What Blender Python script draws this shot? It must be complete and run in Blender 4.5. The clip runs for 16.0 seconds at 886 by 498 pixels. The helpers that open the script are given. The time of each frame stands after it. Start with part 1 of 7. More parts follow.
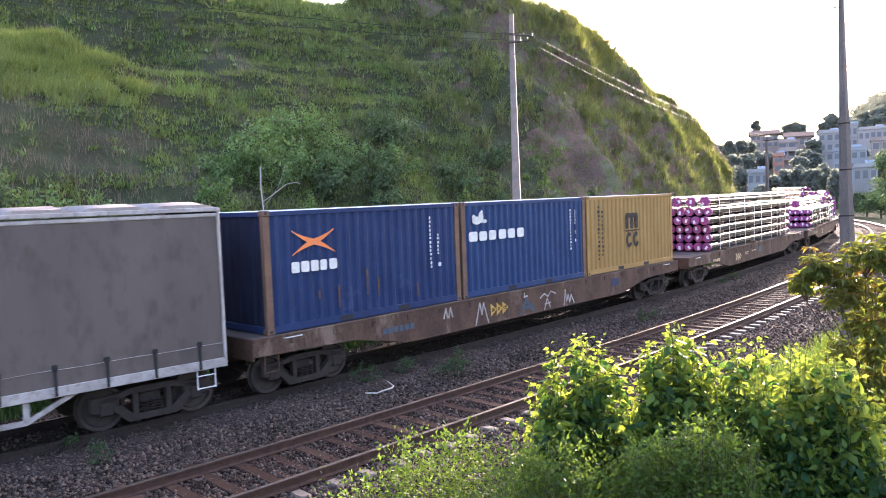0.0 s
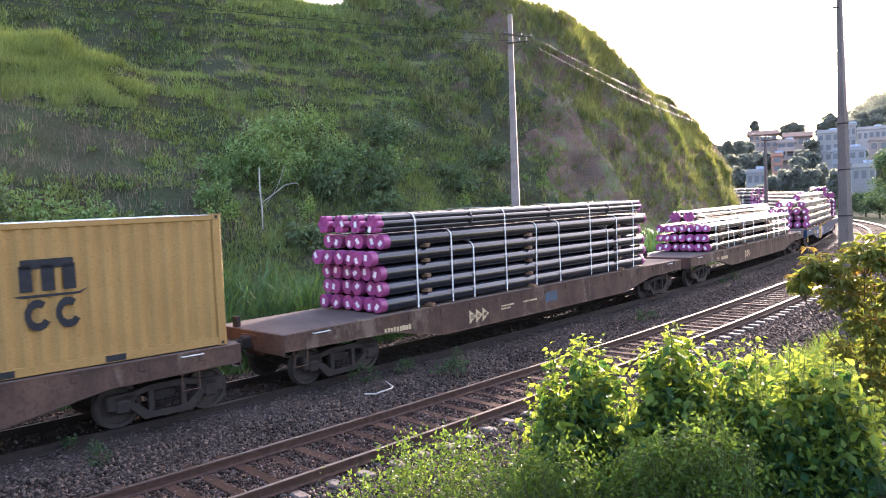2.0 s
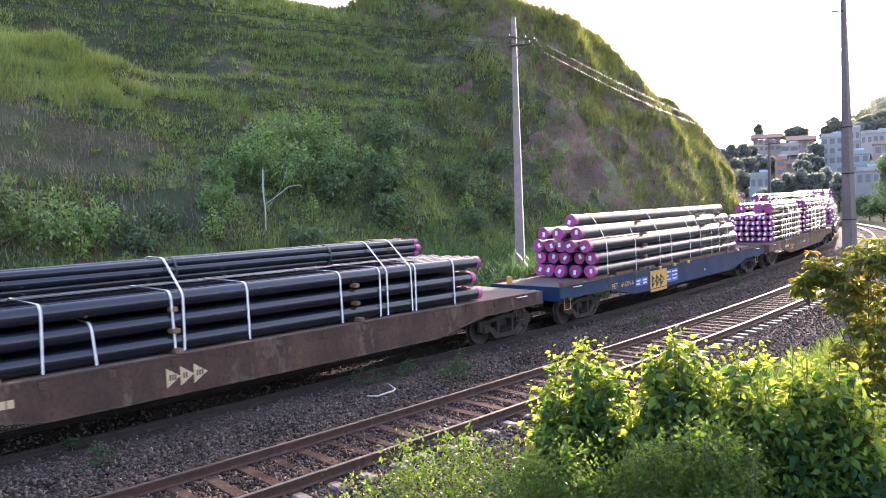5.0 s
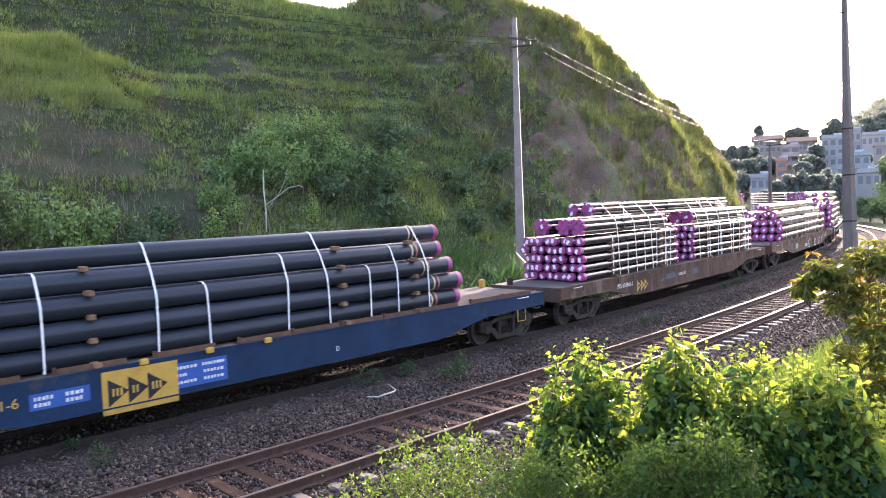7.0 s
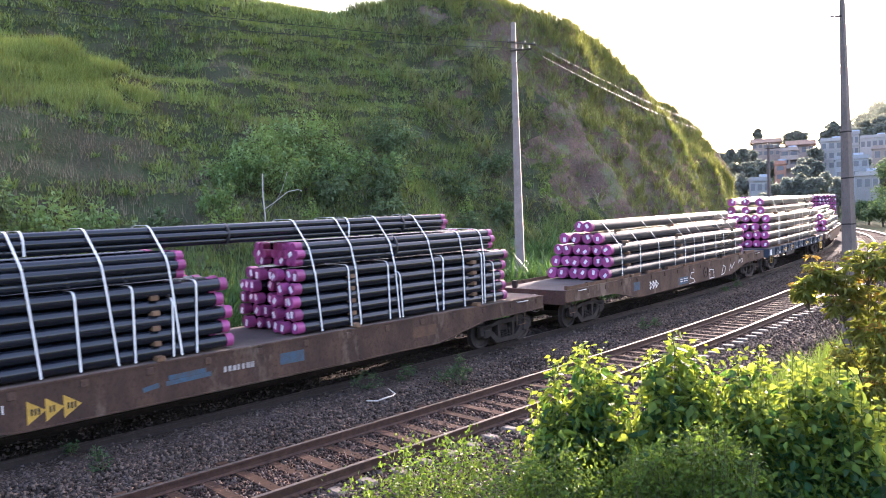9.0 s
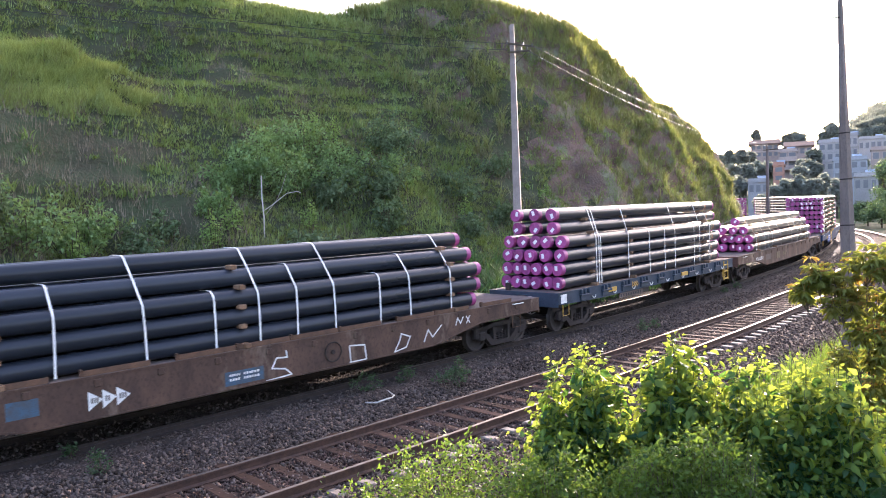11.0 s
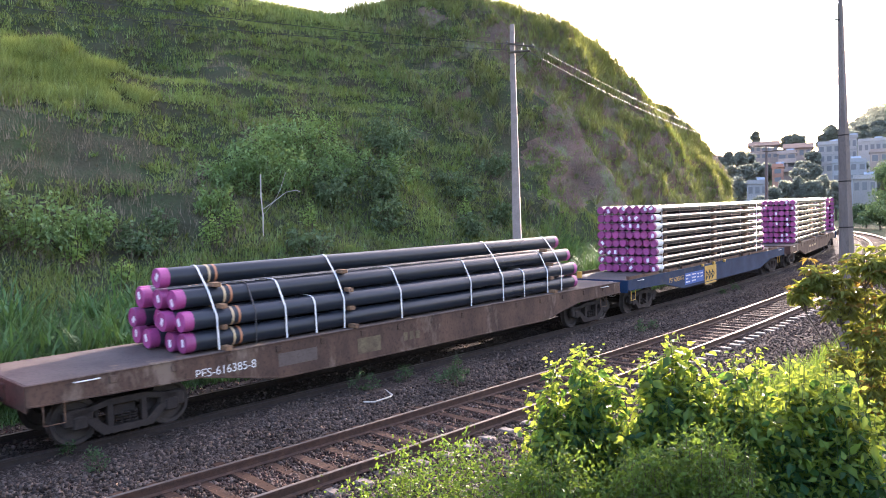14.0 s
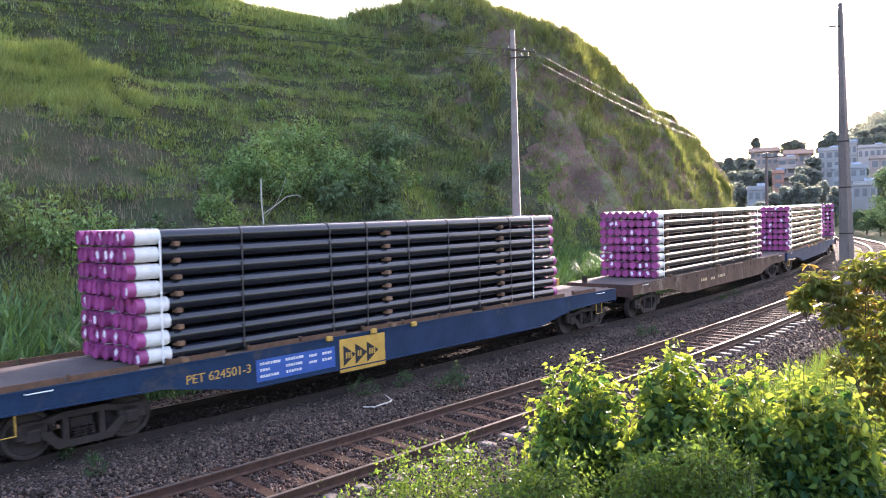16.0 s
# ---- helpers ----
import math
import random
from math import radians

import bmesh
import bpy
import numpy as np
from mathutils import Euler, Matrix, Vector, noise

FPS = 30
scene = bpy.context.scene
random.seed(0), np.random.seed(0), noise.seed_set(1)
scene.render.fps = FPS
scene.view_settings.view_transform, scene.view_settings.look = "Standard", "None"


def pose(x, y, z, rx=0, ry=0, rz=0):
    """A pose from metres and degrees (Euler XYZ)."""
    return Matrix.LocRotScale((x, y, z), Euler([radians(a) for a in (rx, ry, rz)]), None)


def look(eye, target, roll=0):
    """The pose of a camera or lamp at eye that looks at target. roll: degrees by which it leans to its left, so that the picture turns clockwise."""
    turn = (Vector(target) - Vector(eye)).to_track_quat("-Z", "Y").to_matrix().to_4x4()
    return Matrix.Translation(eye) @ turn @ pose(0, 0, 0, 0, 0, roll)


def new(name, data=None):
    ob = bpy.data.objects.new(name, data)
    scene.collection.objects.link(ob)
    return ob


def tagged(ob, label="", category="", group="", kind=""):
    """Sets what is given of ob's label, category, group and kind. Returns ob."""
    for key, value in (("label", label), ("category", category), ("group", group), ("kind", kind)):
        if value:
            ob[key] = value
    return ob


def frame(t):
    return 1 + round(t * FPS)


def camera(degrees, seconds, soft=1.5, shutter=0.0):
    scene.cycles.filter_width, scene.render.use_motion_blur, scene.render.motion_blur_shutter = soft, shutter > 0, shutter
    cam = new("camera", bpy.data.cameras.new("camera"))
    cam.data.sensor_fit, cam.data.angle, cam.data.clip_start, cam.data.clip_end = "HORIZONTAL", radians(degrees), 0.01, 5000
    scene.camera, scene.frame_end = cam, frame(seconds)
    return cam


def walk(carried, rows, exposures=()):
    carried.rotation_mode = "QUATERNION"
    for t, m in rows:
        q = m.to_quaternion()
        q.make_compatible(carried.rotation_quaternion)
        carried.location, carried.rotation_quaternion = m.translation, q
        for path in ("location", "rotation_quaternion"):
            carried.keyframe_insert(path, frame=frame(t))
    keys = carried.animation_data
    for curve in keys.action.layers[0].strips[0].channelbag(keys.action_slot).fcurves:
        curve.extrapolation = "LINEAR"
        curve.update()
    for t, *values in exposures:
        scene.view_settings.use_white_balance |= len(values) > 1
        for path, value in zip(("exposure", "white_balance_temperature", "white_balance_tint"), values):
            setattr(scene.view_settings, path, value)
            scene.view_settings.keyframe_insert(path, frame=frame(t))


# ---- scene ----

FOV = 60.974
EYE = 3.58
SECONDS = 16.0
cam = camera(FOV, SECONDS, soft=0.9, shutter=0.12)
# hand-held on one spot: only small turns
walk(cam, [
    (0.0, pose(0, 0, EYE, 86.172, 2.127, -0.158)),
    (0.5, pose(0, 0, EYE, 86.120, 2.139, -0.118)),
    (1.0, pose(0, 0, EYE, 86.154, 2.168, -0.220)),
    (1.5, pose(0, 0, EYE, 86.208, 2.197, -0.236)),
    (2.0, pose(0, 0, EYE, 86.207, 2.197, -0.241)),
    (2.5, pose(0, 0, EYE, 86.240, 2.212, -0.261)),
    (3.0, pose(0, 0, EYE, 86.263, 2.222, -0.289)),
    (3.5, pose(0, 0, EYE, 86.275, 2.285, -0.306)),
    (4.0, pose(0, 0, EYE, 86.321, 2.199, -0.196)),
    (6.5, pose(0, 0, EYE, 86.453, 1.916, 0.047)),
    (7.0, pose(0, 0, EYE, 86.466, 1.919, 0.039)),
    (7.5, pose(0, 0, EYE, 86.500, 1.960, 0.036)),
    (8.0, pose(0, 0, EYE, 86.575, 1.977, 0.025)),
    (8.5, pose(0, 0, EYE, 86.763, 1.949, 0.027)),
    (9.0, pose(0, 0, EYE, 86.749, 2.023, -0.028)),
    (11.5, pose(0, 0, EYE, 86.883, 2.094, -0.118)),
    (12.0, pose(0, 0, EYE, 86.883, 2.097, -0.132)),
    (12.5, pose(0, 0, EYE, 86.878, 1.944, -0.126)),
    (13.0, pose(0, 0, EYE, 86.869, 1.944, -0.135)),
    (13.5, pose(0, 0, EYE, 86.814, 1.832, -0.146)),
    (14.0, pose(0, 0, EYE, 86.844, 1.745, -0.178)),
    (14.5, pose(0, 0, EYE, 86.822, 1.682, -0.136)),
    (15.0, pose(0, 0, EYE, 87.195, 1.545, -0.123)),
    (15.5, pose(0, 0, EYE, 87.214, 1.595, -0.169)),
    (16.0, pose(0, 0, EYE, 87.228, 1.594, -0.156)),
], exposures=[(0.0, 2.92, 6050, 27), (16.0, 2.92, 6050, 27)])

# ---- light ----
SUN_AZ, SUN_EL = 28.5, 13.2      # degrees right of +y, degrees up
world = bpy.data.worlds.new("sky")
scene.world = world
world.use_nodes = True
nt = world.node_tree
sky = nt.nodes.new("ShaderNodeTexSky")
sky.sky_type = "NISHITA"
sky.sun_disc = False
sky.sun_elevation = radians(SUN_EL)
sky.sun_rotation = radians(SUN_AZ)
sky.air_density, sky.dust_density, sky.ozone_density = 1.0, 4.0, 1.0
nt.links.new(sky.outputs[0], nt.nodes["Background"].inputs[0])
nt.nodes["Background"].inputs[1].default_value = 0.15
sun = new("sun", bpy.data.lights.new("sun", "SUN"))
sun.data.energy, sun.data.angle, sun.data.color = 2.3, radians(0.6), (1.0, 0.88, 0.70)
sd = Vector((math.sin(radians(SUN_AZ)) * math.cos(radians(SUN_EL)), math.cos(radians(SUN_AZ)) * math.cos(radians(SUN_EL)), math.sin(radians(SUN_EL))))
sun.matrix_world = look(sd * 100, (0, 0, 0))

# ---- materials ----
def material(name, base, other=None, rough=0.7, metal=0.0, scale=6.0, fine=60.0, mix=0.5, bump=0.2, third=None, spot=0.0, stretch=(1, 1, 1), vary=0.0, relief=0.01, translucent=None):
    """Base colour with a broad and a fine variation, optional patches of a third colour, and fine relief."""
    m = bpy.data.materials.new(name)
    m.use_nodes = True
    t = m.node_tree
    n, l = t.nodes, t.links
    b = n["Principled BSDF"]
    other = other or tuple(c * 0.7 for c in base)
    co = n.new("ShaderNodeTexCoord")
    mp = n.new("ShaderNodeMapping")
    mp.inputs["Scale"].default_value = stretch
    l.new(co.outputs["Object"], mp.inputs[0])
    def noise_at(s, d, r=0.6):
        t_ = n.new("ShaderNodeTexNoise")
        t_.inputs["Scale"].default_value, t_.inputs["Detail"].default_value, t_.inputs["Roughness"].default_value = s, d, r
        l.new(mp.outputs[0], t_.inputs["Vector"])
        return t_
    def ramp(src, lo, hi):
        r = n.new("ShaderNodeMapRange")
        r.inputs[1].default_value, r.inputs[2].default_value = lo, hi
        l.new(src, r.inputs[0])
        return r.outputs[0]
    def mixed(fac, a, b_):
        x = n.new("ShaderNodeMix")
        x.data_type = "RGBA"
        for sock, val in ((x.inputs[0], fac), (x.inputs[6], a), (x.inputs[7], b_)):
            if hasattr(val, "is_output"):
                l.new(val, sock)
            elif isinstance(val, tuple):
                sock.default_value = (*val[:3], 1)
            else:
                sock.default_value = val
        return x.outputs[2]
    big, small = noise_at(scale, 4), noise_at(fine, 3)
    col = mixed(ramp(big.outputs[0], 0.5 - mix * 0.35, 0.5 + mix * 0.35), base, other)
    dark = tuple(c * 0.72 for c in other)
    col = mixed(ramp(small.outputs[0], 0.5, 0.8), col, dark)
    if third:
        patch = noise_at(scale * 0.45, 6, 0.7)
        col = mixed(ramp(patch.outputs[0], 0.62 - spot * 0.3, 0.68 - spot * 0.2), col, third)
    if vary:
        info = n.new("ShaderNodeObjectInfo")
        hsv = n.new("ShaderNodeHueSaturation")
        mr = n.new("ShaderNodeMapRange")
        mr.inputs[3].default_value, mr.inputs[4].default_value = 1 - vary, 1 + vary
        l.new(info.outputs["Random"], mr.inputs[0])
        l.new(mr.outputs[0], hsv.inputs["Value"])
        l.new(col, hsv.inputs["Color"])
        col = hsv.outputs[0]
    l.new(col, b.inputs["Base Color"])
    b.inputs["Metallic"].default_value = metal
    if metal == 0 and (rough >= 0.69 or translucent):
        b.inputs["Specular IOR Level"].default_value = 0.2
    l.new(ramp(small.outputs[0], -1.0 if rough > 0.5 else -0.6, 1.6), b.inputs["Roughness"])
    rr = n.new("ShaderNodeMapRange")
    rr.inputs[3].default_value, rr.inputs[4].default_value = max(0.05, rough - 0.12), min(1.0, rough + 0.12)
    l.new(big.outputs[0], rr.inputs[0])
    l.new(rr.outputs[0], b.inputs["Roughness"])
    if bump:
        bp = n.new("ShaderNodeBump")
        bp.inputs["Strength"].default_value, bp.inputs["Distance"].default_value = bump, relief
        l.new(small.outputs[0], bp.inputs["Height"])
        l.new(bp.outputs[0], b.inputs["Normal"])
    if translucent:
        tr = n.new("ShaderNodeBsdfTranslucent")
        tm = mixed(ramp(big.outputs[0], 0.3, 0.7), translucent, tuple(c * 0.75 for c in translucent))
        l.new(tm, tr.inputs["Color"])
        ms = n.new("ShaderNodeMixShader")
        ms.inputs[0].default_value = 0.4
        l.new(b.outputs[0], ms.inputs[1])
        l.new(tr.outputs[0], ms.inputs[2])
        l.new(ms.outputs[0], n["Material Output"].inputs["Surface"])
    return m


def island_variation(m, low, high):
    """Give each loose piece of a joined mesh its own brightness."""
    t = m.node_tree
    b = t.nodes["Principled BSDF"]
    src = b.inputs["Base Color"].links[0].from_socket
    geo = t.nodes.new("ShaderNodeNewGeometry")
    mr = t.nodes.new("ShaderNodeMapRange")
    mr.inputs[3].default_value, mr.inputs[4].default_value = low, high
    hsv = t.nodes.new("ShaderNodeHueSaturation")
    t.links.new(geo.outputs["Random Per Island"], mr.inputs[0])
    t.links.new(mr.outputs[0], hsv.inputs["Value"])
    t.links.new(src, hsv.inputs["Color"])
    t.links.new(hsv.outputs[0], b.inputs["Base Color"])
    return m


def gravel(name, cols, size):
    """Packed crushed stone: one tone for each stone, dark gaps, strong relief."""
    m = bpy.data.materials.new(name)
    m.use_nodes = True
    n, l = m.node_tree.nodes, m.node_tree.links
    b = n["Principled BSDF"]
    co = n.new("ShaderNodeTexCoord")
    warp = n.new("ShaderNodeTexNoise")
    warp.inputs["Scale"].default_value = 30
    add = n.new("ShaderNodeVectorMath")
    add.operation = "MULTIPLY_ADD"
    add.inputs[1].default_value = (0.03, 0.03, 0.03)
    l.new(co.outputs["Object"], warp.inputs["Vector"])
    l.new(warp.outputs["Color"], add.inputs[0])
    l.new(co.outputs["Object"], add.inputs[2])
    v1, v2 = n.new("ShaderNodeTexVoronoi"), n.new("ShaderNodeTexVoronoi")
    v2.feature = "DISTANCE_TO_EDGE"
    for v in (v1, v2):
        v.inputs["Scale"].default_value = 1.0 / size
        l.new(add.outputs[0], v.inputs["Vector"])
    rp = n.new("ShaderNodeValToRGB")
    rp.color_ramp.interpolation = "CONSTANT"
    while len(rp.color_ramp.elements) < len(cols):
        rp.color_ramp.elements.new(0.5)
    for i, c in enumerate(cols):
        rp.color_ramp.elements[i].position = i / len(cols)
        rp.color_ramp.elements[i].color = (*c, 1)
    sep = n.new("ShaderNodeSeparateColor")
    l.new(v1.outputs["Color"], sep.inputs[0])
    l.new(sep.outputs[0], rp.inputs[0])
    edge = n.new("ShaderNodeMapRange")
    edge.inputs[1].default_value, edge.inputs[2].default_value, edge.inputs[3].default_value = 0.0, 0.22, 0.25
    l.new(v2.outputs["Distance"], edge.inputs[0])
    stain = n.new("ShaderNodeTexNoise")
    stain.inputs["Scale"].default_value, stain.inputs["Detail"].default_value = 0.7, 4
    l.new(co.outputs["Object"], stain.inputs["Vector"])
    sm = n.new("ShaderNodeMapRange")
    sm.inputs[1].default_value, sm.inputs[2].default_value, sm.inputs[3].default_value, sm.inputs[4].default_value = 0.3, 0.7, 0.75, 1.2
    l.new(stain.outputs[0], sm.inputs[0])
    mul = n.new("ShaderNodeMath")
    mul.operation = "MULTIPLY"
    l.new(edge.outputs[0], mul.inputs[0])
    l.new(sm.outputs[0], mul.inputs[1])
    hs = n.new("ShaderNodeHueSaturation")
    l.new(mul.outputs[0], hs.inputs["Value"])
    l.new(rp.outputs[0], hs.inputs["Color"])
    l.new(hs.outputs[0], b.inputs["Base Color"])
    b.inputs["Roughness"].default_value = 0.95
    b.inputs["Specular IOR Level"].default_value = 0.03
    bp = n.new("ShaderNodeBump")
    bp.inputs["Strength"].default_value, bp.inputs["Distance"].default_value = 1.0, 0.03
    l.new(v2.outputs["Distance"], bp.inputs["Height"])
    l.new(bp.outputs[0], b.inputs["Normal"])
    return m


M_BALLAST = gravel("ballast", [(0.108, 0.083, 0.068), (0.07, 0.054, 0.045), (0.135, 0.107, 0.088), (0.095, 0.066, 0.050), (0.056, 0.044, 0.037), (0.17, 0.14, 0.118)], 0.055)
M_STONE = island_variation(material("ballast_stone", (0.108, 0.081, 0.066), (0.066, 0.048, 0.039), 0.85, scale=4, fine=40, bump=0.4), 0.3, 1.9)
M_STONE_TRAIN = island_variation(material("stone_under_train", (0.105, 0.082, 0.071), (0.07, 0.056, 0.049), 0.85, scale=4, fine=40, bump=0.4), 0.5, 1.5)
M_STONE_BROWN = island_variation(material("stone_brown", (0.088, 0.053, 0.040), (0.052, 0.034, 0.028), 0.85, scale=4, fine=40, bump=0.4), 0.5, 1.5)
M_BALLAST_TRAIN = gravel("ballast_under_train", [(0.105, 0.081, 0.069), (0.072, 0.057, 0.048), (0.125, 0.10, 0.087), (0.09, 0.069, 0.058)], 0.055)
M_BALLAST_BROWN = gravel("ballast_brown", [(0.12, 0.078, 0.060), (0.08, 0.055, 0.044), (0.15, 0.105, 0.085), (0.065, 0.048, 0.042)], 0.055)
M_RAIL = material("rail_side", (0.10, 0.055, 0.038), (0.06, 0.036, 0.028), 0.8, scale=8, fine=60)
M_RAIL_TRAIN = material("rail_under_train", (0.042, 0.030, 0.025), (0.028, 0.022, 0.02), 0.8, scale=8, fine=60)
M_RAILTOP = material("rail_head", (0.17, 0.14, 0.12), (0.115, 0.09, 0.076), 0.48, 1.0, scale=3, fine=50, bump=0.05)
M_SLEEPER = material("sleeper_wood", (0.092, 0.054, 0.038), (0.05, 0.033, 0.026), 0.9, scale=3, fine=30, stretch=(1, 6, 1), vary=0.3)
M_SLEEPER_END = material("sleeper_end_sunlit", (0.21, 0.17, 0.14), (0.14, 0.112, 0.095), 0.85, scale=4, fine=40, vary=0.2)
M_SLEEPER_TRAIN = material("sleeper_under_train", (0.075, 0.06, 0.051), (0.045, 0.038, 0.033), 0.9, scale=3, fine=30, stretch=(1, 6, 1), vary=0.3)
M_GRASS_SOIL = material("grassy_soil", (0.075, 0.10, 0.032), (0.105, 0.09, 0.045), 0.95, scale=0.25, fine=5, bump=1.0, third=(0.14, 0.095, 0.06), spot=0.05)
M_BROWN = material("wagon_brown", (0.122, 0.070, 0.049), (0.046, 0.030, 0.025), 0.75, mix=0.7, scale=1.3, fine=24, third=(0.175, 0.125, 0.095), spot=0.2, stretch=(1.3, 1, 0.6), vary=0.15)
M_BLUE = material("wagon_blue", (0.014, 0.036, 0.085), (0.010, 0.026, 0.060), 0.7, scale=1.2, fine=30, bump=0.08, third=(0.04, 0.045, 0.06), spot=0.05)
M_FADED = material("faded_paint", (0.19, 0.15, 0.085), (0.085, 0.058, 0.042), 0.8, mix=0.6, scale=3, fine=30)
M_SLATE = material("wagon_slate", (0.050, 0.066, 0.090), (0.034, 0.045, 0.062), 0.65, scale=1.5, fine=30)
M_DECK = material("deck_plate", (0.145, 0.112, 0.098), (0.10, 0.076, 0.066), 0.8, scale=0.9, fine=20, third=(0.25, 0.17, 0.11), spot=0.08)
M_RUST = material("rusty_steel", (0.15, 0.082, 0.05), (0.09, 0.055, 0.04), 0.85, scale=4, fine=40)
M_BOGIE = material("bogie_grime", (0.048, 0.037, 0.032), (0.030, 0.024, 0.022), 0.85, scale=5, fine=40)
M_WHEEL = material("wheel_steel", (0.058, 0.043, 0.037), (0.038, 0.029, 0.025), 0.75, 0.2, scale=5, fine=40)
M_PIPE = material("pipe_black", (0.008, 0.010, 0.016), (0.013, 0.016, 0.024), 0.19, 0.0, scale=1.5, fine=25, bump=0.03, stretch=(0.15, 1, 1), vary=0.25)
M_PIPE.node_tree.nodes["Principled BSDF"].inputs["Specular IOR Level"].default_value = 0.62
M_PIPE_LARGE = material("pipe_black_satin", (0.016, 0.020, 0.029), (0.023, 0.028, 0.039), 0.29, 0.0, scale=1.5, fine=25, bump=0.03, stretch=(0.15, 1, 1), vary=0.25)
M_PIPE_LARGE.node_tree.nodes["Principled BSDF"].inputs["Specular IOR Level"].default_value = 0.30
M_CAP = material("cap_magenta", (0.32, 0.055, 0.19), (0.25, 0.04, 0.15), 0.5, scale=8, fine=50, bump=0.05, vary=0.22)
M_PAPER = material("label_paper", (0.80, 0.79, 0.80), (0.7, 0.69, 0.7), 0.7, scale=20, fine=80)
M_STRAP = material("strap_white", (0.78, 0.78, 0.77), (0.66, 0.66, 0.65), 0.55, scale=10, fine=90)
M_WIRE = material("strap_steel", (0.06, 0.06, 0.065), None, 0.5, 0.4)
M_WOOD = material("dunnage_wood", (0.25, 0.145, 0.085), (0.15, 0.088, 0.055), 0.85, scale=6, fine=60, stretch=(1, 5, 1), vary=0.25)
M_COLLAR = material("collar_white", (0.74, 0.72, 0.70), (0.6, 0.58, 0.56), 0.6, scale=6, fine=50)
M_BAND = material("band_tan", (0.55, 0.42, 0.24), (0.45, 0.33, 0.2), 0.6)
M_BAND_RED = material("band_orange", (0.42, 0.19, 0.09), (0.34, 0.14, 0.07), 0.6)
M_YELLOW = material("paint_yellow", (0.54, 0.32, 0.05), (0.44, 0.25, 0.04), 0.6, scale=4, fine=40)
M_SIGNBLUE = material("paint_sign_blue", (0.022, 0.09, 0.34), (0.018, 0.075, 0.28), 0.6)
M_WHITEPAINT = material("paint_white", (0.76, 0.75, 0.73), (0.6, 0.59, 0.57), 0.7, scale=8, fine=50)
M_DARKPAINT = material("paint_dark", (0.03, 0.03, 0.035), None, 0.6)
M_ORANGE = material("paint_orange", (0.80, 0.22, 0.06), (0.7, 0.19, 0.05), 0.6)
M_LIGHTBLUE = material("paint_light_blue", (0.052, 0.105, 0.16), (0.07, 0.075, 0.085), 0.7, scale=6, fine=40)
M_FADEDBLUE = material("paint_faded_blue", (0.032, 0.05, 0.125), (0.045, 0.045, 0.07), 0.7, scale=6, fine=40)
M_CBLUE = material("container_blue", (0.018, 0.039, 0.115), (0.013, 0.029, 0.088), 0.55, scale=1.4, fine=30, bump=0.08, third=(0.035, 0.055, 0.13), spot=0.02)
M_CBLUE_ALT = material("container_blue_clear", (0.020, 0.051, 0.138), (0.016, 0.041, 0.115), 0.55, scale=1.4, fine=30, bump=0.08)
M_CBLUE_END = material("container_blue_end", (0.016, 0.022, 0.05), (0.012, 0.016, 0.034), 0.75, scale=1.4, fine=30, bump=0.1)
M_CTAN = material("container_tan", (0.36, 0.215, 0.075), (0.31, 0.18, 0.062), 0.55, scale=1.4, fine=30, bump=0.08)
M_CPOST = material("container_post_rust", (0.20, 0.115, 0.075), (0.13, 0.08, 0.06), 0.75, scale=3, fine=40)
M_GRIMY_WHITE = material("paint_grimy_white", (0.46, 0.42, 0.40), (0.27, 0.235, 0.22), 0.8, scale=1.6, fine=9, third=(0.20, 0.165, 0.15), spot=0.1)
M_ROOF_SHEET = material("roof_sheet", (0.36, 0.31, 0.285), (0.25, 0.21, 0.195), 0.8, scale=1.5, fine=10)
M_CURTAIN = material("curtain_grey", (0.132, 0.106, 0.094), (0.112, 0.090, 0.081), 0.8, scale=0.6, fine=3.5, bump=0.1, stretch=(1, 1, 0.5))
M_CONCRETE = material("pole_concrete", (0.33, 0.26, 0.235), (0.24, 0.19, 0.17), 0.9, scale=3, fine=40, bump=0.5)
M_CONCRETE_DARK = material("pole_weathered", (0.21, 0.165, 0.15), (0.14, 0.11, 0.10), 0.9, scale=3, fine=40, bump=0.5, stretch=(1, 1, 0.3))
M_CABLE = material("cable", (0.13, 0.12, 0.105), None, 0.5)
M_CABLE_DARK = material("cable_dark", (0.06, 0.06, 0.055), None, 0.7)
M_LEAF = material("leaf_mature", (0.034, 0.088, 0.034), (0.024, 0.066, 0.026), 0.42, scale=1.5, fine=20, bump=0.1, translucent=(0.13, 0.26, 0.03))
# young tip leaves, with sunlight on the crowns put into the same colour
M_LEAF_TIP = material("leaf_fresh_sunlit", (0.10, 0.16, 0.03), (0.075, 0.13, 0.026), 0.45, scale=1.5, fine=20, bump=0.1, translucent=(0.52, 0.62, 0.06))
M_LEAF_RED = material("leaf_new_red", (0.20, 0.13, 0.035), (0.16, 0.12, 0.03), 0.5, scale=2, fine=20, bump=0.1, translucent=(0.55, 0.34, 0.06))
M_LEAF_SMALL = material("leaf_small", (0.062, 0.115, 0.022), (0.045, 0.088, 0.018), 0.5, scale=2, fine=20, bump=0.1, translucent=(0.23, 0.34, 0.035))
M_LEAF_YOUNG = island_variation(material("leaf_young", (0.27, 0.40, 0.13), (0.21, 0.33, 0.11), 0.6, scale=1, fine=12, bump=0.1, translucent=(0.34, 0.48, 0.08)), 0.6, 1.3)
M_LEAF_HILL = material("leaf_hillside", (0.19, 0.29, 0.125), (0.145, 0.235, 0.105), 0.6, scale=0.7, fine=12, bump=0.1, translucent=(0.27, 0.38, 0.08))
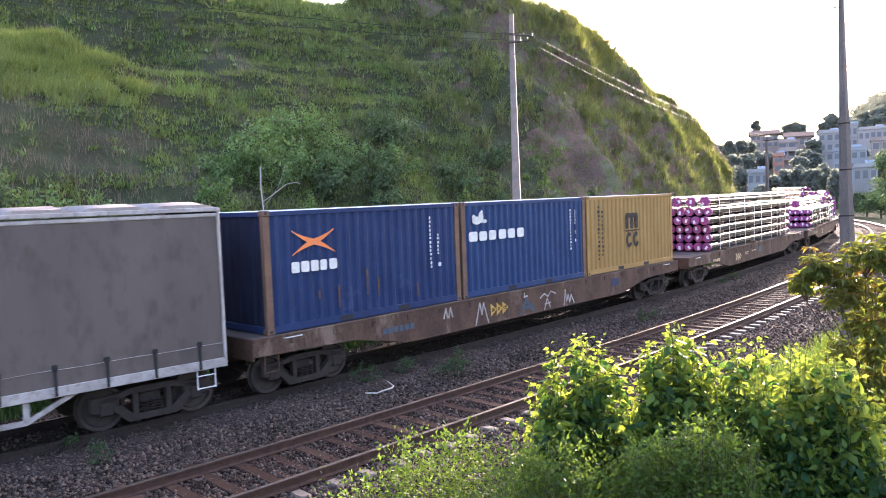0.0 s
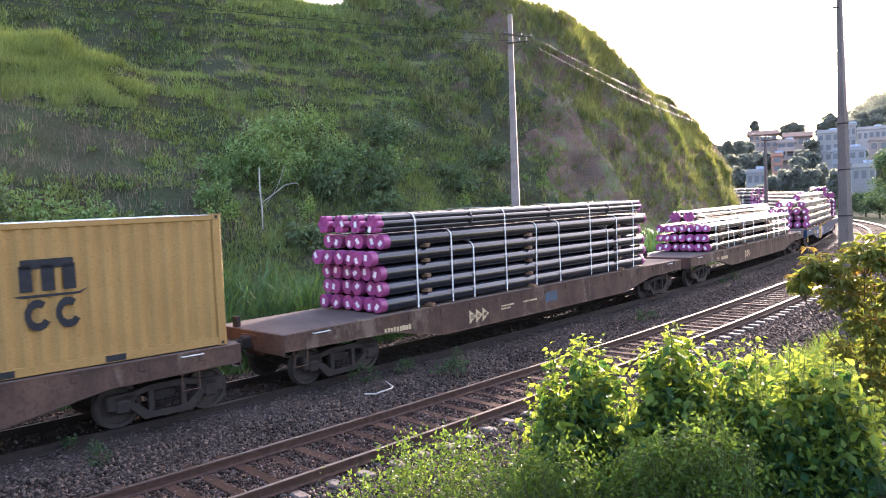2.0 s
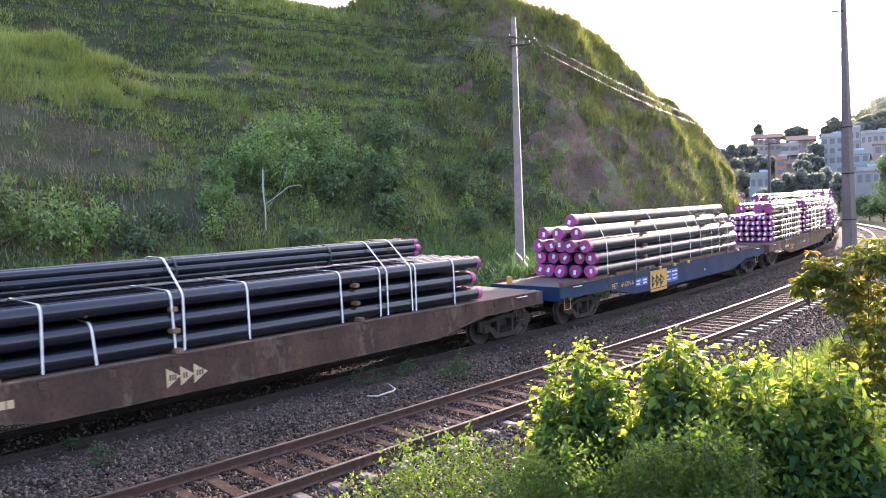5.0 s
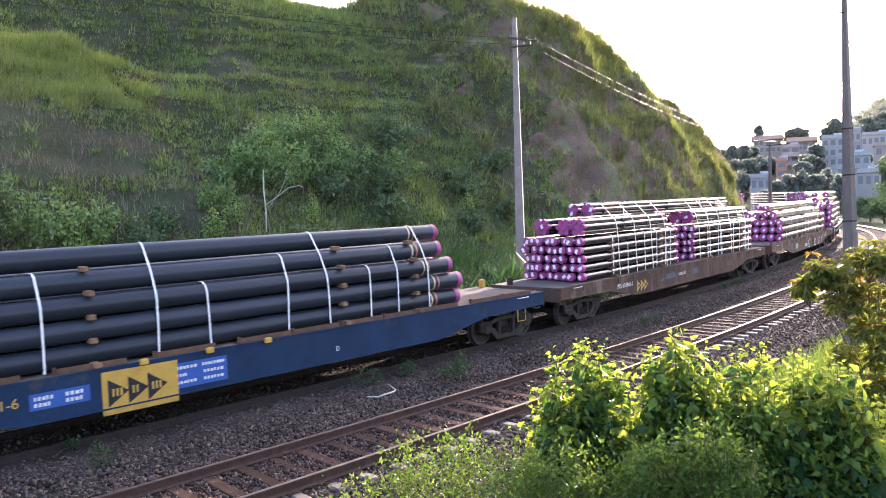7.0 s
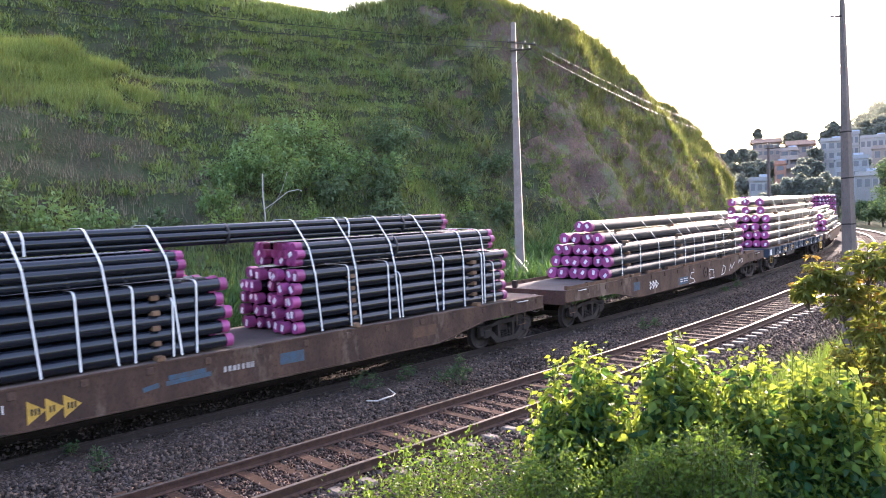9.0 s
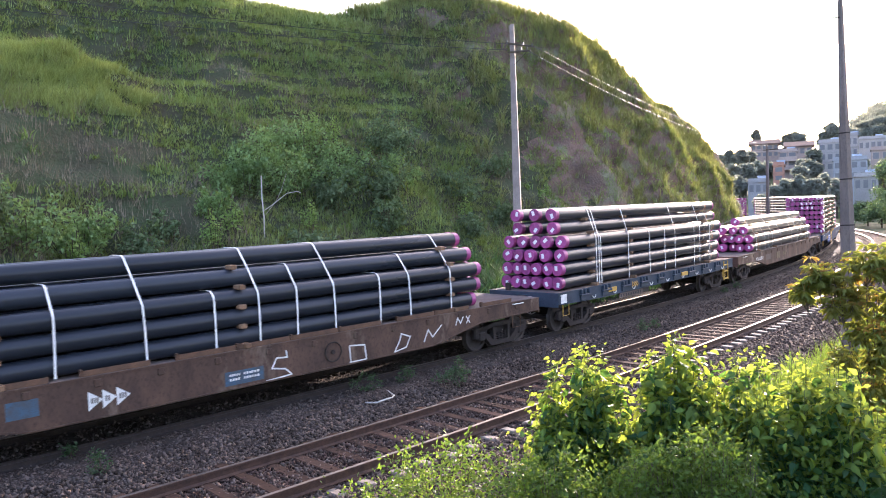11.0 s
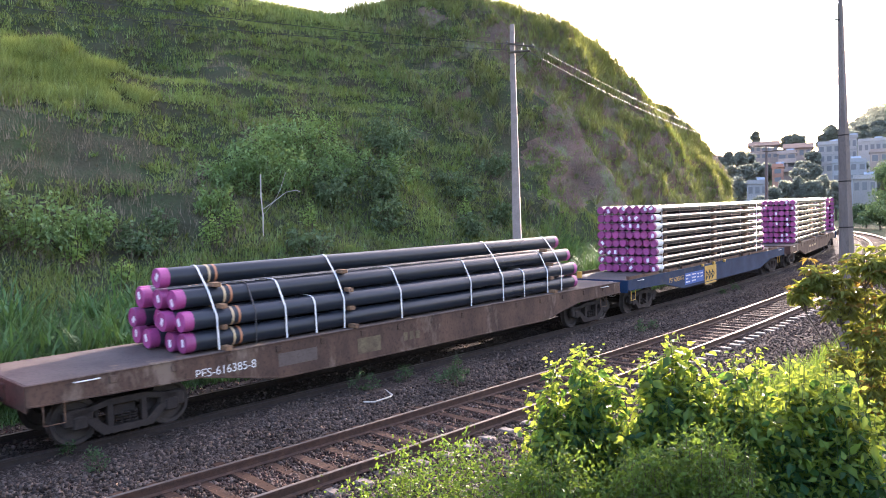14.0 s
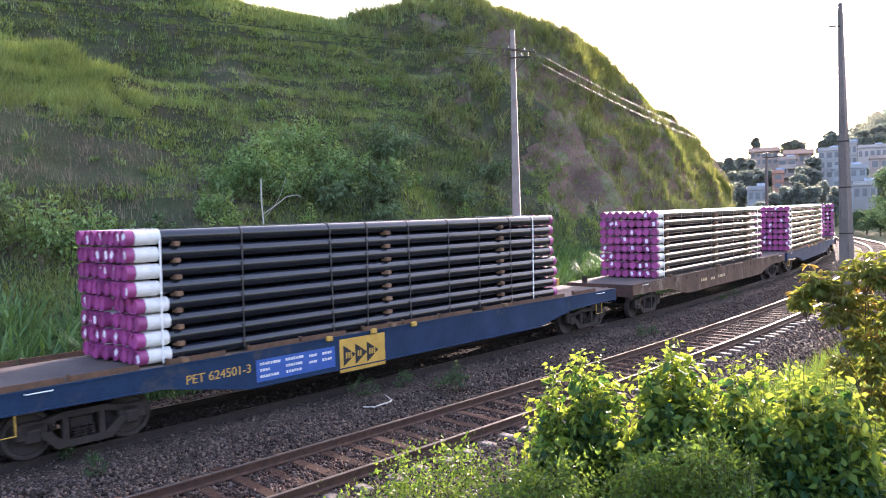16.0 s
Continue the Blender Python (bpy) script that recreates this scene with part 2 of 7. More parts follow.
# distant leaves: haze put into the colour as a pale grey-green
M_LEAF_FAR_HAZED = material("leaf_far_hazed", (0.225, 0.235, 0.205), (0.19, 0.20, 0.175), 0.8, scale=0.3, fine=4, bump=0.0, translucent=(0.36, 0.385, 0.28))
M_LEAF_DARK = material("leaf_dark", (0.19, 0.25, 0.13), (0.14, 0.20, 0.10), 0.6, scale=1.0, fine=20, bump=0.1, translucent=(0.09, 0.14, 0.035))
M_LEAF_OLIVE = material("leaf_olive", (0.07, 0.13, 0.035), (0.12, 0.095, 0.03), 0.55, scale=2, fine=20, bump=0.1, translucent=(0.40, 0.42, 0.05))
# path, spur and crest grass: sunlight on them put into the colour
M_GRASS_SUNLIT = material("grass_sunlit", (0.32, 0.40, 0.18), (0.26, 0.34, 0.16), 0.7, scale=0.4, fine=5, bump=0.0, translucent=(0.42, 0.44, 0.06))
M_GRASS = material("grass_blade", (0.185, 0.275, 0.115), (0.15, 0.155, 0.10), 0.7, scale=0.22, fine=3, bump=0.0, translucent=(0.30, 0.36, 0.045))
M_GRASS_TALL = island_variation(material("grass_tall", (0.085, 0.165, 0.062), (0.062, 0.125, 0.048), 0.45, scale=0.5, fine=6, bump=0.0, translucent=(0.10, 0.19, 0.04)), 0.2, 2.0)
M_GRASS_LUSH = material("grass_lush", (0.20, 0.29, 0.125), (0.145, 0.225, 0.095), 0.65, scale=0.6, fine=6, bump=0.0, translucent=(0.30, 0.38, 0.05))
M_GRASS_CUT = material("grass_cut_face", (0.22, 0.26, 0.12), (0.25, 0.22, 0.13), 0.7, scale=0.5, fine=6, bump=0.0, translucent=(0.30, 0.34, 0.07))
# lit copy of the cut-face grass, for raking sun on the ridge
M_GRASS_CUT_SUNLIT = material("grass_cut_sunlit", (0.29, 0.32, 0.14), (0.26, 0.27, 0.13), 0.7, scale=0.5, fine=6, bump=0.0, translucent=(0.36, 0.37, 0.07))
M_DRY = material("dry_grass", (0.24, 0.195, 0.135), (0.18, 0.145, 0.10), 0.85, scale=0.6, fine=6, bump=0.0)
M_BARK = material("bark", (0.10, 0.078, 0.055), (0.065, 0.05, 0.038), 0.9, scale=6, fine=60, bump=0.5)
M_LEAF_WEED = material("leaf_weed", (0.075, 0.125, 0.06), (0.05, 0.09, 0.045), 0.6, scale=2, fine=20, bump=0.1, translucent=(0.07, 0.13, 0.03))
M_STEM = material("green_stem", (0.085, 0.12, 0.04), (0.06, 0.085, 0.03), 0.7, scale=6, fine=40)
M_DEADWOOD = material("dead_branch", (0.50, 0.46, 0.40), (0.38, 0.34, 0.3), 0.85, scale=8, fine=60)
M_WALL_PINK = material("render_pink", (0.40, 0.315, 0.275), (0.34, 0.265, 0.235), 0.9, scale=0.5, fine=6, vary=0.2)
M_WALL_WHITE = material("render_white", (0.37, 0.345, 0.33), (0.31, 0.29, 0.28), 0.9, scale=0.5, fine=6, vary=0.15)
M_WALL_BRICK = material("brick_orange", (0.46, 0.25, 0.18), (0.38, 0.2, 0.15), 0.9, scale=0.5, fine=6)
M_WALL_BLUE = material("render_pale_blue", (0.34, 0.345, 0.355), (0.29, 0.295, 0.31), 0.9, scale=0.5, fine=6)
M_WALL_GREY = material("render_grey", (0.34, 0.33, 0.33), (0.27, 0.26, 0.26), 0.9, scale=0.5, fine=6)
M_TANK = material("tank_blue", (0.40, 0.46, 0.56), (0.34, 0.4, 0.5), 0.7)
M_ROOF = material("roof_tile", (0.24, 0.165, 0.135), (0.19, 0.13, 0.105), 0.9, scale=1, fine=12)
M_PANE = material("window_dark", (0.17, 0.165, 0.17), (0.14, 0.14, 0.15), 0.6)
for m_ in (M_SLEEPER, M_SLEEPER_TRAIN, M_STONE, M_STONE_TRAIN, M_STONE_BROWN):
    m_.node_tree.nodes["Principled BSDF"].inputs["Specular IOR Level"].default_value = 0.03
for m_ in (M_WALL_PINK, M_WALL_WHITE, M_WALL_BRICK, M_WALL_BLUE, M_WALL_GREY, M_ROOF, M_TANK):
    m_.node_tree.nodes["Principled BSDF"].inputs["Specular IOR Level"].default_value = 0.04
for m_ in (M_BROWN, M_BLUE, M_SLATE, M_DECK, M_CBLUE, M_CBLUE_ALT, M_CTAN, M_DARKPAINT, M_BOGIE, M_RUST):
    m_.node_tree.nodes["Principled BSDF"].inputs["Specular IOR Level"].default_value = 0.18
M_GRASS_BANK = material("grass_bank", (0.085, 0.145, 0.03), (0.065, 0.115, 0.025), 0.6, scale=0.6, fine=6, bump=0.0, translucent=(0.26, 0.37, 0.04))
for m_ in (M_GRASS_BANK, M_LEAF, M_LEAF_TIP, M_LEAF_RED, M_LEAF_SMALL, M_LEAF_DARK, M_LEAF_OLIVE, M_LEAF_HILL, M_LEAF_FAR_HAZED, M_GRASS, M_GRASS_SUNLIT, M_GRASS_LUSH, M_GRASS_CUT, M_GRASS_CUT_SUNLIT):
    island_variation(m_, 0.45, 1.5)

# ---- mesh helpers ----
class Shape:
    """Collects vertices and faces of one mesh."""
    def __init__(self):
        self.v, self.f, self.m = [], [], []

    def add(self, verts, faces, slot=0):
        k = len(self.v)
        self.v += [tuple(p) for p in verts]
        self.f += [tuple(i + k for i in f) for f in faces]
        self.m += [slot] * len(faces)
        return self

    def box(self, x0, x1, y0, y1, z0, z1, slot=0, at=None, c=0.0):
        """A box, with its edges along z and x chamfered by c."""
        if c <= 0:
            vs = [(x, y, z) for z in (z0, z1) for y in (y0, y1) for x in (x0, x1)]
            fs = [(0, 2, 3, 1), (4, 5, 7, 6), (0, 1, 5, 4), (2, 6, 7, 3), (0, 4, 6, 2), (1, 3, 7, 5)]
        else:
            vs, n = [], 8
            for z, k in ((z0, c), (z0 + c, 0), (z1 - c, 0), (z1, c)):
                a0, a1, b0, b1 = x0 + k, x1 - k, y0 + k, y1 - k
                vs += [(a0 + c, b0, z), (a1 - c, b0, z), (a1, b0 + c, z), (a1, b1 - c, z), (a1 - c, b1, z), (a0 + c, b1, z), (a0, b1 - c, z), (a0, b0 + c, z)]
            fs = [tuple(reversed(range(8))), tuple(range(24, 32))]
            for r in range(3):
                fs += [(r * 8 + i, r * 8 + (i + 1) % 8, r * 8 + 8 + (i + 1) % 8, r * 8 + 8 + i) for i in range(8)]
        if at is not None:
            vs = [at @ Vector(p) for p in vs]
        return self.add(vs, fs, slot)

    def prism(self, outline, y0, y1, slot=0, axis="y"):
        """A closed outline in (x, z) drawn out along y, or in (y, z) along x."""
        n = len(outline)
        put = (lambda a, d, b: (a, d, b)) if axis == "y" else (lambda a, d, b: (d, a, b)) if axis == "x" else (lambda a, d, b: (a, b, d))
        vs = [put(a, y0, b) for a, b in outline] + [put(a, y1, b) for a, b in outline]
        fs = [tuple(range(n)), tuple(reversed(range(n, 2 * n)))]
        fs += [(i, i + n, (i + 1) % n + n, (i + 1) % n) for i in range(n)]
        return self.add(vs, fs, slot)

    def tube(self, p, q, r, seg=10, slot=0, r2=None, caps=True):
        p, q = Vector(p), Vector(q)
        d = (q - p).normalized()
        a = d.orthogonal().normalized()
        b = d.cross(a)
        r2 = r if r2 is None else r2
        vs = []
        for c, rad in ((p, r), (q, r2)):
            vs += [c + (a * math.cos(2 * math.pi * i / seg) + b * math.sin(2 * math.pi * i / seg)) * rad for i in range(seg)]
        fs = [(i, (i + 1) % seg, (i + 1) % seg + seg, i + seg) for i in range(seg)]
        if caps:
            fs += [tuple(reversed(range(seg))), tuple(range(seg, 2 * seg))]
        return self.add(vs, fs, slot)

    def path(self, pts, r, seg=6, slot=0):
        """One continuous round bar along points."""
        pts = [Vector(p) for p in pts]
        k = len(self.v)
        a = None
        for i, p in enumerate(pts):
            d = (pts[min(i + 1, len(pts) - 1)] - pts[max(i - 1, 0)]).normalized()
            a = (a - d * a.dot(d)).normalized() if a is not None and (a - d * a.dot(d)).length > 1e-4 else d.orthogonal().normalized()
            b = d.cross(a)
            self.v += [tuple(p + (a * math.cos(2 * math.pi * q / seg) + b * math.sin(2 * math.pi * q / seg)) * r) for q in range(seg)]
        f = [(k + i * seg + q, k + i * seg + (q + 1) % seg, k + i * seg + seg + (q + 1) % seg, k + i * seg + seg + q) for i in range(len(pts) - 1) for q in range(seg)]
        f += [tuple(k + q for q in reversed(range(seg))), tuple(k + (len(pts) - 1) * seg + q for q in range(seg))]
        self.f += f
        self.m += [slot] * len(f)
        return self

    def lathe(self, rings, seg, slot=0, closed=True):
        """Rings of (x, r) turned round the x axis."""
        vs = [(x, r * math.cos(2 * math.pi * i / seg), r * math.sin(2 * math.pi * i / seg)) for x, r in rings for i in range(seg)]
        fs = [(k * seg + i, k * seg + seg + i, k * seg + seg + (i + 1) % seg, k * seg + (i + 1) % seg) for k in range(len(rings) - 1) for i in range(seg)]
        if closed:
            fs += [tuple(range(seg)), tuple(reversed(range((len(rings) - 1) * seg, len(rings) * seg)))]
        return self.add(vs, fs, slot)

    def mesh(self, name, mats, smooth=False, angle=None):
        me = bpy.data.meshes.new(name)
        me.from_pydata(self.v, [], self.f)
        for m in (mats if isinstance(mats, (list, tuple)) else [mats]):
            me.materials.append(m)
        if any(self.m):
            me.polygons.foreach_set("material_index", self.m)
        if smooth:
            me.polygons.foreach_set("use_smooth", [True] * len(self.f))
            if angle:
                me.set_sharp_from_angle(angle=radians(angle))
        me.update()
        return me


def part(name, shape, mats, parent=None, label="", smooth=False, angle=None, at=None):
    """Link a Shape, or a mesh made before, as one mesh object under a thing or a part."""
    me = shape if isinstance(shape, bpy.types.Mesh) else shape.mesh(name, mats, smooth, angle)
    ob = new(name, me)
    if parent is not None:
        ob.parent = parent
    if at is not None:
        ob.matrix_basis = at
    if label:
        ob["label"] = label
    return ob


def thing(name, label, category, group="", kind="", at=None):
    ob = new(name)
    ob.empty_display_size = 0.3
    if at is not None:
        ob.matrix_basis = at
    return tagged(ob, label, category, group, kind)


def mesh_from(name, v, f, mat):
    me = bpy.data.meshes.new(name)
    k = f.shape[1]
    me.vertices.add(len(v))
    me.vertices.foreach_set("co", v.astype(np.float32).ravel())
    me.loops.add(f.size)
    me.loops.foreach_set("vertex_index", f.astype(np.int32).ravel())
    me.polygons.add(len(f))
    me.polygons.foreach_set("loop_start", np.arange(0, f.size, k, dtype=np.int32))
    me.polygons.foreach_set("loop_total", np.full(len(f), k, dtype=np.int32))
    me.materials.append(mat)
    me.update(calc_edges=True)
    me.validate()
    return me


# ---- plan: the two tracks ----
NEAR_Y, HEAD, K0, K1, K2 = 14.447, 0.78879, 0.0045, -7.792e-05, 4.373e-06
GAP_TRACKS = 4.556        # from the near track's middle to the train's
NEAR_Z = -0.468           # rail top of the near track
RAIL_Z = -0.41            # rail top of the train's track
STEP = 0.5
_s = np.arange(-240, 330, STEP)
_c = np.clip(_s, -38, 92)
_k = K0 + K1 * _c + K2 * _c ** 2 / 2
_k[_s < -38] = 0
_h = np.cumsum(_k) * STEP
_i0 = int(np.argmin(np.abs(_s)))
_h = _h - _h[_i0] + HEAD
_k[_h > math.pi] = 0
_h = np.cumsum(_k) * STEP
_h = _h - _h[_i0] + HEAD
_x = np.cumsum(np.cos(_h)) * STEP
_y = np.cumsum(np.sin(_h)) * STEP
_x, _y = _x - _x[_i0], _y - _y[_i0] + NEAR_Y
_tx, _ty = _x - GAP_TRACKS * np.sin(_h), _y + GAP_TRACKS * np.cos(_h)
_a = np.concatenate([[0], np.cumsum(np.hypot(np.diff(_tx), np.diff(_ty)))])
_a = _a - _a[_i0]


def on_train(a, off=0.0, z=0.0):
    """The place at arc length a along the train's track, off metres to its hill side."""
    h = float(np.interp(a, _a, _h))
    return Vector((float(np.interp(a, _a, _tx)) - off * math.sin(h), float(np.interp(a, _a, _ty)) + off * math.cos(h), z)), h


def on_near(s, off=0.0, z=0.0):
    h = float(np.interp(s, _s, _h))
    return Vector((float(np.interp(s, _s, _x)) - off * math.sin(h), float(np.interp(s, _s, _y)) + off * math.cos(h), z)), h


def sweep(along, a0, a1, step, profile, closed=False, slot=None):
    """A profile of (off, z) drawn along a track."""
    sh = Shape()
    n = int(round((a1 - a0) / step)) + 1
    m = len(profile)
    vs = []
    for i in range(n):
        a = a0 + (a1 - a0) * i / (n - 1)
        vs += [along(a, o, z)[0] for o, z in profile]
    fs, sl = [], []
    for i in range(n - 1):
        for j in range(m if closed else m - 1):
            k = (j + 1) % m
            fs.append((i * m + j, i * m + k, i * m + m + k, i * m + m + j))
            sl.append(slot(j) if slot else 0)
    sh.add(vs, fs)
    sh.m = sl
    if closed:
        sh.add([], [])
    return sh

# ---- ground, ballast, tracks ----
def fbm(x, y, s, oct_=4):
    v, a = 0.0, 1.0
    for i in range(oct_):
        v += a * noise.noise(Vector((x / s, y / s, i * 7.3)))
        a *= 0.5
        s *= 0.5
    return v


_tn = np.stack([_x[(_s > -80) & (_s < 130)], _y[(_s > -80) & (_s < 130)]], 1)


def near_offset(x, y):
    """Signed distance from the near track: negative on the camera's side."""
    d = _tn - np.array([x, y])
    i = int(np.argmin((d ** 2).sum(1)))
    dist = float(np.hypot(*d[i]))
    hh = float(np.interp(i, range(len(_tn)), _h[(_s > -80) & (_s < 130)]))
    side = (-(x - _tn[i][0]) * math.sin(hh) + (y - _tn[i][1]) * math.cos(hh))
    return math.copysign(dist, side)


def bank_height(x, y):
    o = near_offset(x, y)
    if o > -2.6:
        return -1.05
    up = min(1.0, max(0.0, (-o - 4.3) / 5.6))
    r = math.hypot(x, y)
    z = -1.05 + 2.9 * up * up * (3 - 2 * up) * max(0.0, 1 - max(0.0, r - 12) / 25)
    return z + 0.12 * fbm(x, y, 3.0, 3)


def build_ground():
    sh = Shape()
    rad = [0.0] + [0.5 * 1.085 ** i for i in range(110)]
    seg = 120
    vs = [(0, 0, bank_height(0.01, 0.01))]
    for r in rad[1:]:
        for j in range(seg):
            a = 2 * math.pi * j / seg
            x, y = r * math.sin(a), r * math.cos(a)
            vs.append((x, y, bank_height(x, y) if r < 90 else -1.05))
    fs = [(0, 1 + (j + 1) % seg, 1 + j) for j in range(seg)]
    for i in range(len(rad) - 2):
        b = 1 + i * seg
        fs += [(b + j, b + (j + 1) % seg, b + seg + (j + 1) % seg, b + seg + j) for j in range(seg)]
    sh.add(vs, fs)
    tagged(part("ground", sh, M_GRASS_SOIL, smooth=True), "grassy earth ground and bank beside the railway", "ground", kind="structure")


def build_ballast():
    prof = [(7.4, -1.05), (5.6, -0.92), (3.4, -0.72), (2.3, -0.60), (1.5, -0.575), (-1.5, -0.575), (-2.1, -0.60), (-2.6, -0.69), (-3.1, -0.675), (-3.7, -0.672), (-5.5, -0.672), (-6.0, -0.70), (-6.9, -0.83), (-8.2, -1.2)]
    sh = sweep(on_train, -70, 140, 0.5, prof, slot=lambda j: 1 if j in (3, 4, 5, 6) else 2 if j == 9 else 0)
    for k, v in enumerate(sh.v):
        b = 0.03 * noise.noise(Vector((v[0] * 1.3, v[1] * 1.3, 0)))
        sh.v[k] = (v[0], v[1], v[2] + b)
    tagged(part("ballast_bed", sh, [M_BALLAST, M_BALLAST_TRAIN, M_BALLAST_BROWN], smooth=True), "grey crushed stone ballast bed under two railway tracks", "ballast", kind="structure")
    # loose stones on its surface, darker under the train and browner in the near track
    rng = np.random.default_rng(4)
    po, pz = [p[0] for p in reversed(prof)], [p[1] for p in reversed(prof)]
    octa = np.array([(1, 0, 0), (-1, 0, 0), (0, 1, 0), (0, -1, 0), (0, 0, 1), (0, 0, -1)], float)
    tri = np.array([(0, 2, 4), (2, 1, 4), (1, 3, 4), (3, 0, 4), (2, 0, 5), (1, 2, 5), (3, 1, 5), (0, 3, 5)])

    def stones(name, label, mat, n, o0, o1, keep=None):
        a = -15 + 62 * rng.random(n) ** 1.9
        o = rng.uniform(o0, o1, n)
        r = rng.uniform(0.024, 0.05, n)
        h = np.interp(a, _a, _h)
        c = np.stack([np.interp(a, _a, _tx) - o * np.sin(h), np.interp(a, _a, _ty) + o * np.cos(h), np.interp(o, po, pz) + r * 0.3], 1)
        form = octa[None] * rng.uniform(0.6, 1.2, (n, 6, 1)) + rng.uniform(-0.3, 0.3, (n, 6, 3))
        ang = rng.random(n) * 6.28
        cs, sn = np.cos(ang)[:, None], np.sin(ang)[:, None]
        x, y, z = form[..., 0], form[..., 1], form[..., 2]
        x, y = x * cs - y * sn, x * sn + y * cs
        tl = rng.random(n)[:, None] * 6.28
        y, z = y * np.cos(tl) - z * np.sin(tl), y * np.sin(tl) + z * np.cos(tl)
        v = (np.stack([x, y, z], 2) * r[:, None, None] + c[:, None]).reshape(-1, 3)
        f = (np.arange(n)[:, None, None] * 6 + tri[None]).reshape(-1, 3)
        tagged(part(name, mesh_from(name, v, f, mat), None), label, "stones", kind="stuff")

    stones("ballast_stones", "loose angular grey ballast stones", M_STONE, 64000, -7.6, -1.95)
    stones("oily_stones", "brown-grey ballast stones under the train", M_STONE_TRAIN, 12000, -2.35, 2.3)
    stones("track_stones", "brown rust-stained ballast stones between the near rails", M_STONE_BROWN, 13000, -5.4, -3.75)


RAIL = [(-0.036, 0.0), (-0.036, -0.032), (-0.010, -0.042), (-0.010, -0.125), (-0.068, -0.145), (-0.068, -0.158), (0.068, -0.158), (0.068, -0.145), (0.010, -0.125), (0.010, -0.042), (0.036, -0.032), (0.036, 0.0), (0.028, 0.006), (-0.028, 0.006)]


def build_track(along, z, label, a0, a1, sleepers, wood, steel):
    tr = thing("railway_track", label, "railway track", "tracks", "structure")
    for side in (-0.8, 0.8):
        prof = [(side + o, z + y - 0.006) for o, y in RAIL]
        part("rail", sweep(along, a0, a1, 0.8, prof, True, lambda j: 1 if j in (11, 12, 13) else 0), [steel, M_RAILTOP], tr, smooth=True, angle=30)
    if wood is M_SLEEPER:
        # the outer end, beyond the rail, is coloured pale for sun glare
        me = Shape().box(-0.105, 0.105, -0.98, 1.4, -0.17, 0.0, c=0.015).box(-0.095, 0.095, -1.30, -0.98, -0.17, -0.004, 1, c=0.02).mesh("sleeper", [wood, M_SLEEPER_END])
    else:
        me = Shape().box(-0.105, 0.105, -1.4, 1.4, -0.17, 0.0, c=0.015).mesh("sleeper", wood)
    rng = random.Random(9)
    lo, hi = sleepers
    n = int((hi - lo) / 0.58)
    for i in range(n):
        p, h = along(lo + i * 0.58 + rng.uniform(-0.03, 0.03), rng.uniform(-0.05, 0.05), z - 0.158 + rng.uniform(-0.015, 0.004))
        part("sleeper", me, None, tr, at=Matrix.Translation(p) @ Euler((0, 0, h + rng.uniform(-0.02, 0.02))).to_matrix().to_4x4())
    return tr


build_ground()
build_ballast()
build_track(on_near, NEAR_Z, "rusty rails on weathered wooden sleepers in ballast", -60, 130, (-14, 88), M_SLEEPER, M_RAIL)
build_track(on_train, RAIL_Z, "dark rails under the passing freight train", -200, 250, (-18, 60), M_SLEEPER_TRAIN, M_RAIL_TRAIN)


# ---- hill ----
SKY_AZ = (-60, -20, -13, -7.6, 1.3, 7.5, 9.6, 11.2, 12.8, 16.8, 19.1, 21.2, 22.3)
SKY_TAN = (0.36, 0.31, 0.274, 0.258, 0.293, 0.235, 0.222, 0.201, 0.158, 0.097, 0.066, 0.037, 0.0)
RUN_A = (-60, 0, 10, 20, 30, 40, 50, 58, 64, 75)
RUN_W = (30, 23, 20, 17, 14, 12, 10, 8, 6, 5)
TOE = 6.6


def ledge_phase(x, y, z):
    return z / 1.05 + 0.55 * fbm(x, y, 9.0, 2)


def hill_point(a, u):
    """u: 0 at the foot, 1 at the crest, to 2 down the back."""
    toe, h = on_train(a, TOE, -0.75)
    n = Vector((-math.sin(h), math.cos(h), 0))
    w = float(np.interp(a, RUN_A, RUN_W))
    crest = toe + n * w
    az = math.degrees(math.atan2(crest.x, crest.y))
    d = math.hypot(crest.x, crest.y)
    top = EYE + float(np.interp(az, SKY_AZ, SKY_TAN)) * d - 0.25
    steep = min(1.0, max(0.0, (a - 12) / 25))
    if u <= 1:
        f = (1 - steep) * u ** 1.05 + steep * (1 - (1 - u) ** 1.6)
        p = toe + n * w * u
        z = -0.75 + (top + 0.75) * f
        amp = 0.5 + 0.45 * steep
        fade = min(1.0, u * 5) * min(1.0, (1 - u) * 6)
        b = fbm(p.x + p.z, p.y + z, 5.0, 5) * amp * fade + steep * fade * 0.4 * fbm(a * 1.0, z * 0.25, 2.2, 3)
        # a spur added to catch low sun, a hollow behind to let it past, and cattle paths across the slope
        z += 1.2 * math.exp(-((a - 0.5) / 5.0) ** 2 - ((u - 0.56) / 0.08) ** 2) - 2.4 * math.exp(-((a - 5) / 5) ** 2 - ((u - 0.73) / 0.1) ** 2)
        k = 6.2832 * ledge_phase(p.x, p.y, z)
        terrace = (math.sin(k) * 0.18 + math.sin(2 * k) * 0.08) * (1 - steep) * fade * min(1.0, max(0.15, (u - 0.3) / 0.3))
        return Vector((p.x - n.x * b, p.y - n.y * b, z + b * 0.6 + terrace))
    v = u - 1
    p = crest + n * (v * 45)
    z = top - 0.25 * v * 4 - (top + 1.5) * v * v * (3 - 2 * v)
    return Vector((p.x, p.y, z + 0.3 * fbm(p.x, p.y, 6, 3) * min(1, v * 6)))


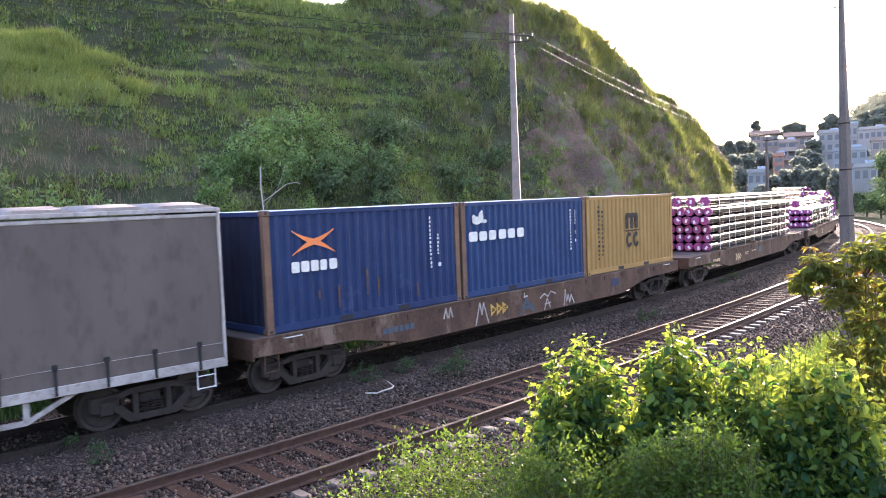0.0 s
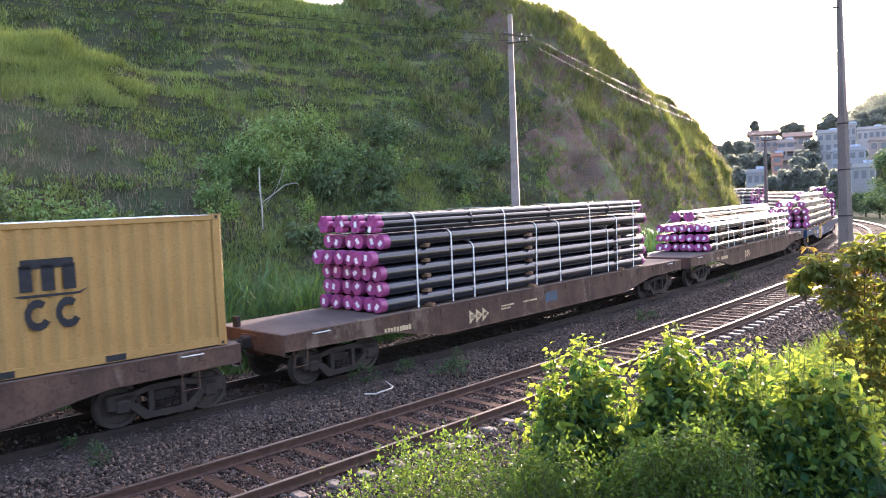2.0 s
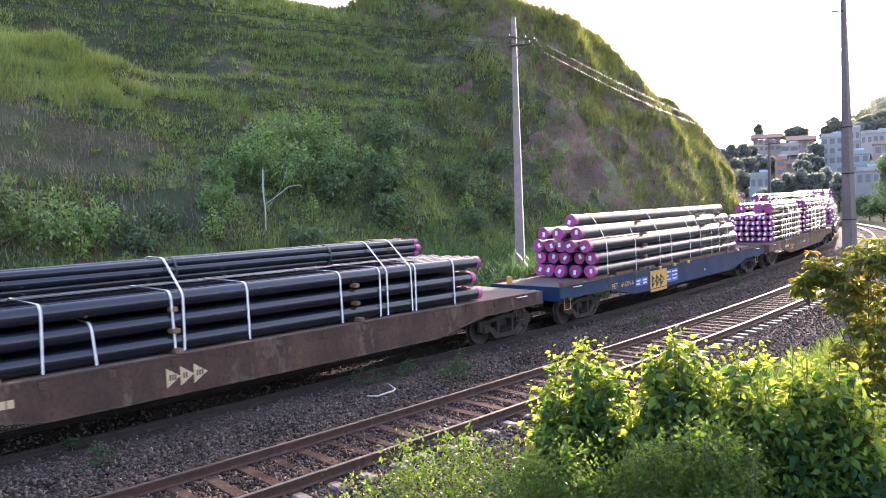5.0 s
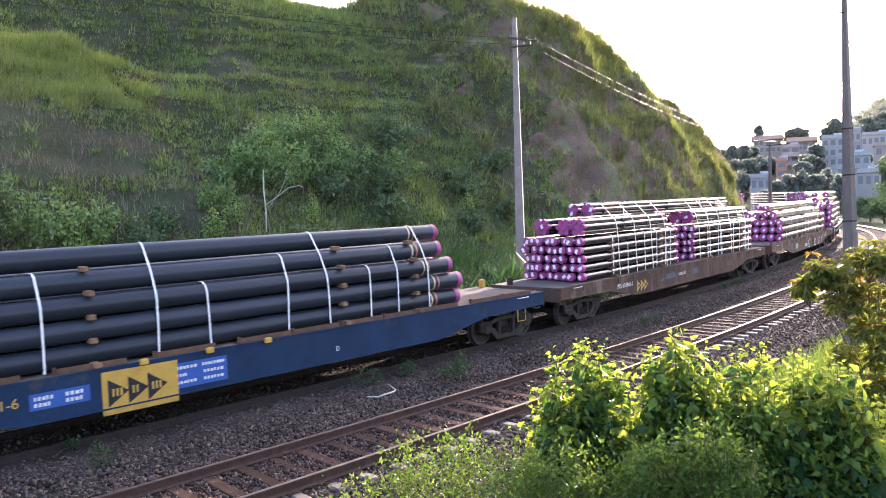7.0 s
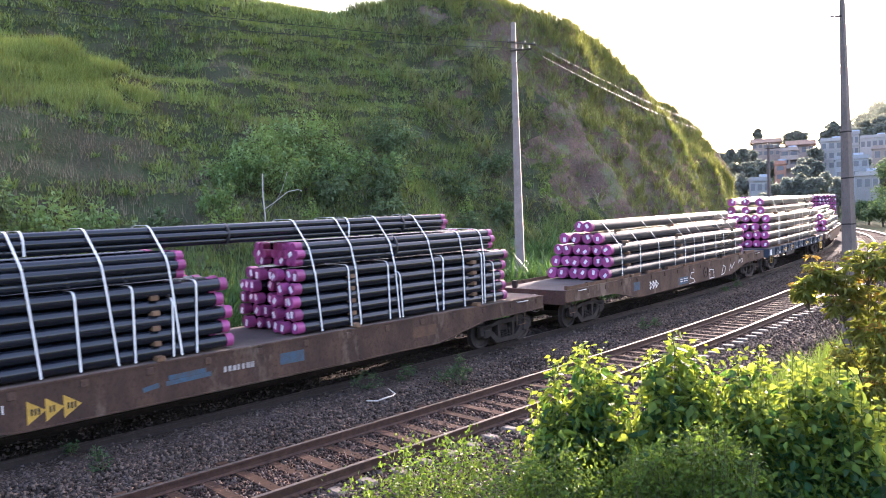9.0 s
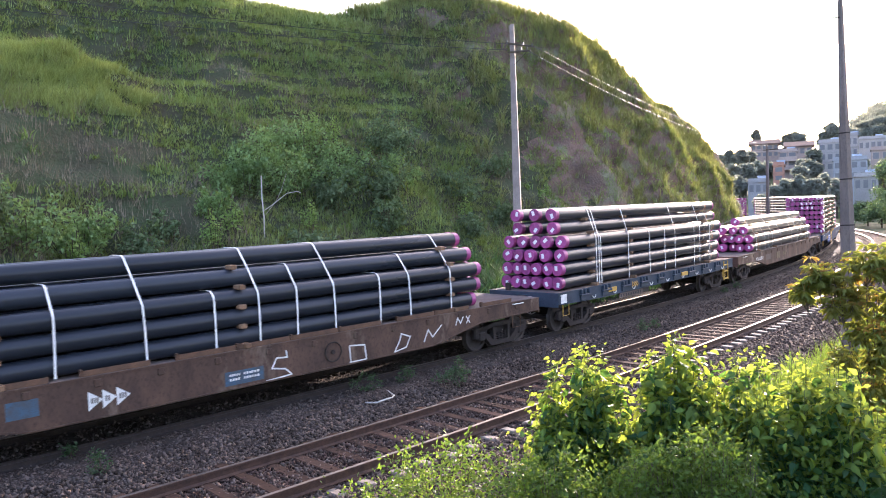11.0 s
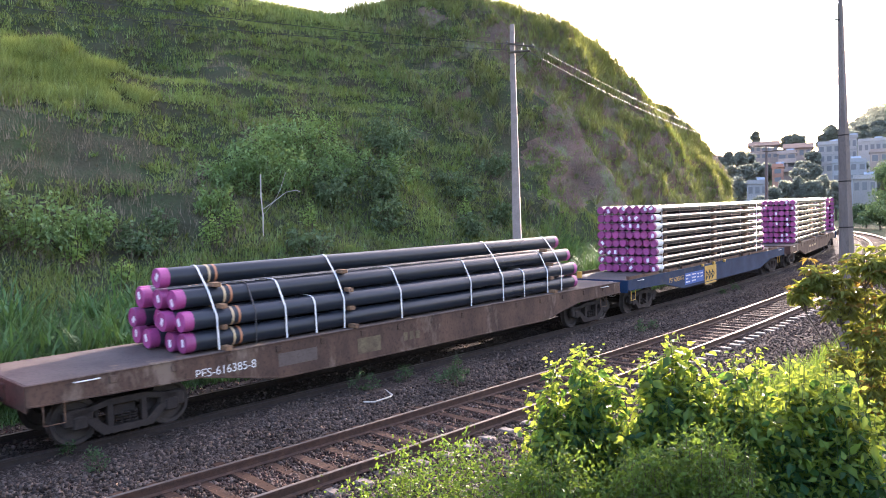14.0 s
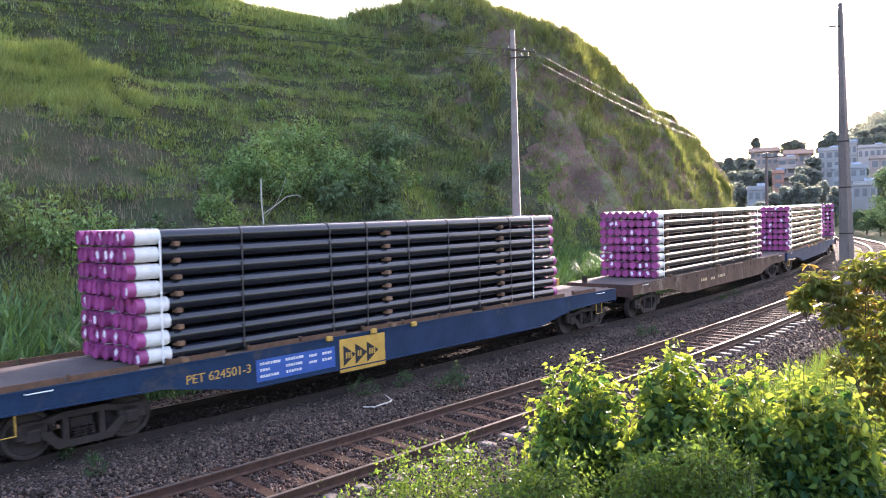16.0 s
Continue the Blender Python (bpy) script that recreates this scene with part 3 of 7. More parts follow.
def build_hill():
    sh = Shape()
    cols = [(-60 + 135 * i / 269) for i in range(270)]
    us = [i / 84 for i in range(85)] + [1 + (j + 1) / 14 for j in range(14)]
    for a in cols:
        sh.v += [tuple(hill_point(a, u)) for u in us]
    m = len(us)
    sh.f = [(i * m + j, i * m + m + j, i * m + m + j + 1, i * m + j + 1) for i in range(len(cols) - 1) for j in range(m - 1)]
    sh.m = [1 if cols[i] + 6 * fbm(i * 0.1, j * 0.1, 1.0, 3) > 27 and us[j] < 0.82 + 0.2 * fbm(i * 0.2, 3.0, 1.0, 2) else 0 for i in range(len(cols) - 1) for j in range(m - 1)]
    tagged(part("hill", sh, [M_HILL, M_CUT], smooth=True), "steep grassy hill with a bare reddish cut face above the railway", "hill", kind="structure")


M_CUT = material("cut_face_earth", (0.19, 0.115, 0.088), (0.12, 0.085, 0.068), 0.95, scale=0.9, fine=9, bump=1.0, third=(0.17, 0.165, 0.10), spot=0.35, relief=0.15)
M_HILL = material("hill_soil", (0.044, 0.064, 0.025), (0.065, 0.055, 0.034), 0.95, scale=0.5, fine=7, bump=1.0, third=(0.14, 0.10, 0.08), spot=0.03, relief=0.12)
build_hill()

# ---- the train ----
DECK = 0.87
moving = []          # (thing, arc of the wagon's front end at 0 s, bogie places, offset in the wagon)
wheels = []


def add_moving(ob, x0, length, offset):
    moving.append((ob, x0, (1.4, length - 1.4), offset))


def wheelset_mesh():
    sh = Shape()
    for s in (-1, 1):
        c = s * 0.80
        rings = [(c - 0.07, 0.08), (c - 0.07, 0.14), (c - 0.02, 0.15), (c - 0.02, 0.33), (c - 0.065, 0.35), (c - 0.065, 0.415), (c + 0.04, 0.42), (c + 0.065, 0.445), (c + 0.07, 0.36), (c + 0.03, 0.33), (c + 0.03, 0.15), (c + 0.07, 0.13), (c + 0.07, 0.08)]
        if s > 0:
            rings = [(2 * c - x, r) for x, r in reversed(rings)]
        k = Shape().lathe(rings, 24)
        # turned so that the axle lies along y
        sh.add([(v[1], v[0], v[2]) for v in k.v], k.f)
        sh.tube((0, s * 0.87, 0), (0, s * 1.08, 0), 0.10, 12)
        for j in range(3):
            ang = 2 * math.pi * j / 3
            sh.tube((0.055 * math.cos(ang), s * 1.07, 0.055 * math.sin(ang)), (0.055 * math.cos(ang), s * 1.10, 0.055 * math.sin(ang)), 0.014, 6)
    sh.tube((0, -0.8, 0), (0, 0.8, 0), 0.075, 12)
    return sh.mesh("wheelset", M_WHEEL, True, 35)


def sideframe_mesh():
    sh = Shape()
    out = [(-1.12, 0.52), (-1.05, 0.62), (-0.70, 0.64), (-0.35, 0.74), (0.35, 0.74), (0.70, 0.64), (1.05, 0.62), (1.12, 0.52), (1.08, 0.36), (0.78, 0.34), (0.52, 0.20), (0.36, 0.14), (-0.36, 0.14), (-0.52, 0.20), (-0.78, 0.34), (-1.08, 0.36)]
    for lo, hi in (((-1.12, 0.36), (-0.60, 0.66)), ((0.60, 0.36), (1.12, 0.66))):
        sh.box(lo[0], hi[0], -0.07, 0.07, lo[1], hi[1], c=0.03)
    sh.prism([(-0.95, 0.60), (-0.35, 0.74), (0.35, 0.74), (0.95, 0.60), (0.95, 0.52), (0.35, 0.63), (-0.35, 0.63), (-0.95, 0.52)][::-1], -0.07, 0.07)
    sh.prism([(-0.80, 0.46), (-0.60, 0.46), (-0.34, 0.24), (0.34, 0.24), (0.60, 0.46), (0.80, 0.46), (0.46, 0.12), (-0.46, 0.12)][::-1], -0.08, 0.08)
    sh.box(-0.36, -0.26, -0.06, 0.06, 0.2, 0.68)
    sh.box(0.26, 0.36, -0.06, 0.06, 0.2, 0.68)
    for s in (-1, 1):
        sh.box(s * 0.84 - 0.13, s * 0.84 + 0.13, -0.10, 0.10, 0.30, 0.54, c=0.03)
    return sh.mesh("sideframe", M_BOGIE)


def spring_mesh():
    sh = Shape()
    for k in (-0.14, 0.0, 0.14):
        pts = [Vector((k + 0.055 * math.cos(i * 1.05), 0.055 * math.sin(i * 1.05), 0.25 + 0.2 * i / 24)) for i in range(25)]
        sh.path(pts, 0.013, 5)
    return sh.mesh("spring_nest", M_BOGIE)


def coupler_mesh():
    sh = Shape()
    sh.box(-0.75, 0.2, -0.09, 0.09, 0.52, 0.70, c=0.02)
    sh.box(-0.95, -0.68, -0.16, 0.14, 0.47, 0.76, c=0.04)
    sh.tube((-0.4, 0.25, 0.62), (-0.85, 0.18, 0.30), 0.025, 8)
    return sh.mesh("coupler", M_BOGIE)


WHEELSET, SIDEFRAME, SPRING, COUPLER = wheelset_mesh(), sideframe_mesh(), spring_mesh(), coupler_mesh()


def bogies(wagon, length, x0, nose=0.0):
    for k, bx in enumerate((1.4 - 0.35 * nose, length - 1.4)):
        bo = part("bogie", Shape().box(-0.22, 0.22, -0.92, 0.92, 0.36, 0.60, c=0.03).box(-0.3, 0.3, -0.3, 0.3, 0.58, 0.95), M_BOGIE, wagon, at=Matrix.Translation((bx, 0, RAIL_Z)))
        for s in (-1, 1):
            part("sideframe", SIDEFRAME, None, bo, at=Matrix.Translation((0, s * 1.0, 0)))
            part("spring_nest", SPRING, None, bo, at=Matrix.Translation((0, s * 1.01, 0)))
            ws = part("wheelset", WHEELSET, None, bo, at=Matrix.Translation((s * 0.86, 0, 0.42)))
            wheels.append((ws, s * 0.86))
        if k == 0:
            part("coupler", COUPLER, None, wagon, at=Matrix.Translation((-nose * 0.7, 0, 0)))
        else:
            part("coupler", COUPLER, None, wagon, at=pose(length, 0, 0, 0, 0, 180))


def lettering(text, size, parent, x, z, y, mat, name="lettering"):
    cu = bpy.data.curves.new(name, "FONT")
    cu.body, cu.size, cu.extrude, cu.align_x = text, size, 0.002, "LEFT"
    tmp = bpy.data.objects.new(name, cu)
    scene.collection.objects.link(tmp)
    me = bpy.data.meshes.new_from_object(tmp.evaluated_get(bpy.context.evaluated_depsgraph_get()))
    bpy.data.objects.remove(tmp)
    me.materials.clear()
    me.materials.append(mat)
    return part(name, me, None, parent, at=pose(x, y, z, 90, 0, 0))


def bars(x, z, w, h, n, y, slot, sh, up=False, rng=None):
    """A row of n plain bars standing for writing, on the plane y."""
    rng = rng or random.Random(3)
    for i in range(n):
        k = rng.uniform(0.55, 0.85)
        if up:
            sh.box(x + w * rng.uniform(0, 0.25), x + w * rng.uniform(0.6, 1.0), y - 0.004, y, z - (i + k * 0.85) * h / n, z - i * h / n, slot)
        else:
            sh.box(x + i * w / n, x + (i + k) * w / n, y - 0.004, y, z, z + h * rng.uniform(0.85, 1.0), slot)


def arrows(x, z, h, y, parent, field=None, mark=M_YELLOW, dark=M_DARKPAINT):
    """The operator's sign: a run of three arrow heads with dark strokes on them, on a field or bare."""
    sh = Shape()
    w = h * 0.72
    if field is not None:
        part("sign_plate", Shape().box(x - 0.10, x + 3 * w + 0.22, y - 0.012, y, z - 0.14, z + h + 0.14, c=0.003), M_YELLOW, parent, "yellow sign plate")
        y, mark, dark = y - 0.012, M_DARKPAINT, M_YELLOW
    for i in range(3):
        sh.prism([(x + i * w, z), (x + i * w, z + h), (x + i * w + w * 1.02, z + h / 2)], y - 0.004, y)
        m = x + i * w + w * 0.2
        for j, b in enumerate(((0, 0.35), (0.22, 0.5), (0.44, 0.35))[: 3 if i != 1 else 2]):
            sh.box(m + b[0] * w * 0.9, m + (b[0] + 0.12) * w * 0.9, y - 0.008, y - 0.004, z + h * 0.36, z + h * 0.64, 1)
    part("arrow_sign", sh, [mark, dark], parent, "three arrow heads sign")


def flat_wagon(x0, x1, scheme, label, seed=0, curbs=False, nose=0.55):
    """A bogie flat wagon: deck, deep-bellied side sills, end sills, bogies, couplers, steps."""
    L = x1 - x0
    rng = random.Random(seed)
    W = 1.30
    paint = {"brown": M_BROWN, "blue": M_BLUE, "slate": M_SLATE}[scheme]
    wg = thing("flat_wagon", label, "rail wagon", "wagons of the freight train")
    part("deck", Shape().box(0.02 - nose, L - 0.02, -W + 0.03, W - 0.03, DECK - 0.07, DECK, c=0.01), M_DECK, wg, "worn brown steel deck")
    deep = 0.10 if scheme != "slate" else 0.46
    a, b = 2.55, 4.35
    for s in (-1, 1):
        out = [(-nose, DECK - 0.004), (L, DECK - 0.004), (L, 0.50), (L - a, 0.44), (L - b, deep), (b, deep), (a, 0.44), (-nose, 0.50)]
        y = s * W
        part("side_sill", Shape().prism(out[::-1], y - 0.012, y + 0.012), paint, wg)
        # flanges along the lower and upper edge
        low = [(-nose, 0.50), (a, 0.44), (b, deep), (L - b, deep), (L - a, 0.44), (L, 0.50)]
        rim = [(p[0], p[1] + 0.028) for p in low]
        part("lower_flange", Shape().prism(low + rim[::-1], min(y - s * 0.10, y + s * 0.035), max(y - s * 0.10, y + s * 0.035)), paint, wg)
        part("upper_flange", Shape().box(-nose, L, min(y, y + s * 0.03), max(y, y + s * 0.03), DECK - 0.035, DECK - 0.006), paint, wg)
    part("centre_sill", Shape().box(0.1 - nose, L - 0.1, -0.30, 0.30, 0.30 if scheme != "slate" else 0.5, DECK - 0.07), paint, wg)
    for e, xx in enumerate((-nose, L)):
        part("end_sill", Shape().box(xx - 0.02, xx + 0.02, -W, W, 0.42, DECK - 0.008, c=0.005).box(xx - 0.05, xx + 0.05, -0.3, 0.3, 0.45, 0.78, c=0.01), paint, wg)
    stirrup = M_YELLOW if scheme != "brown" else M_RUST
    for xx in (0.25 - nose, L - 1.2):
        for s in (-1, 1):
            pts = [Vector((xx, s * 1.30, 0.50)), Vector((xx, s * 1.30, 0.14)), Vector((xx + 0.34, s * 1.30, 0.14)), Vector((xx + 0.34, s * 1.30, 0.50))]
            part("step", Shape().path(pts, 0.014, 6), stirrup, wg)
    part("brake_wheel", Shape().path([Vector((L + 0.05, -0.95 + 0.26 * math.cos(i * math.pi / 9), 0.60 + 0.26 * math.sin(i * math.pi / 9))) for i in range(19)], 0.014, 6)
         .tube((L + 0.05, -1.21, 0.6), (L + 0.05, -0.69, 0.6), 0.012, 6).tube((L + 0.05, -0.95, 0.34), (L + 0.05, -0.95, 0.86), 0.012, 6).tube((L, -0.95, 0.6), (L + 0.06, -0.95, 0.6), 0.03, 8), M_GRIMY_WHITE, wg, "pale worn hand brake wheel")
    post = Shape().box(0.04 - nose, 0.16 - nose, 0.55, 0.71, DECK, DECK + 0.24, c=0.01)
    part("end_post", post, M_YELLOW if scheme == "blue" else M_BOGIE, wg)
    if scheme == "blue":
        part("end_post", Shape().box(L - 0.18, L - 0.04, 0.95, 1.13, DECK, DECK + 0.24, c=0.01), M_YELLOW, wg)
    if scheme != "slate":
        for s in (-1, 1):
            for xx in (0.75 - nose, L - 1.2):
                part("grab_rail", Shape().path([Vector((xx, s * 1.31, 0.80)), Vector((xx, s * 1.37, 0.80)), Vector((xx + 0.42, s * 1.37, 0.80)), Vector((xx + 0.42, s * 1.31, 0.80))], 0.012, 6), M_WHITEPAINT, wg)
    if scheme == "blue" or curbs:
        for s in (-1, 1):
            xx = 0.15 - nose
            while xx < L - 1.4:
                w = 1.25
                sh = Shape().prism([(s * 1.18, DECK), (s * 1.27, DECK), (s * 1.27, DECK + 0.10), (s * 1.25, DECK + 0.10), (s * 1.25, DECK + 0.015), (s * 1.18, DECK + 0.015)], xx, xx + w, axis="x")
                sh.box(xx + 0.02, xx + 0.06, s * 1.22 - 0.05, s * 1.22 + 0.05, DECK, DECK + 0.12)
                part("edge_curb", sh, M_RUST, wg, "rusty steel curb")
                xx += w + (0.5 if rng.random() < 0.4 else 0.03)
        for xx in (7.6, 8.9, 6.3) if scheme == "blue" else ():
            part("stake_pocket", Shape().box(xx, xx + 0.16, -1.39, -1.30, 0.80, DECK + 0.04, c=0.015), M_YELLOW, wg)
    if scheme == "brown":
        for i in range(int(L / 1.15)):
            for s in (-1, 1):
                xx = 0.8 + i * 1.15
                part("stake_pocket", Shape().box(xx, xx + 0.13, min(s * 1.30, s * 1.335), max(s * 1.30, s * 1.335), 0.66, 0.80, c=0.01), paint, wg)
    if scheme == "slate":
        for i in range(9):
            xx = 1.1 + i * 1.38
            sh = Shape().box(xx, xx + 0.62, -1.41, -1.30, 0.64, 0.70, c=0.015).box(xx + 0.05, xx + 0.57, -1.36, -1.30, 0.50, 0.64, c=0.01)
            for q in (0.04, 0.24, 0.50):
                sh.box(xx + q, xx + q + 0.09, -1.40, -1.30, 0.70, 0.85, c=0.012)
            part("twist_lock", sh, M_SLATE, wg)
            part("rope_hook", Shape().path([Vector((xx + 0.85 + 0.11 * math.cos(k * math.pi / 6), -1.36, 0.60 + 0.09 * math.sin(-k * math.pi / 6))) for k in range(7)], 0.016, 6), M_COLLAR, wg)
        part("tank_guard", Shape().box(4.1, 6.2, -1.2, -1.12, 0.28, 0.46, c=0.01), M_WHEEL, wg)
    bogies(wg, L, x0, nose)
    add_moving(wg, x0, L, Matrix())
    return wg, L


# ---- pipe loads ----
pipe_meshes = {}


def pipe_mesh(r, length, collar, bands=()):
    key = (round(r, 3), round(length, 2), collar, bands)
    if key not in pipe_meshes:
        sh = Shape().lathe([(0.06, r - 0.004), (0.06, r), (length - 0.06, r), (length - 0.06, r - 0.004)], 16, 0)
        if collar:
            k = Shape().lathe([(0.17, r), (0.17, r + 0.004), (0.62, r + 0.004), (0.62, r)], 16)
            sh.add(k.v, k.f, 1)
        for q in bands:
            q = q if q > 0 else length + q
            k = Shape().lathe([(q, r), (q, r + 0.004), (q + 0.05, r + 0.004), (q + 0.05, r)], 16)
            sh.add(k.v, k.f, 3 if abs(q - bands[-1]) < 0.01 or abs(q - length - bands[-1]) < 0.01 else 2)
        pipe_meshes[key] = sh.mesh("pipe", [M_PIPE_LARGE if r > 0.183 else M_PIPE, M_COLLAR, M_BAND, M_BAND_RED], True, 40)
    return pipe_meshes[key]


def cap_mesh(r, hollow):
    key = ("cap", round(r, 3), hollow)
    if key not in pipe_meshes:
        q = r + 0.006
        if hollow:
            sh = Shape().lathe([(0.16, q - 0.004), (0.16, q), (0.0, q), (0.0, q - 0.018), (0.03, q - 0.022), (0.035, 0.001)], 16)
        else:
            sh = Shape().lathe([(0.20, q - 0.004), (0.20, q), (0.012, q), (0.0, q - 0.012), (0.0, q * 0.80), (0.012, q * 0.78), (0.012, 0.001)], 16)
        pipe_meshes[key] = sh.mesh("cap", M_CAP, True, 40)
    return pipe_meshes[key]


def rear_cap_mesh(r):
    key = ("rear", round(r, 3))
    if key not in pipe_meshes:
        q = r + 0.006
        pipe_meshes[key] = Shape().lathe([(-0.16, q - 0.004), (-0.16, q), (-0.01, q), (0.0, q - 0.012), (0.0, 0.001)], 16).mesh("cap", M_CAP, True, 40)
    return pipe_meshes[key]


TICKET = Shape().box(-0.004, 0.0, -0.05, 0.05, -0.075, 0.075).mesh("ticket", M_PAPER)


class Stack:
    """A strapped stack of pipes: a thing that rests on a wagon's deck."""
    def __init__(self, wagon_x0, wagon_len, x, label, seed, base=DECK):
        self.rng = random.Random(seed)
        self.ob = thing("pipe_stack", label, "pipe stack", "pipe stacks on the train")
        self.x, self.base = x - wagon_x0, base
        self.profile = []
        add_moving(self.ob, wagon_x0, wagon_len, Matrix.Translation((self.x, 0, base)))

    def pipe(self, y, z, r, x0, x1, tickets=1.0, collar=False, hollow=False, bands=()):
        p = part("pipe", pipe_mesh(r, x1 - x0, collar, bands), None, self.ob, at=Matrix.Translation((x0, y, z)))
        roll = self.rng.uniform(0, 360)
        part("cap", cap_mesh(r, hollow), None, p, at=pose(0, 0, 0, roll, 0, 0))
        part("cap", rear_cap_mesh(r), None, p, at=pose(x1 - x0, 0, 0))
        # paper tickets; in hollow ends they stand for daylight through the pipe
        if self.rng.random() < tickets:
            part("ticket", TICKET, None, p, at=pose(0.005 if not hollow else 0.03, self.rng.uniform(-0.35, 0.35) * r, self.rng.uniform(-0.3, 0.35) * r, self.rng.uniform(-40, 60), 0, 0))
        return p

    def row(self, n, z, r, length, half, jitter=0.12, x=0.0, shift=0.0, set_back=0.0, **kw):
        """n pipes side by side across half-widths of the deck."""
        for i in range(n):
            y = shift + (-half + r + (2 * half - 2 * r) * i / max(1, n - 1) if n > 1 else 0.0)
            xa = x + self.rng.uniform(-jitter, jitter) + (set_back if i < n / 2 else 0.0)
            self.pipe(y, z, r, xa, xa + length, **kw)
        self.profile.append((z, r, shift - half if n > 1 else shift - r, shift + half if n > 1 else shift + r))

    def rosette(self, y, z, r, x0, x1):
        """Seven thin pipes in one round bundle."""
        for k in range(7):
            a = k * math.pi / 3
            rr = 0 if k == 6 else 2.02 * r
            self.pipe(y + rr * math.cos(a), z + rr * math.sin(a), r, x0, x1, tickets=0.15)

    def rosettes(self, ys, z, r, x0, x1, pairs=()):
        """A layer of such bundles, held together by dark steel bands."""
        for y in ys:
            self.rosette(y, z, r, x0, x1)
            for x in pairs:
                part("steel_band", Shape().lathe([(x - 0.02, 3.0 * r), (x - 0.02, 3.08 * r), (x + 0.02, 3.08 * r), (x + 0.02, 3.0 * r)], 18), M_WIRE, self.ob, at=Matrix.Translation((0, y, z)))
        self.profile.append((z, 3.05 * r, min(ys) - 3.05 * r, max(ys) + 3.05 * r))

    def block(self, x, y, z, w=0.07, h=0.05, l=0.12):
        part("wooden_block", Shape().box(-w, w, -l, l, -h, h, c=0.012), M_WOOD, self.ob, at=pose(x, y, z, 0, 0, self.rng.uniform(-6, 6)))

    def batten(self, x, half, z, h=0.03):
        part("wooden_batten", Shape().box(-0.045, 0.045, -half, half, -h, h, c=0.006), M_WOOD, self.ob, at=pose(x, 0, z))

    def strap(self, x, pts, w=0.06, mat=None, lean=0.0):
        """A flat band over the load, along points (y, z); lean shifts it along the load towards the top."""
        sh = Shape()
        top = max(p[1] for p in pts)
        t = 0.006
        q = [Vector((x + lean * p[1] / top, p[0], p[1])) for p in pts]
        e = Vector((w / 2, 0, 0))
        for i, a in enumerate(q):
            d = (q[min(i + 1, len(q) - 1)] - q[max(i - 1, 0)]).normalized()
            nrm = Vector((0, -d.z, d.y)) * t
            sh.v += [tuple(a - e), tuple(a + e), tuple(a + e + nrm), tuple(a - e + nrm)]
        k = len(q) - 1
        sh.f = [(4 * i + j, 4 * i + (j + 1) % 4, 4 * i + 4 + (j + 1) % 4, 4 * i + 4 + j) for i in range(k) for j in range(4)] + [(3, 2, 1, 0), (4 * k, 4 * k + 1, 4 * k + 2, 4 * k + 3)]
        sh.m = [0] * len(sh.f)
        part("strap", sh, mat or M_STRAP, self.ob)

    def outline(self, upto, start=0, grow=0.012):
        """The taut line over the rows from number start to upto, from the near side round to the far side."""
        pts = []
        for z, r, a, b in self.profile[start:upto]:
            for c in (a + r, b - r):
                pts += [(c + (r + grow) * math.cos(k * math.pi / 8), z + (r + grow) * math.sin(k * math.pi / 8)) for k in range(-1, 10)]
        pts.sort()
        hull = []
        for p in pts:
            while len(hull) > 1 and (hull[-1][0] - hull[-2][0]) * (p[1] - hull[-2][1]) >= (hull[-1][1] - hull[-2][1]) * (p[0] - hull[-2][0]):
                hull.pop()
            hull.append(p)
        z, r = self.profile[start][:2]
        foot = 0.03 if start == 0 else z - r
        return [(hull[0][0], foot)] + hull + [(hull[-1][0], foot)]


def straps(st, xs, mat=None, w=0.037, lean=0.0):
    """xs: places along the load, each alone (over everything) or with the number of rows that it holds."""
    for x in xs:
        x, rows = x if isinstance(x, tuple) else (x, 99)
        st.strap(x, st.outline(rows), w, mat, lean + st.rng.uniform(-0.06, 0.06))


def blocks(st, xs):
    for x in xs:
        st.block(x, -1.22, 0.05)
        for (z, r, a, b), (z2, r2, a2, b2) in zip(st.profile[:-1], st.profile[1:]):
            st.block(x, min(a, a2) + 0.08, (z + z2) / 2 + 0.02, w=0.05 + 0.03 * st.rng.random(), h=0.048)


# wagons: front and rear of the deck along the train, paint, what they carry
w1, L1 = flat_wagon(-2.25, 16.65, "brown", "rust-brown flat wagon carrying three shipping containers, with graffiti", 1, nose=0.1)
w2, L2 = flat_wagon(18.10, 36.20, "brown", "rust-brown flat wagon carrying a tall stack of black pipes", 2)
w3, L3 = flat_wagon(37.75, 55.65, "brown", "weathered brown flat wagon carrying a low stack of black pipes", 3, nose=0.75)
w4, L4 = flat_wagon(57.00, 75.30, "blue", "blue flat wagon with a yellow arrow sign, carrying large black pipes", 4)
w5, L5 = flat_wagon(76.60, 95.00, "brown", "rust-brown flat wagon carrying two bundles of thin black pipes", 5)
w6, L6 = flat_wagon(96.60, 114.60, "brown", "weathered brown flat wagon carrying a pyramid of black pipes", 6, True)
w7, L7 = flat_wagon(115.65, 129.95, "slate", "short slate-blue flat wagon carrying a tall stack of large pipes", 7, nose=0.1)
w8, L8 = flat_wagon(131.10, 149.10, "brown", "rust-brown flat wagon carrying a low pyramid of large pipes", 8)
w9, L9 = flat_wagon(150.10, 168.55, "blue", "blue flat wagon with yellow arrow sign under a tight pipe stack", 9)
w10, L10 = flat_wagon(170.20, 188.30, "brown", "weathered brown flat wagon carrying a tight stack of white-collared pipes", 10)
w11, L11 = flat_wagon(189.20, 207.40, "blue", "blue flat wagon carrying a tight stack of white-collared pipes", 11)
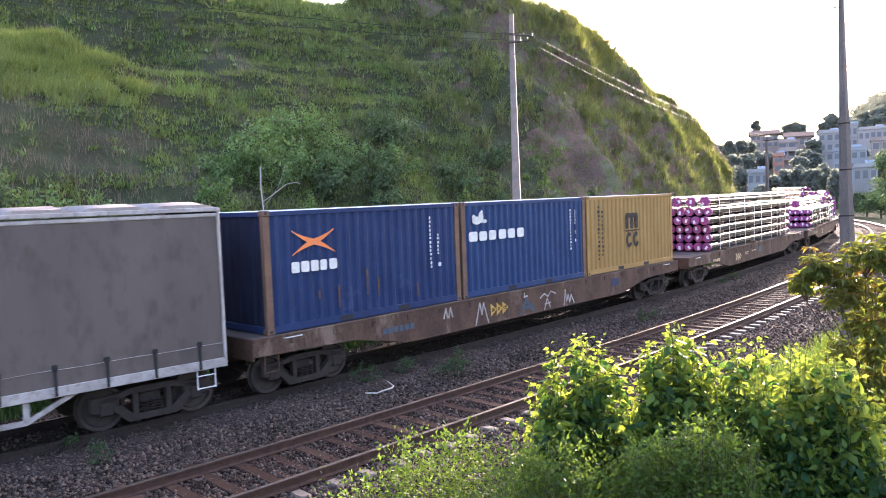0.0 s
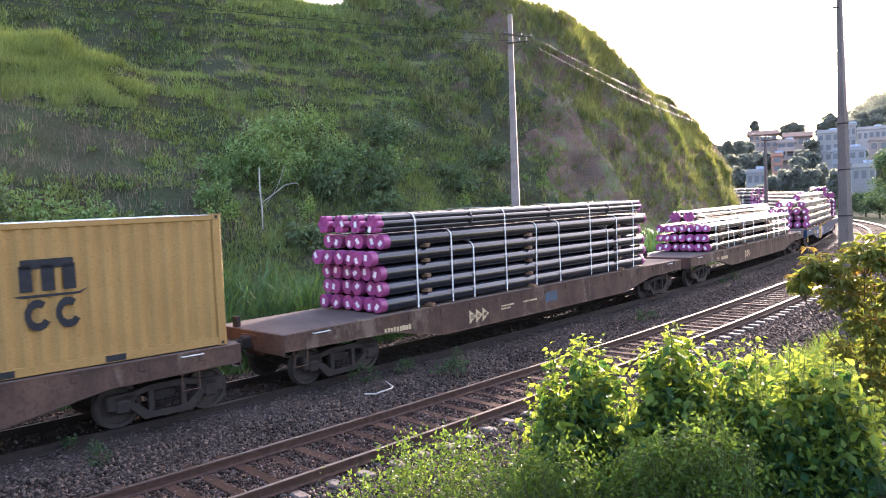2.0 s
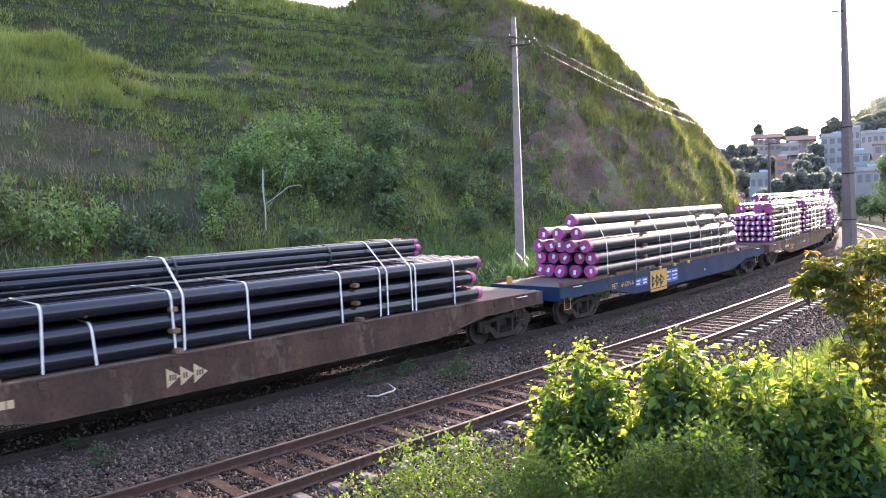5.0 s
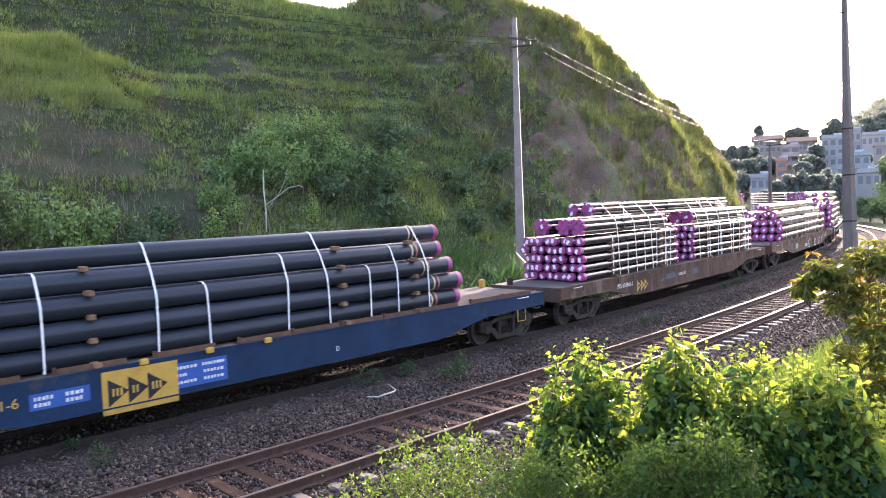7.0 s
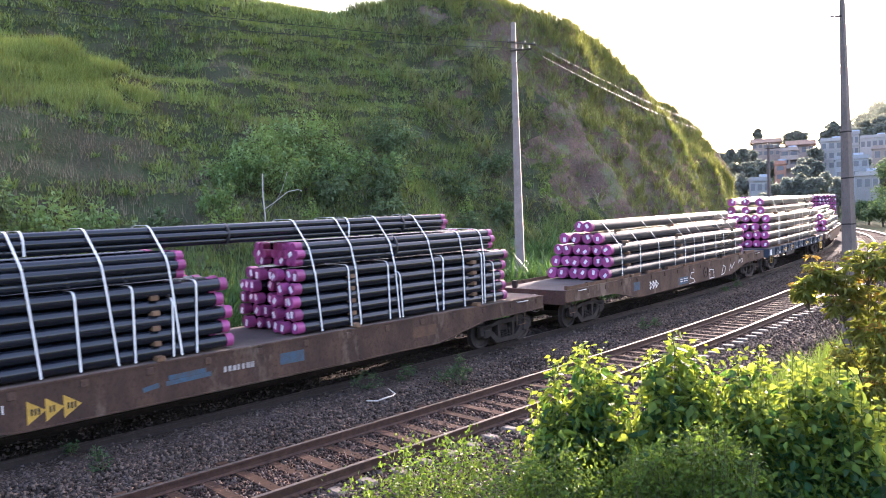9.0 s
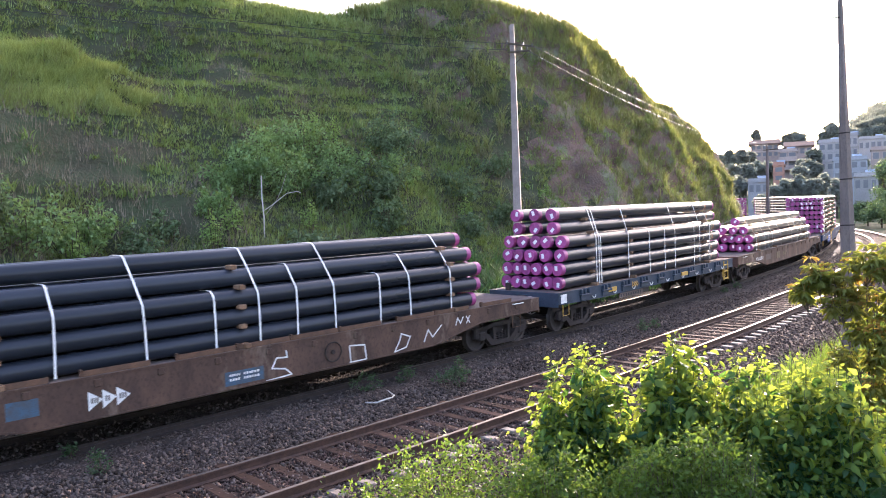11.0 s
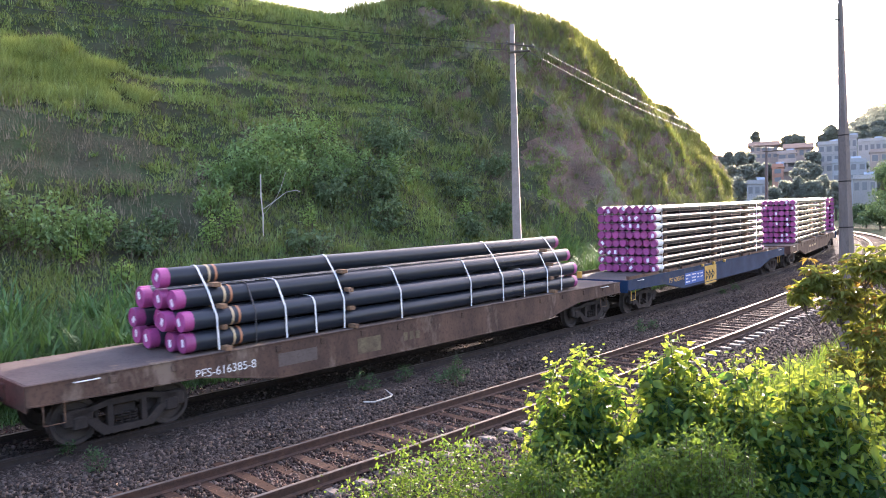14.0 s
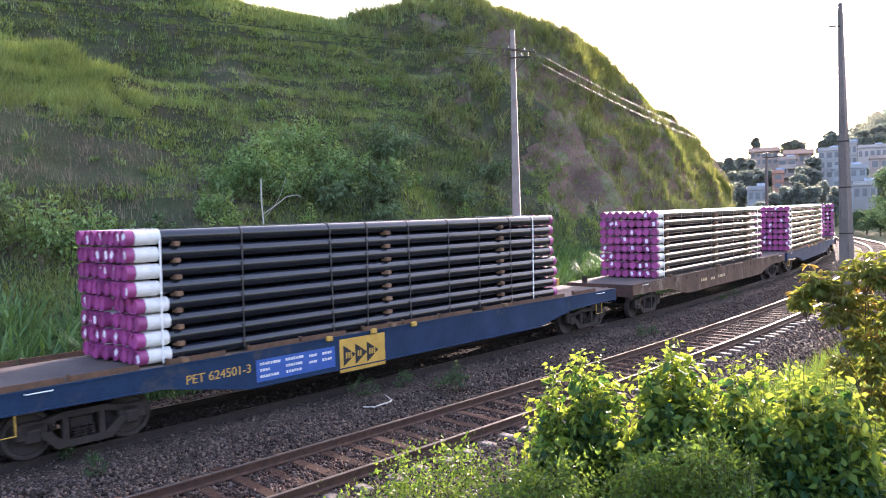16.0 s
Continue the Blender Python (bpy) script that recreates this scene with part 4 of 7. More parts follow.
w12, L12 = flat_wagon(208.80, 226.90, "brown", "brown flat wagon carrying a tight stack of white-collared pipes", 12)


def load_rows(x0, L, x, label, seed, rows, length, strap_x=(), wire_x=(), block_x=(), pitch_gap=0.0, jitter=0.12, tickets=1.0, collar=False, hollow=False, bands=(), row_dx=(), set_back=()):
    st = Stack(x0, L, x, label, seed)
    z = 0.035
    for k, (n, r, half, shift) in enumerate(rows):
        st.row(n, z + r, r, length, half, jitter, x=row_dx[k] if k < len(row_dx) else 0.0, set_back=set_back[k] if k < len(set_back) else 0.0, shift=shift, tickets=tickets, collar=collar, hollow=hollow, bands=bands)
        z += 2 * r + pitch_gap
    for xx in block_x:
        st.batten(xx, 1.18, 0.017, 0.017)
    straps(st, strap_x)
    straps(st, wire_x, M_WIRE, 0.025)
    blocks(st, block_x)
    return st, z


# tall stack with rosette bundles on top
s2, z2 = load_rows(18.10, L2, 20.50, "tall strapped stack of black pipes with magenta end caps", 21, [(6, 0.178, 1.18, 0)] * 5, 13.08, (2.50, (3.38, 4), 6.26, 7.54, (10.42, 4), 11.03), (), (1.6, 6.0, 11.2), 0.025, 0.07, row_dx=(0.0, 0.08, 0.03, -0.22, 0.2))
s2.rosettes((-0.95, -0.35, 0.28, 0.88), z2 + 0.24, 0.075, -0.05, 12.9, (3.4, 7.1, 10.6))
straps(s2, (1.2, 4.82, 9.35, 12.16))
s3, z3 = load_rows(37.75, L3, 39.60, "low strapped stack of black pipes with magenta end caps", 22, [(7, 0.165, 1.18, 0), (7, 0.165, 1.18, 0.02), (7, 0.165, 1.16, 0)], 13.5, (2.52, (3.41, 2), 4.87, 6.46, 8.84, 9.97, 11.12, 12.5), (), (1.8, 4.9, 9.3), 0.085)
s3.rosettes((-0.25, 0.35), z3 + 0.25, 0.082, 0.1, 12.0, (0.6, 5.3, 9.1))
straps(s3, (0.85, 1.0, 5.05, 10.2, 11.0))
s4, z4 = load_rows(57.00, L4, 58.98, "strapped pyramid of large black pipes with magenta end caps", 23, [(5, 0.205, 1.18, 0), (5, 0.205, 1.18, 0), (5, 0.205, 1.16, 0), (3, 0.205, 0.86, -0.1), (1, 0.205, 0.205, -0.45)], 13.1, (0.69, (2.77, 4), 4.76, (5.82, 3), (7.62, 4), 8.72, (9.90, 3), (10.76, 4), 11.80), (), (3.6, 9.15, 11.4), 0.012, 0.16, bands=(-1.05, -0.9), row_dx=(-0.3, 0.0, -0.4, -0.6, -0.5))
s5, z5 = load_rows(76.60, L5, 77.62, "strapped bundle of thin black pipes with magenta end caps", 24, [(8, 0.128, 1.18, 0)] * 5, 7.35, ((2.03, 5), (3.08, 4), (4.44, 5), (5.4, 5), (6.13, 4), (6.6, 5)), (), (2.03, 5.83), 0.03, 0.16)
s5.rosettes((-0.86, -0.36, 0.5), z5 + 0.30, 0.095, 0.2, 6.5, (3.0,))
s5b, z5b = load_rows(76.60, L5, 86.60, "second strapped bundle of thin black pipes on the wagon", 25, [(8, 0.128, 1.18, 0)] * 5, 7.0, ((1.41, 5), (2.59, 5), (3.0, 4), (4.4, 5), (5.9, 5), (6.4, 4)), (), (1.5, 5.6), 0.03, 0.2)
s5b.rosettes((-0.8, -0.3, 0.5), z5b + 0.30, 0.095, 0.1, 6.6, (3.0,))
s5c = Stack(76.60, L5, 79.22, "long bundle of thin pipes lying across both lower bundles", 26, DECK + z5 + 0.60)
s5c.rosettes((-0.45, 0.10), 0.23, 0.075, 0.0, 12.55, (0.9, 6.1, 11.0))
straps(s5c, (2.2, 9.2))
for load, xs in ((s5, (2.5, 3.8, 5.1, 6.3)), (s5b, (0.6, 1.7, 2.9, 4.2))):
    over = load.profile + [(z5 + 0.60 + 0.23, 3.05 * 0.075, -0.68, 0.33)]
    load.profile = over
    straps(load, xs, lean=-0.22)
straps(s5b, ((5.2, 6), (6.0, 6)))
s6, z6 = load_rows(96.60, L6, 99.25, "strapped pyramid of black pipes with magenta end caps", 27, [(6, 0.185, 1.18, 0), (6, 0.185, 1.18, 0), (6, 0.185, 1.16, 0), (4, 0.185, 0.85, 0), (2, 0.185, 0.40, -0.1)], 13.0, (0.77, (2.17, 4), 3.77, (5.17, 3), 6.17, (7.09, 4), 8.11, (9.43, 3), (10.41, 4), 11.83), (), (1.3, 5.8, 11.9), 0.03, row_dx=(-0.22, 0.0, 0.05, 0.0, 0.05))
s7, z7 = load_rows(115.65, L7, 116.30, "tall strapped stack of large black pipes with magenta end caps", 28, [(6, 0.195, 1.18, 0), (6, 0.195, 1.18, 0), (5, 0.195, 1.18, 0), (5, 0.195, 1.18, 0), (3, 0.195, 0.95, 0), (3, 0.195, 0.90, 0)], 12.75, (1.81, 1.97, (2.12, 4), 4.06, (5.72, 4), (7.0, 4), 7.92, (9.74, 4), 10.3, (11.37, 5)), (), (1.6, 4.3, 11.0), 0.037, 0.16, bands=(-1.05, -0.9), row_dx=(-0.2, -0.18, -0.28, -0.1, 0.0, 0.0))
s8, z8 = load_rows(131.10, L8, 133.42, "low strapped pyramid of large black pipes with magenta end caps", 29, [(6, 0.195, 1.18, 0), (6, 0.195, 1.18, 0), (4, 0.195, 0.9, -0.05), (1, 0.195, 0.2, -0.4)], 13.33, (0.70, (2.30, 3), (3.08, 2), 3.86, (5.66, 3), (8.22, 3), 9.59, (10.56, 2), (11.71, 3), 12.43), ((1.55, 3),), (0.85, 4.1, 11.95), 0.03, 0.2, bands=(1.02, 1.17), row_dx=(0.0, -0.04, -0.08, -0.2))
for k, (wx, wl, xx) in enumerate(((150.10, L9, 152.15), (170.20, L10, 172.05), (189.20, L11, 190.0), (208.80, L12, 210.4))):
    # white tickets here draw the daylight seen through open pipes
    load_rows(wx, wl, xx, "tall tight stack of white-collared black pipes with open magenta ends", 30 + k, [(8, 0.14, 1.18, 0)] * 8, (13.1, 12.75, 12.55, 12.55)[k], (0.58, 12.0), (2.3, 4.6, 5.6, 7.0, 8.4, 9.6, 11.0), (0.95, 6.3, 10.6), 0.038, 0.04, 0.3, True, True, set_back=(0.14, 0.14, 0.14, 0.14) if k == 0 else ())

# signs and numbers on the sills
Y_SILL = -1.312


def panel(wg, x0, x1, z0, z1, mat=None, label="bright blue lettered panel"):
    part("data_panel", Shape().box(x0, x1, Y_SILL - 0.004, Y_SILL, z0, z1), mat or M_SIGNBLUE, wg, label)


def writing(wg, rows, y=None, mat=None):
    for x, z, w, h, n in rows:
        sh = Shape()
        bars(x, z, w, h, n, (Y_SILL - 0.004) if y is None else y, 0, sh)
        tagged(part("small_writing", sh, mat or (M_COLLAR if y is None else M_GRIMY_WHITE), wg), kind="stuff")


def strokes(wg, lines, mat, w=0.045, name="graffiti"):
    """Paint strokes along points (x, z) on the near sill."""
    for pts in lines:
        sh = Shape()
        for (xa, za), (xb, zb) in zip(pts[:-1], pts[1:]):
            d = Vector((xb - xa, zb - za)).normalized()
            n = Vector((-d.y, d.x)) * w / 2
            e = d * w * 0.3
            sh.prism([(xa + n.x - e.x, za + n.y - e.y), (xb + n.x + e.x, zb + n.y + e.y), (xb - n.x + e.x, zb - n.y + e.y), (xa - n.x - e.x, za - n.y - e.y)], Y_SILL - 0.003, Y_SILL)
        part(name, sh, mat, wg, "painted graffiti stroke")


arrows(5.72, 0.14, 0.50, Y_SILL, w4, field=True)
panel(w4, 4.45, 5.42, 0.34, 0.62)
panel(w4, 6.95, 8.05, 0.22, 0.70)
lettering("PET", 0.26, w4, 2.72, 0.44, Y_SILL, M_YELLOW)
lettering("616291-6", 0.24, w4, 3.38, 0.44, Y_SILL, M_YELLOW)
lettering("D", 0.15, w4, 10.72, 0.34, Y_SILL, M_COLLAR)
writing(w4, ((4.52, 0.50, 0.32, 0.07, 5), (4.52, 0.39, 0.28, 0.07, 4), (5.02, 0.50, 0.32, 0.07, 4), (5.02, 0.39, 0.3, 0.07, 4), (7.0, 0.58, 0.42, 0.06, 6), (7.52, 0.58, 0.48, 0.06, 8), (7.0, 0.44, 0.22, 0.06, 4), (7.55, 0.44, 0.42, 0.06, 6), (7.0, 0.30, 0.4, 0.06, 6), (7.55, 0.30, 0.42, 0.06, 6)))
arrows(6.78, 0.16, 0.48, Y_SILL, w9, field=True)
panel(w9, 4.53, 6.55, 0.20, 0.66)
lettering("PET 624501-3", 0.25, w9, 2.99, 0.44, Y_SILL, M_YELLOW)
writing(w9, ((4.62, 0.54, 0.5, 0.06, 8), (5.25, 0.54, 0.45, 0.06, 7), (4.62, 0.41, 0.25, 0.06, 4), (5.25, 0.41, 0.42, 0.06, 7), (4.62, 0.28, 0.45, 0.06, 7), (5.25, 0.28, 0.4, 0.06, 6), (5.85, 0.52, 0.22, 0.06, 4), (6.2, 0.52, 0.28, 0.06, 4), (5.85, 0.38, 0.22, 0.06, 4), (6.2, 0.38, 0.28, 0.06, 4)))
arrows(7.46, 0.28, 0.36, Y_SILL, w1)
strokes(w1, [[(5.56, 0.50), (5.64, 0.75), (5.70, 0.50)], [(5.74, 0.50), (5.82, 0.75), (5.89, 0.50)], [(6.81, 0.12), (7.0, 0.72), (7.08, 0.40), (7.16, 0.70), (7.35, 0.14)], [(9.8, 0.52), (10.0, 0.62), (10.2, 0.52), (10.35, 0.66), (10.6, 0.56)], [(10.0, 0.15), (10.15, 0.46), (10.3, 0.18)], [(10.02, 0.30), (10.32, 0.32)], [(11.05, 0.15), (11.12, 0.62), (11.2, 0.25), (11.28, 0.45), (11.36, 0.2), (11.45, 0.42), (11.61, 0.16)], [(8.86, 0.70), (9.02, 0.74), (9.0, 0.64), (9.15, 0.66)]], M_GRIMY_WHITE)
strokes(w1, [[(8.82, 0.15), (9.1, 0.56), (9.45, 0.18)], [(8.9, 0.32), (9.4, 0.36)]], M_LIGHTBLUE, 0.10)
for x0_ in (3.44, 3.62, 3.80, 3.98, 4.16, 4.34):
    part("graffiti", Shape().box(x0_, x0_ + 0.13, Y_SILL - 0.003, Y_SILL, 0.42, 0.56), M_LIGHTBLUE, w1, "faded light blue paint mark")
for x0_ in (13.9, 15.4):
    part("paint_patch", Shape().box(x0_, x0_ + 0.5, Y_SILL - 0.003, Y_SILL, 0.40, 0.66), M_FADEDBLUE if x0_ < 14 else M_BROWN, w1, "overpainted patch")
arrows(5.38, 0.22, 0.38, Y_SILL, w2, mark=M_BAND, dark=M_BROWN)
panel(w2, 8.92, 9.53, 0.36, 0.66, M_LIGHTBLUE, "light blue paint patch")
writing(w2, ((6.75, 0.50, 0.6, 0.05, 9), (6.75, 0.42, 0.45, 0.05, 7), (7.8, 0.50, 0.7, 0.05, 9), (2.3, 0.44, 0.9, 0.13, 9)), Y_SILL, M_BAND)
lettering("PES", 0.22, w3, 2.39, 0.46, Y_SILL, M_BAND)
writing(w3, ((3.0, 0.46, 0.9, 0.15, 7),), Y_SILL, M_BAND)
arrows(6.45, 0.26, 0.38, Y_SILL, w3, mark=M_BAND, dark=M_BROWN)
arrows(4.53, 0.20, 0.40, Y_SILL, w5)
lettering("PES 616960-1", 0.21, w5, 3.06, 0.46, Y_SILL, M_COLLAR)
strokes(w5, [[(6.94, 0.44), (7.8, 0.47)], [(7.0, 0.54), (7.7, 0.56)], [(6.5, 0.4), (6.75, 0.44)]], M_LIGHTBLUE, 0.09)
panel(w5, 9.4, 10.0, 0.36, 0.60, M_LIGHTBLUE, "faded blue paint patch")
panel(w5, 13.2, 14.0, 0.36, 0.62, M_RUST, "rust-red paint patch")
writing(w5, ((8.1, 0.44, 0.7, 0.12, 7),), Y_SILL)
arrows(5.29, 0.26, 0.34, Y_SILL, w6, mark=M_COLLAR, dark=M_BROWN)
panel(w6, 4.0, 4.5, 0.36, 0.66, M_LIGHTBLUE, "faded blue paint patch")
strokes(w6, [[(8.84, 0.12), (9.46, 0.16), (9.3, 0.30), (8.98, 0.36), (9.1, 0.56), (9.36, 0.54), (9.34, 0.68)], [(11.02, 0.14), (11.5, 0.14), (11.46, 0.48), (11.02, 0.52), (11.04, 0.14)], [(12.37, 0.16), (12.75, 0.22), (12.89, 0.46), (12.6, 0.57), (12.56, 0.44), (12.37, 0.16)], [(13.35, 0.26), (13.5, 0.54), (13.65, 0.34), (13.98, 0.60)], [(14.5, 0.52), (14.58, 0.70), (14.68, 0.54), (14.78, 0.70)], [(14.9, 0.52), (15.03, 0.70)], [(14.9, 0.70), (15.03, 0.52)]], M_COLLAR, 0.032)
panel(w6, 7.9, 8.78, 0.18, 0.46, M_LIGHTBLUE, "faded blue lettered panel")
writing(w6, ((8.0, 0.36, 0.25, 0.05, 5), (8.32, 0.36, 0.36, 0.05, 6), (8.0, 0.27, 0.25, 0.05, 4), (8.32, 0.27, 0.36, 0.05, 6)))
ringpts = [Vector((10.55 + 0.22 * math.cos(i * math.pi / 10), -1.335, 0.46 + 0.22 * math.sin(i * math.pi / 10))) for i in range(21)]
part("hand_wheel", Shape().path(ringpts, 0.014, 6).tube((10.55, -1.345, 0.46), (10.55, -1.30, 0.46), 0.05, 10), M_BOGIE, w6, "dark round hand wheel")
lad = Shape()
for xx in (13.20, 13.66):
    lad.box(xx, xx + 0.05, -1.34, -1.30, -0.02, 0.80, c=0.006)
for zz in (0.02, 0.34, 0.62):
    lad.box(13.20, 13.71, -1.35, -1.29, zz, zz + 0.05, c=0.006)
part("end_ladder", lad, M_YELLOW, w7, "yellow steel step ladder")
arrows(4.52, 0.57, 0.22, -1.405, w7)
for x0_ in (2.9, 8.75):
    part("data_panel", Shape().box(x0_, x0_ + 0.55, -1.375, -1.312, 0.58, 0.72, c=0.005), M_YELLOW, w7, "yellow lettered panel")
part("corner_plate", Shape().box(0.02, 0.34, -1.335, -1.312, 0.53, 0.80, c=0.004), M_WHITEPAINT, w7, "white corner plate")
part("mesh_guard", Shape().box(3.75, 5.5, -1.30, -1.27, 0.27, 0.43, c=0.004), M_DECK, w7, "grey slatted guard")
for i in range(9):
    part("guard_slot", Shape().box(3.85 + i * 0.18, 3.93 + i * 0.18, -1.306, -1.30, 0.30, 0.40), M_DARKPAINT, w7)
lettering("PES-616385-8", 0.24, w8, 2.42, 0.44, Y_SILL, M_COLLAR)
panel(w8, 4.3, 5.3, 0.34, 0.62, M_DECK, "grey overpainted patch")
panel(w8, 6.45, 7.15, 0.26, 0.62, M_FADED, "faded yellowish paint patch")
writing(w8, ((7.9, 0.36, 0.6, 0.22, 3),), Y_SILL, M_FADED)
writing(w10, ((5.9, 0.42, 0.7, 0.13, 4), (7.0, 0.40, 0.5, 0.12, 3), (7.9, 0.42, 0.9, 0.13, 5)), Y_SILL, M_BAND)


# ---- containers ----
def corrugated(x0, x1, z0, z1, y, depth, s):
    """A trapezoid corrugated sheet on the plane y, ribs proud to the outside."""
    sh = Shape()
    n = int(round((x1 - x0) / 0.278))
    p = (x1 - x0) / n
    xs = []
    for i in range(n):
        a = x0 + i * p
        xs += [(a, 0), (a + p * 0.28, 0), (a + p * 0.5, 1), (a + p * 0.78, 1)]
    xs.append((x1, 0))
    vs = [(x, y - s * depth * (1 - k), z) for z in (z0, z1) for x, k in xs]
    m = len(xs)
    fs = [(i, i + 1, i + 1 + m, i + m) for i in range(m - 1)]
    sh.add(vs, fs)
    return sh


def container(x, wagon_x0, wagon_len, paint, post, label):
    C = thing("shipping_container", label, "container", "containers on the wagon")
    L, W, H = 6.058, 1.219, 2.591
    for s in (-1, 1):
        part("side_wall", corrugated(0.16, L - 0.16, 0.17, H - 0.11, s * (W - 0.01), 0.036, s), paint, C)
        part("bottom_rail", Shape().box(0.17, L - 0.17, min(s * W, s * (W - 0.05)), max(s * W, s * (W - 0.05)), 0.02, 0.175, c=0.006), paint, C)
        part("top_rail", Shape().box(0.17, L - 0.17, min(s * W, s * (W - 0.06)), max(s * W, s * (W - 0.06)), H - 0.115, H - 0.02, c=0.006), paint, C)
        for xx in (1.95, 3.75):
            part("fork_pocket", Shape().box(xx, xx + 0.36, min(s * (W + 0.003), s * (W - 0.04)), max(s * (W + 0.003), s * (W - 0.04)), 0.035, 0.150), M_DARKPAINT, C, "dark fork pocket")
        for xx in (0.0, L - 0.17):
            part("corner_post", Shape().box(xx, xx + 0.17, min(s * W, s * (W - 0.12)), max(s * W, s * (W - 0.12)), 0.11, H - 0.11, c=0.012), post, C)
            for zz in (0.0, H - 0.118):
                sh = Shape().box(xx - 0.004, xx + 0.178, min(s * (W + 0.004), s * (W - 0.162)), max(s * (W + 0.004), s * (W - 0.162)), zz, zz + 0.118, c=0.01)
                sh.box(xx + 0.055, xx + 0.115, min(s * (W + 0.006), s * W), max(s * (W + 0.006), s * W), zz + 0.03, zz + 0.09, 1)
                part("corner_casting", sh, [post, M_DARKPAINT], C)
    # ends: corrugated front, doors at the rear
    k = corrugated(-W + 0.12, W - 0.12, 0.17, H - 0.11, 0.04, 0.036, -1)
    # the first container's end is a darker blue than its sides
    part("end_wall", Shape().add([(v[1], v[0], v[2]) for v in k.v], [tuple(reversed(f)) for f in k.f]), M_CBLUE_END if paint is M_CBLUE else paint, C)
    for yy in (-W + 0.12, 0.005):
        d = Shape().box(L - 0.06, L - 0.02, yy, yy + W - 0.125, 0.14, H - 0.12, c=0.008)
        for q in (0.25, 0.75):
            d.tube((L - 0.005, yy + q * W * 0.9, 0.1), (L - 0.005, yy + q * W * 0.9, H - 0.1), 0.018, 8)
        part("door", d, paint, C)
    for xx in (0.0, L - 0.1):
        part("end_beam", Shape().box(xx, xx + 0.1, -W + 0.12, W - 0.12, 0.02, 0.16, c=0.006).box(xx, xx + 0.1, -W + 0.12, W - 0.12, H - 0.12, H - 0.02, c=0.006), paint, C)
    r = Shape()
    n = 44
    ys = [(-W + 0.05), (W - 0.05)]
    vs = []
    for i in range(n * 2 + 1):
        vs += [(0.15 + (L - 0.3) * i / (n * 2), y, H - 0.03 + (0.02 if i % 2 else 0)) for y in ys]
    r.add(vs, [(2 * i, 2 * i + 2, 2 * i + 3, 2 * i + 1) for i in range(n * 2)])
    part("roof", r, M_WHITEPAINT, C, "pale corrugated roof")
    part("floor_pan", Shape().box(0.05, L - 0.05, -W + 0.05, W - 0.05, 0.05, 0.15), M_DARKPAINT, C)
    add_moving(C, wagon_x0, wagon_len, Matrix.Translation((x - wagon_x0, 0, DECK + 0.004)))
    return C


Y_C = -1.226
c1 = container(-1.93, -2.25, L1, M_CBLUE, M_CPOST, "dark blue shipping container with an orange cross mark and rusty posts")
c2 = container(4.22, -2.25, L1, M_CBLUE_ALT, M_CPOST, "blue shipping container with white figure mark and lettering bars")
c3 = container(10.37, -2.25, L1, M_CTAN, M_CTAN, "tan yellow shipping container with dark lettering bars")


def blade_cross(x, z, w, h, y):
    """Two curved blades that cross: the orange mark on the first container."""
    sh = Shape()
    for sgn in (-1, 1):
        up, dn = [], []
        for i in range(13):
            u = i / 12
            t = 0.012 + 0.05 * math.sin(math.pi * u) ** 1.5
            c = z + h / 2 + sgn * h / 2 * (2 * u - 1) * (0.55 + 0.45 * abs(2 * u - 1))
            up.append((x + w * u, c + t))
            dn.append((x + w * u, c - t))
        out = up + dn[::-1]
        sh.prism(out[::-1], y - 0.004 - 0.001 * (sgn + 1), y)
    return sh


part("cross_mark", blade_cross(0.70, 1.62, 1.15, 0.52, Y_C), M_ORANGE, c1, "orange crossed-blade mark")


def mark_blocks(C, x, z, w, h, n, mat, label):
    """A wordmark as plain rounded blocks."""
    rng = random.Random(n)
    for i in range(n):
        k = rng.uniform(0.72, 0.86)
        cw = w / n * k
        xa = x + i * w / n
        hh = h * rng.uniform(0.92, 1.0)
        out = Shape()
        c_ = cw * 0.14
        out.prism([(xa + c_, z), (xa + cw - c_, z), (xa + cw, z + c_), (xa + cw, z + hh - c_), (xa + cw - c_, z + hh), (xa + c_, z + hh), (xa, z + hh - c_), (xa, z + c_)], Y_C - 0.004, Y_C)
        part("wordmark_block", out, mat, C, label)


def column(C, x, z1, z0, w, n, mat):
    sh = Shape()
    bars(x, z1, w, z1 - z0, n, Y_C, 0, sh, up=True, rng=random.Random(int(x * 100)))
    tagged(part("small_writing", sh, mat, C), kind="stuff")


mark_blocks(c1, 0.66, 1.24, 1.27, 0.24, 5, M_WHITEPAINT, "white wordmark block")
column(c1, 4.90, 2.27, 0.92, 0.07, 13, M_WHITEPAINT)
column(c1, 5.18, 1.82, 1.25, 0.07, 6, M_WHITEPAINT)
column(c1, 5.17, 1.08, 0.94, 0.13, 1, M_WHITEPAINT)
for xx, zz, ll in ((1.9, 0.35, 0.5), (2.75, 0.55, 0.6), (3.1, 0.45, 0.45), (4.4, 0.3, 0.35), (1.35, 0.6, 0.2)):
    part("rust_streak", Shape().prism([(xx, zz), (xx + 0.03, zz), (xx + 0.05, zz + ll), (xx - 0.01, zz + ll)], Y_C - 0.003, Y_C), M_RUST, c1, "brown rust streak")
mark_blocks(c2, 0.28, 1.52, 2.54, 0.27, 6, M_WHITEPAINT, "white wordmark block")
fg = Shape()
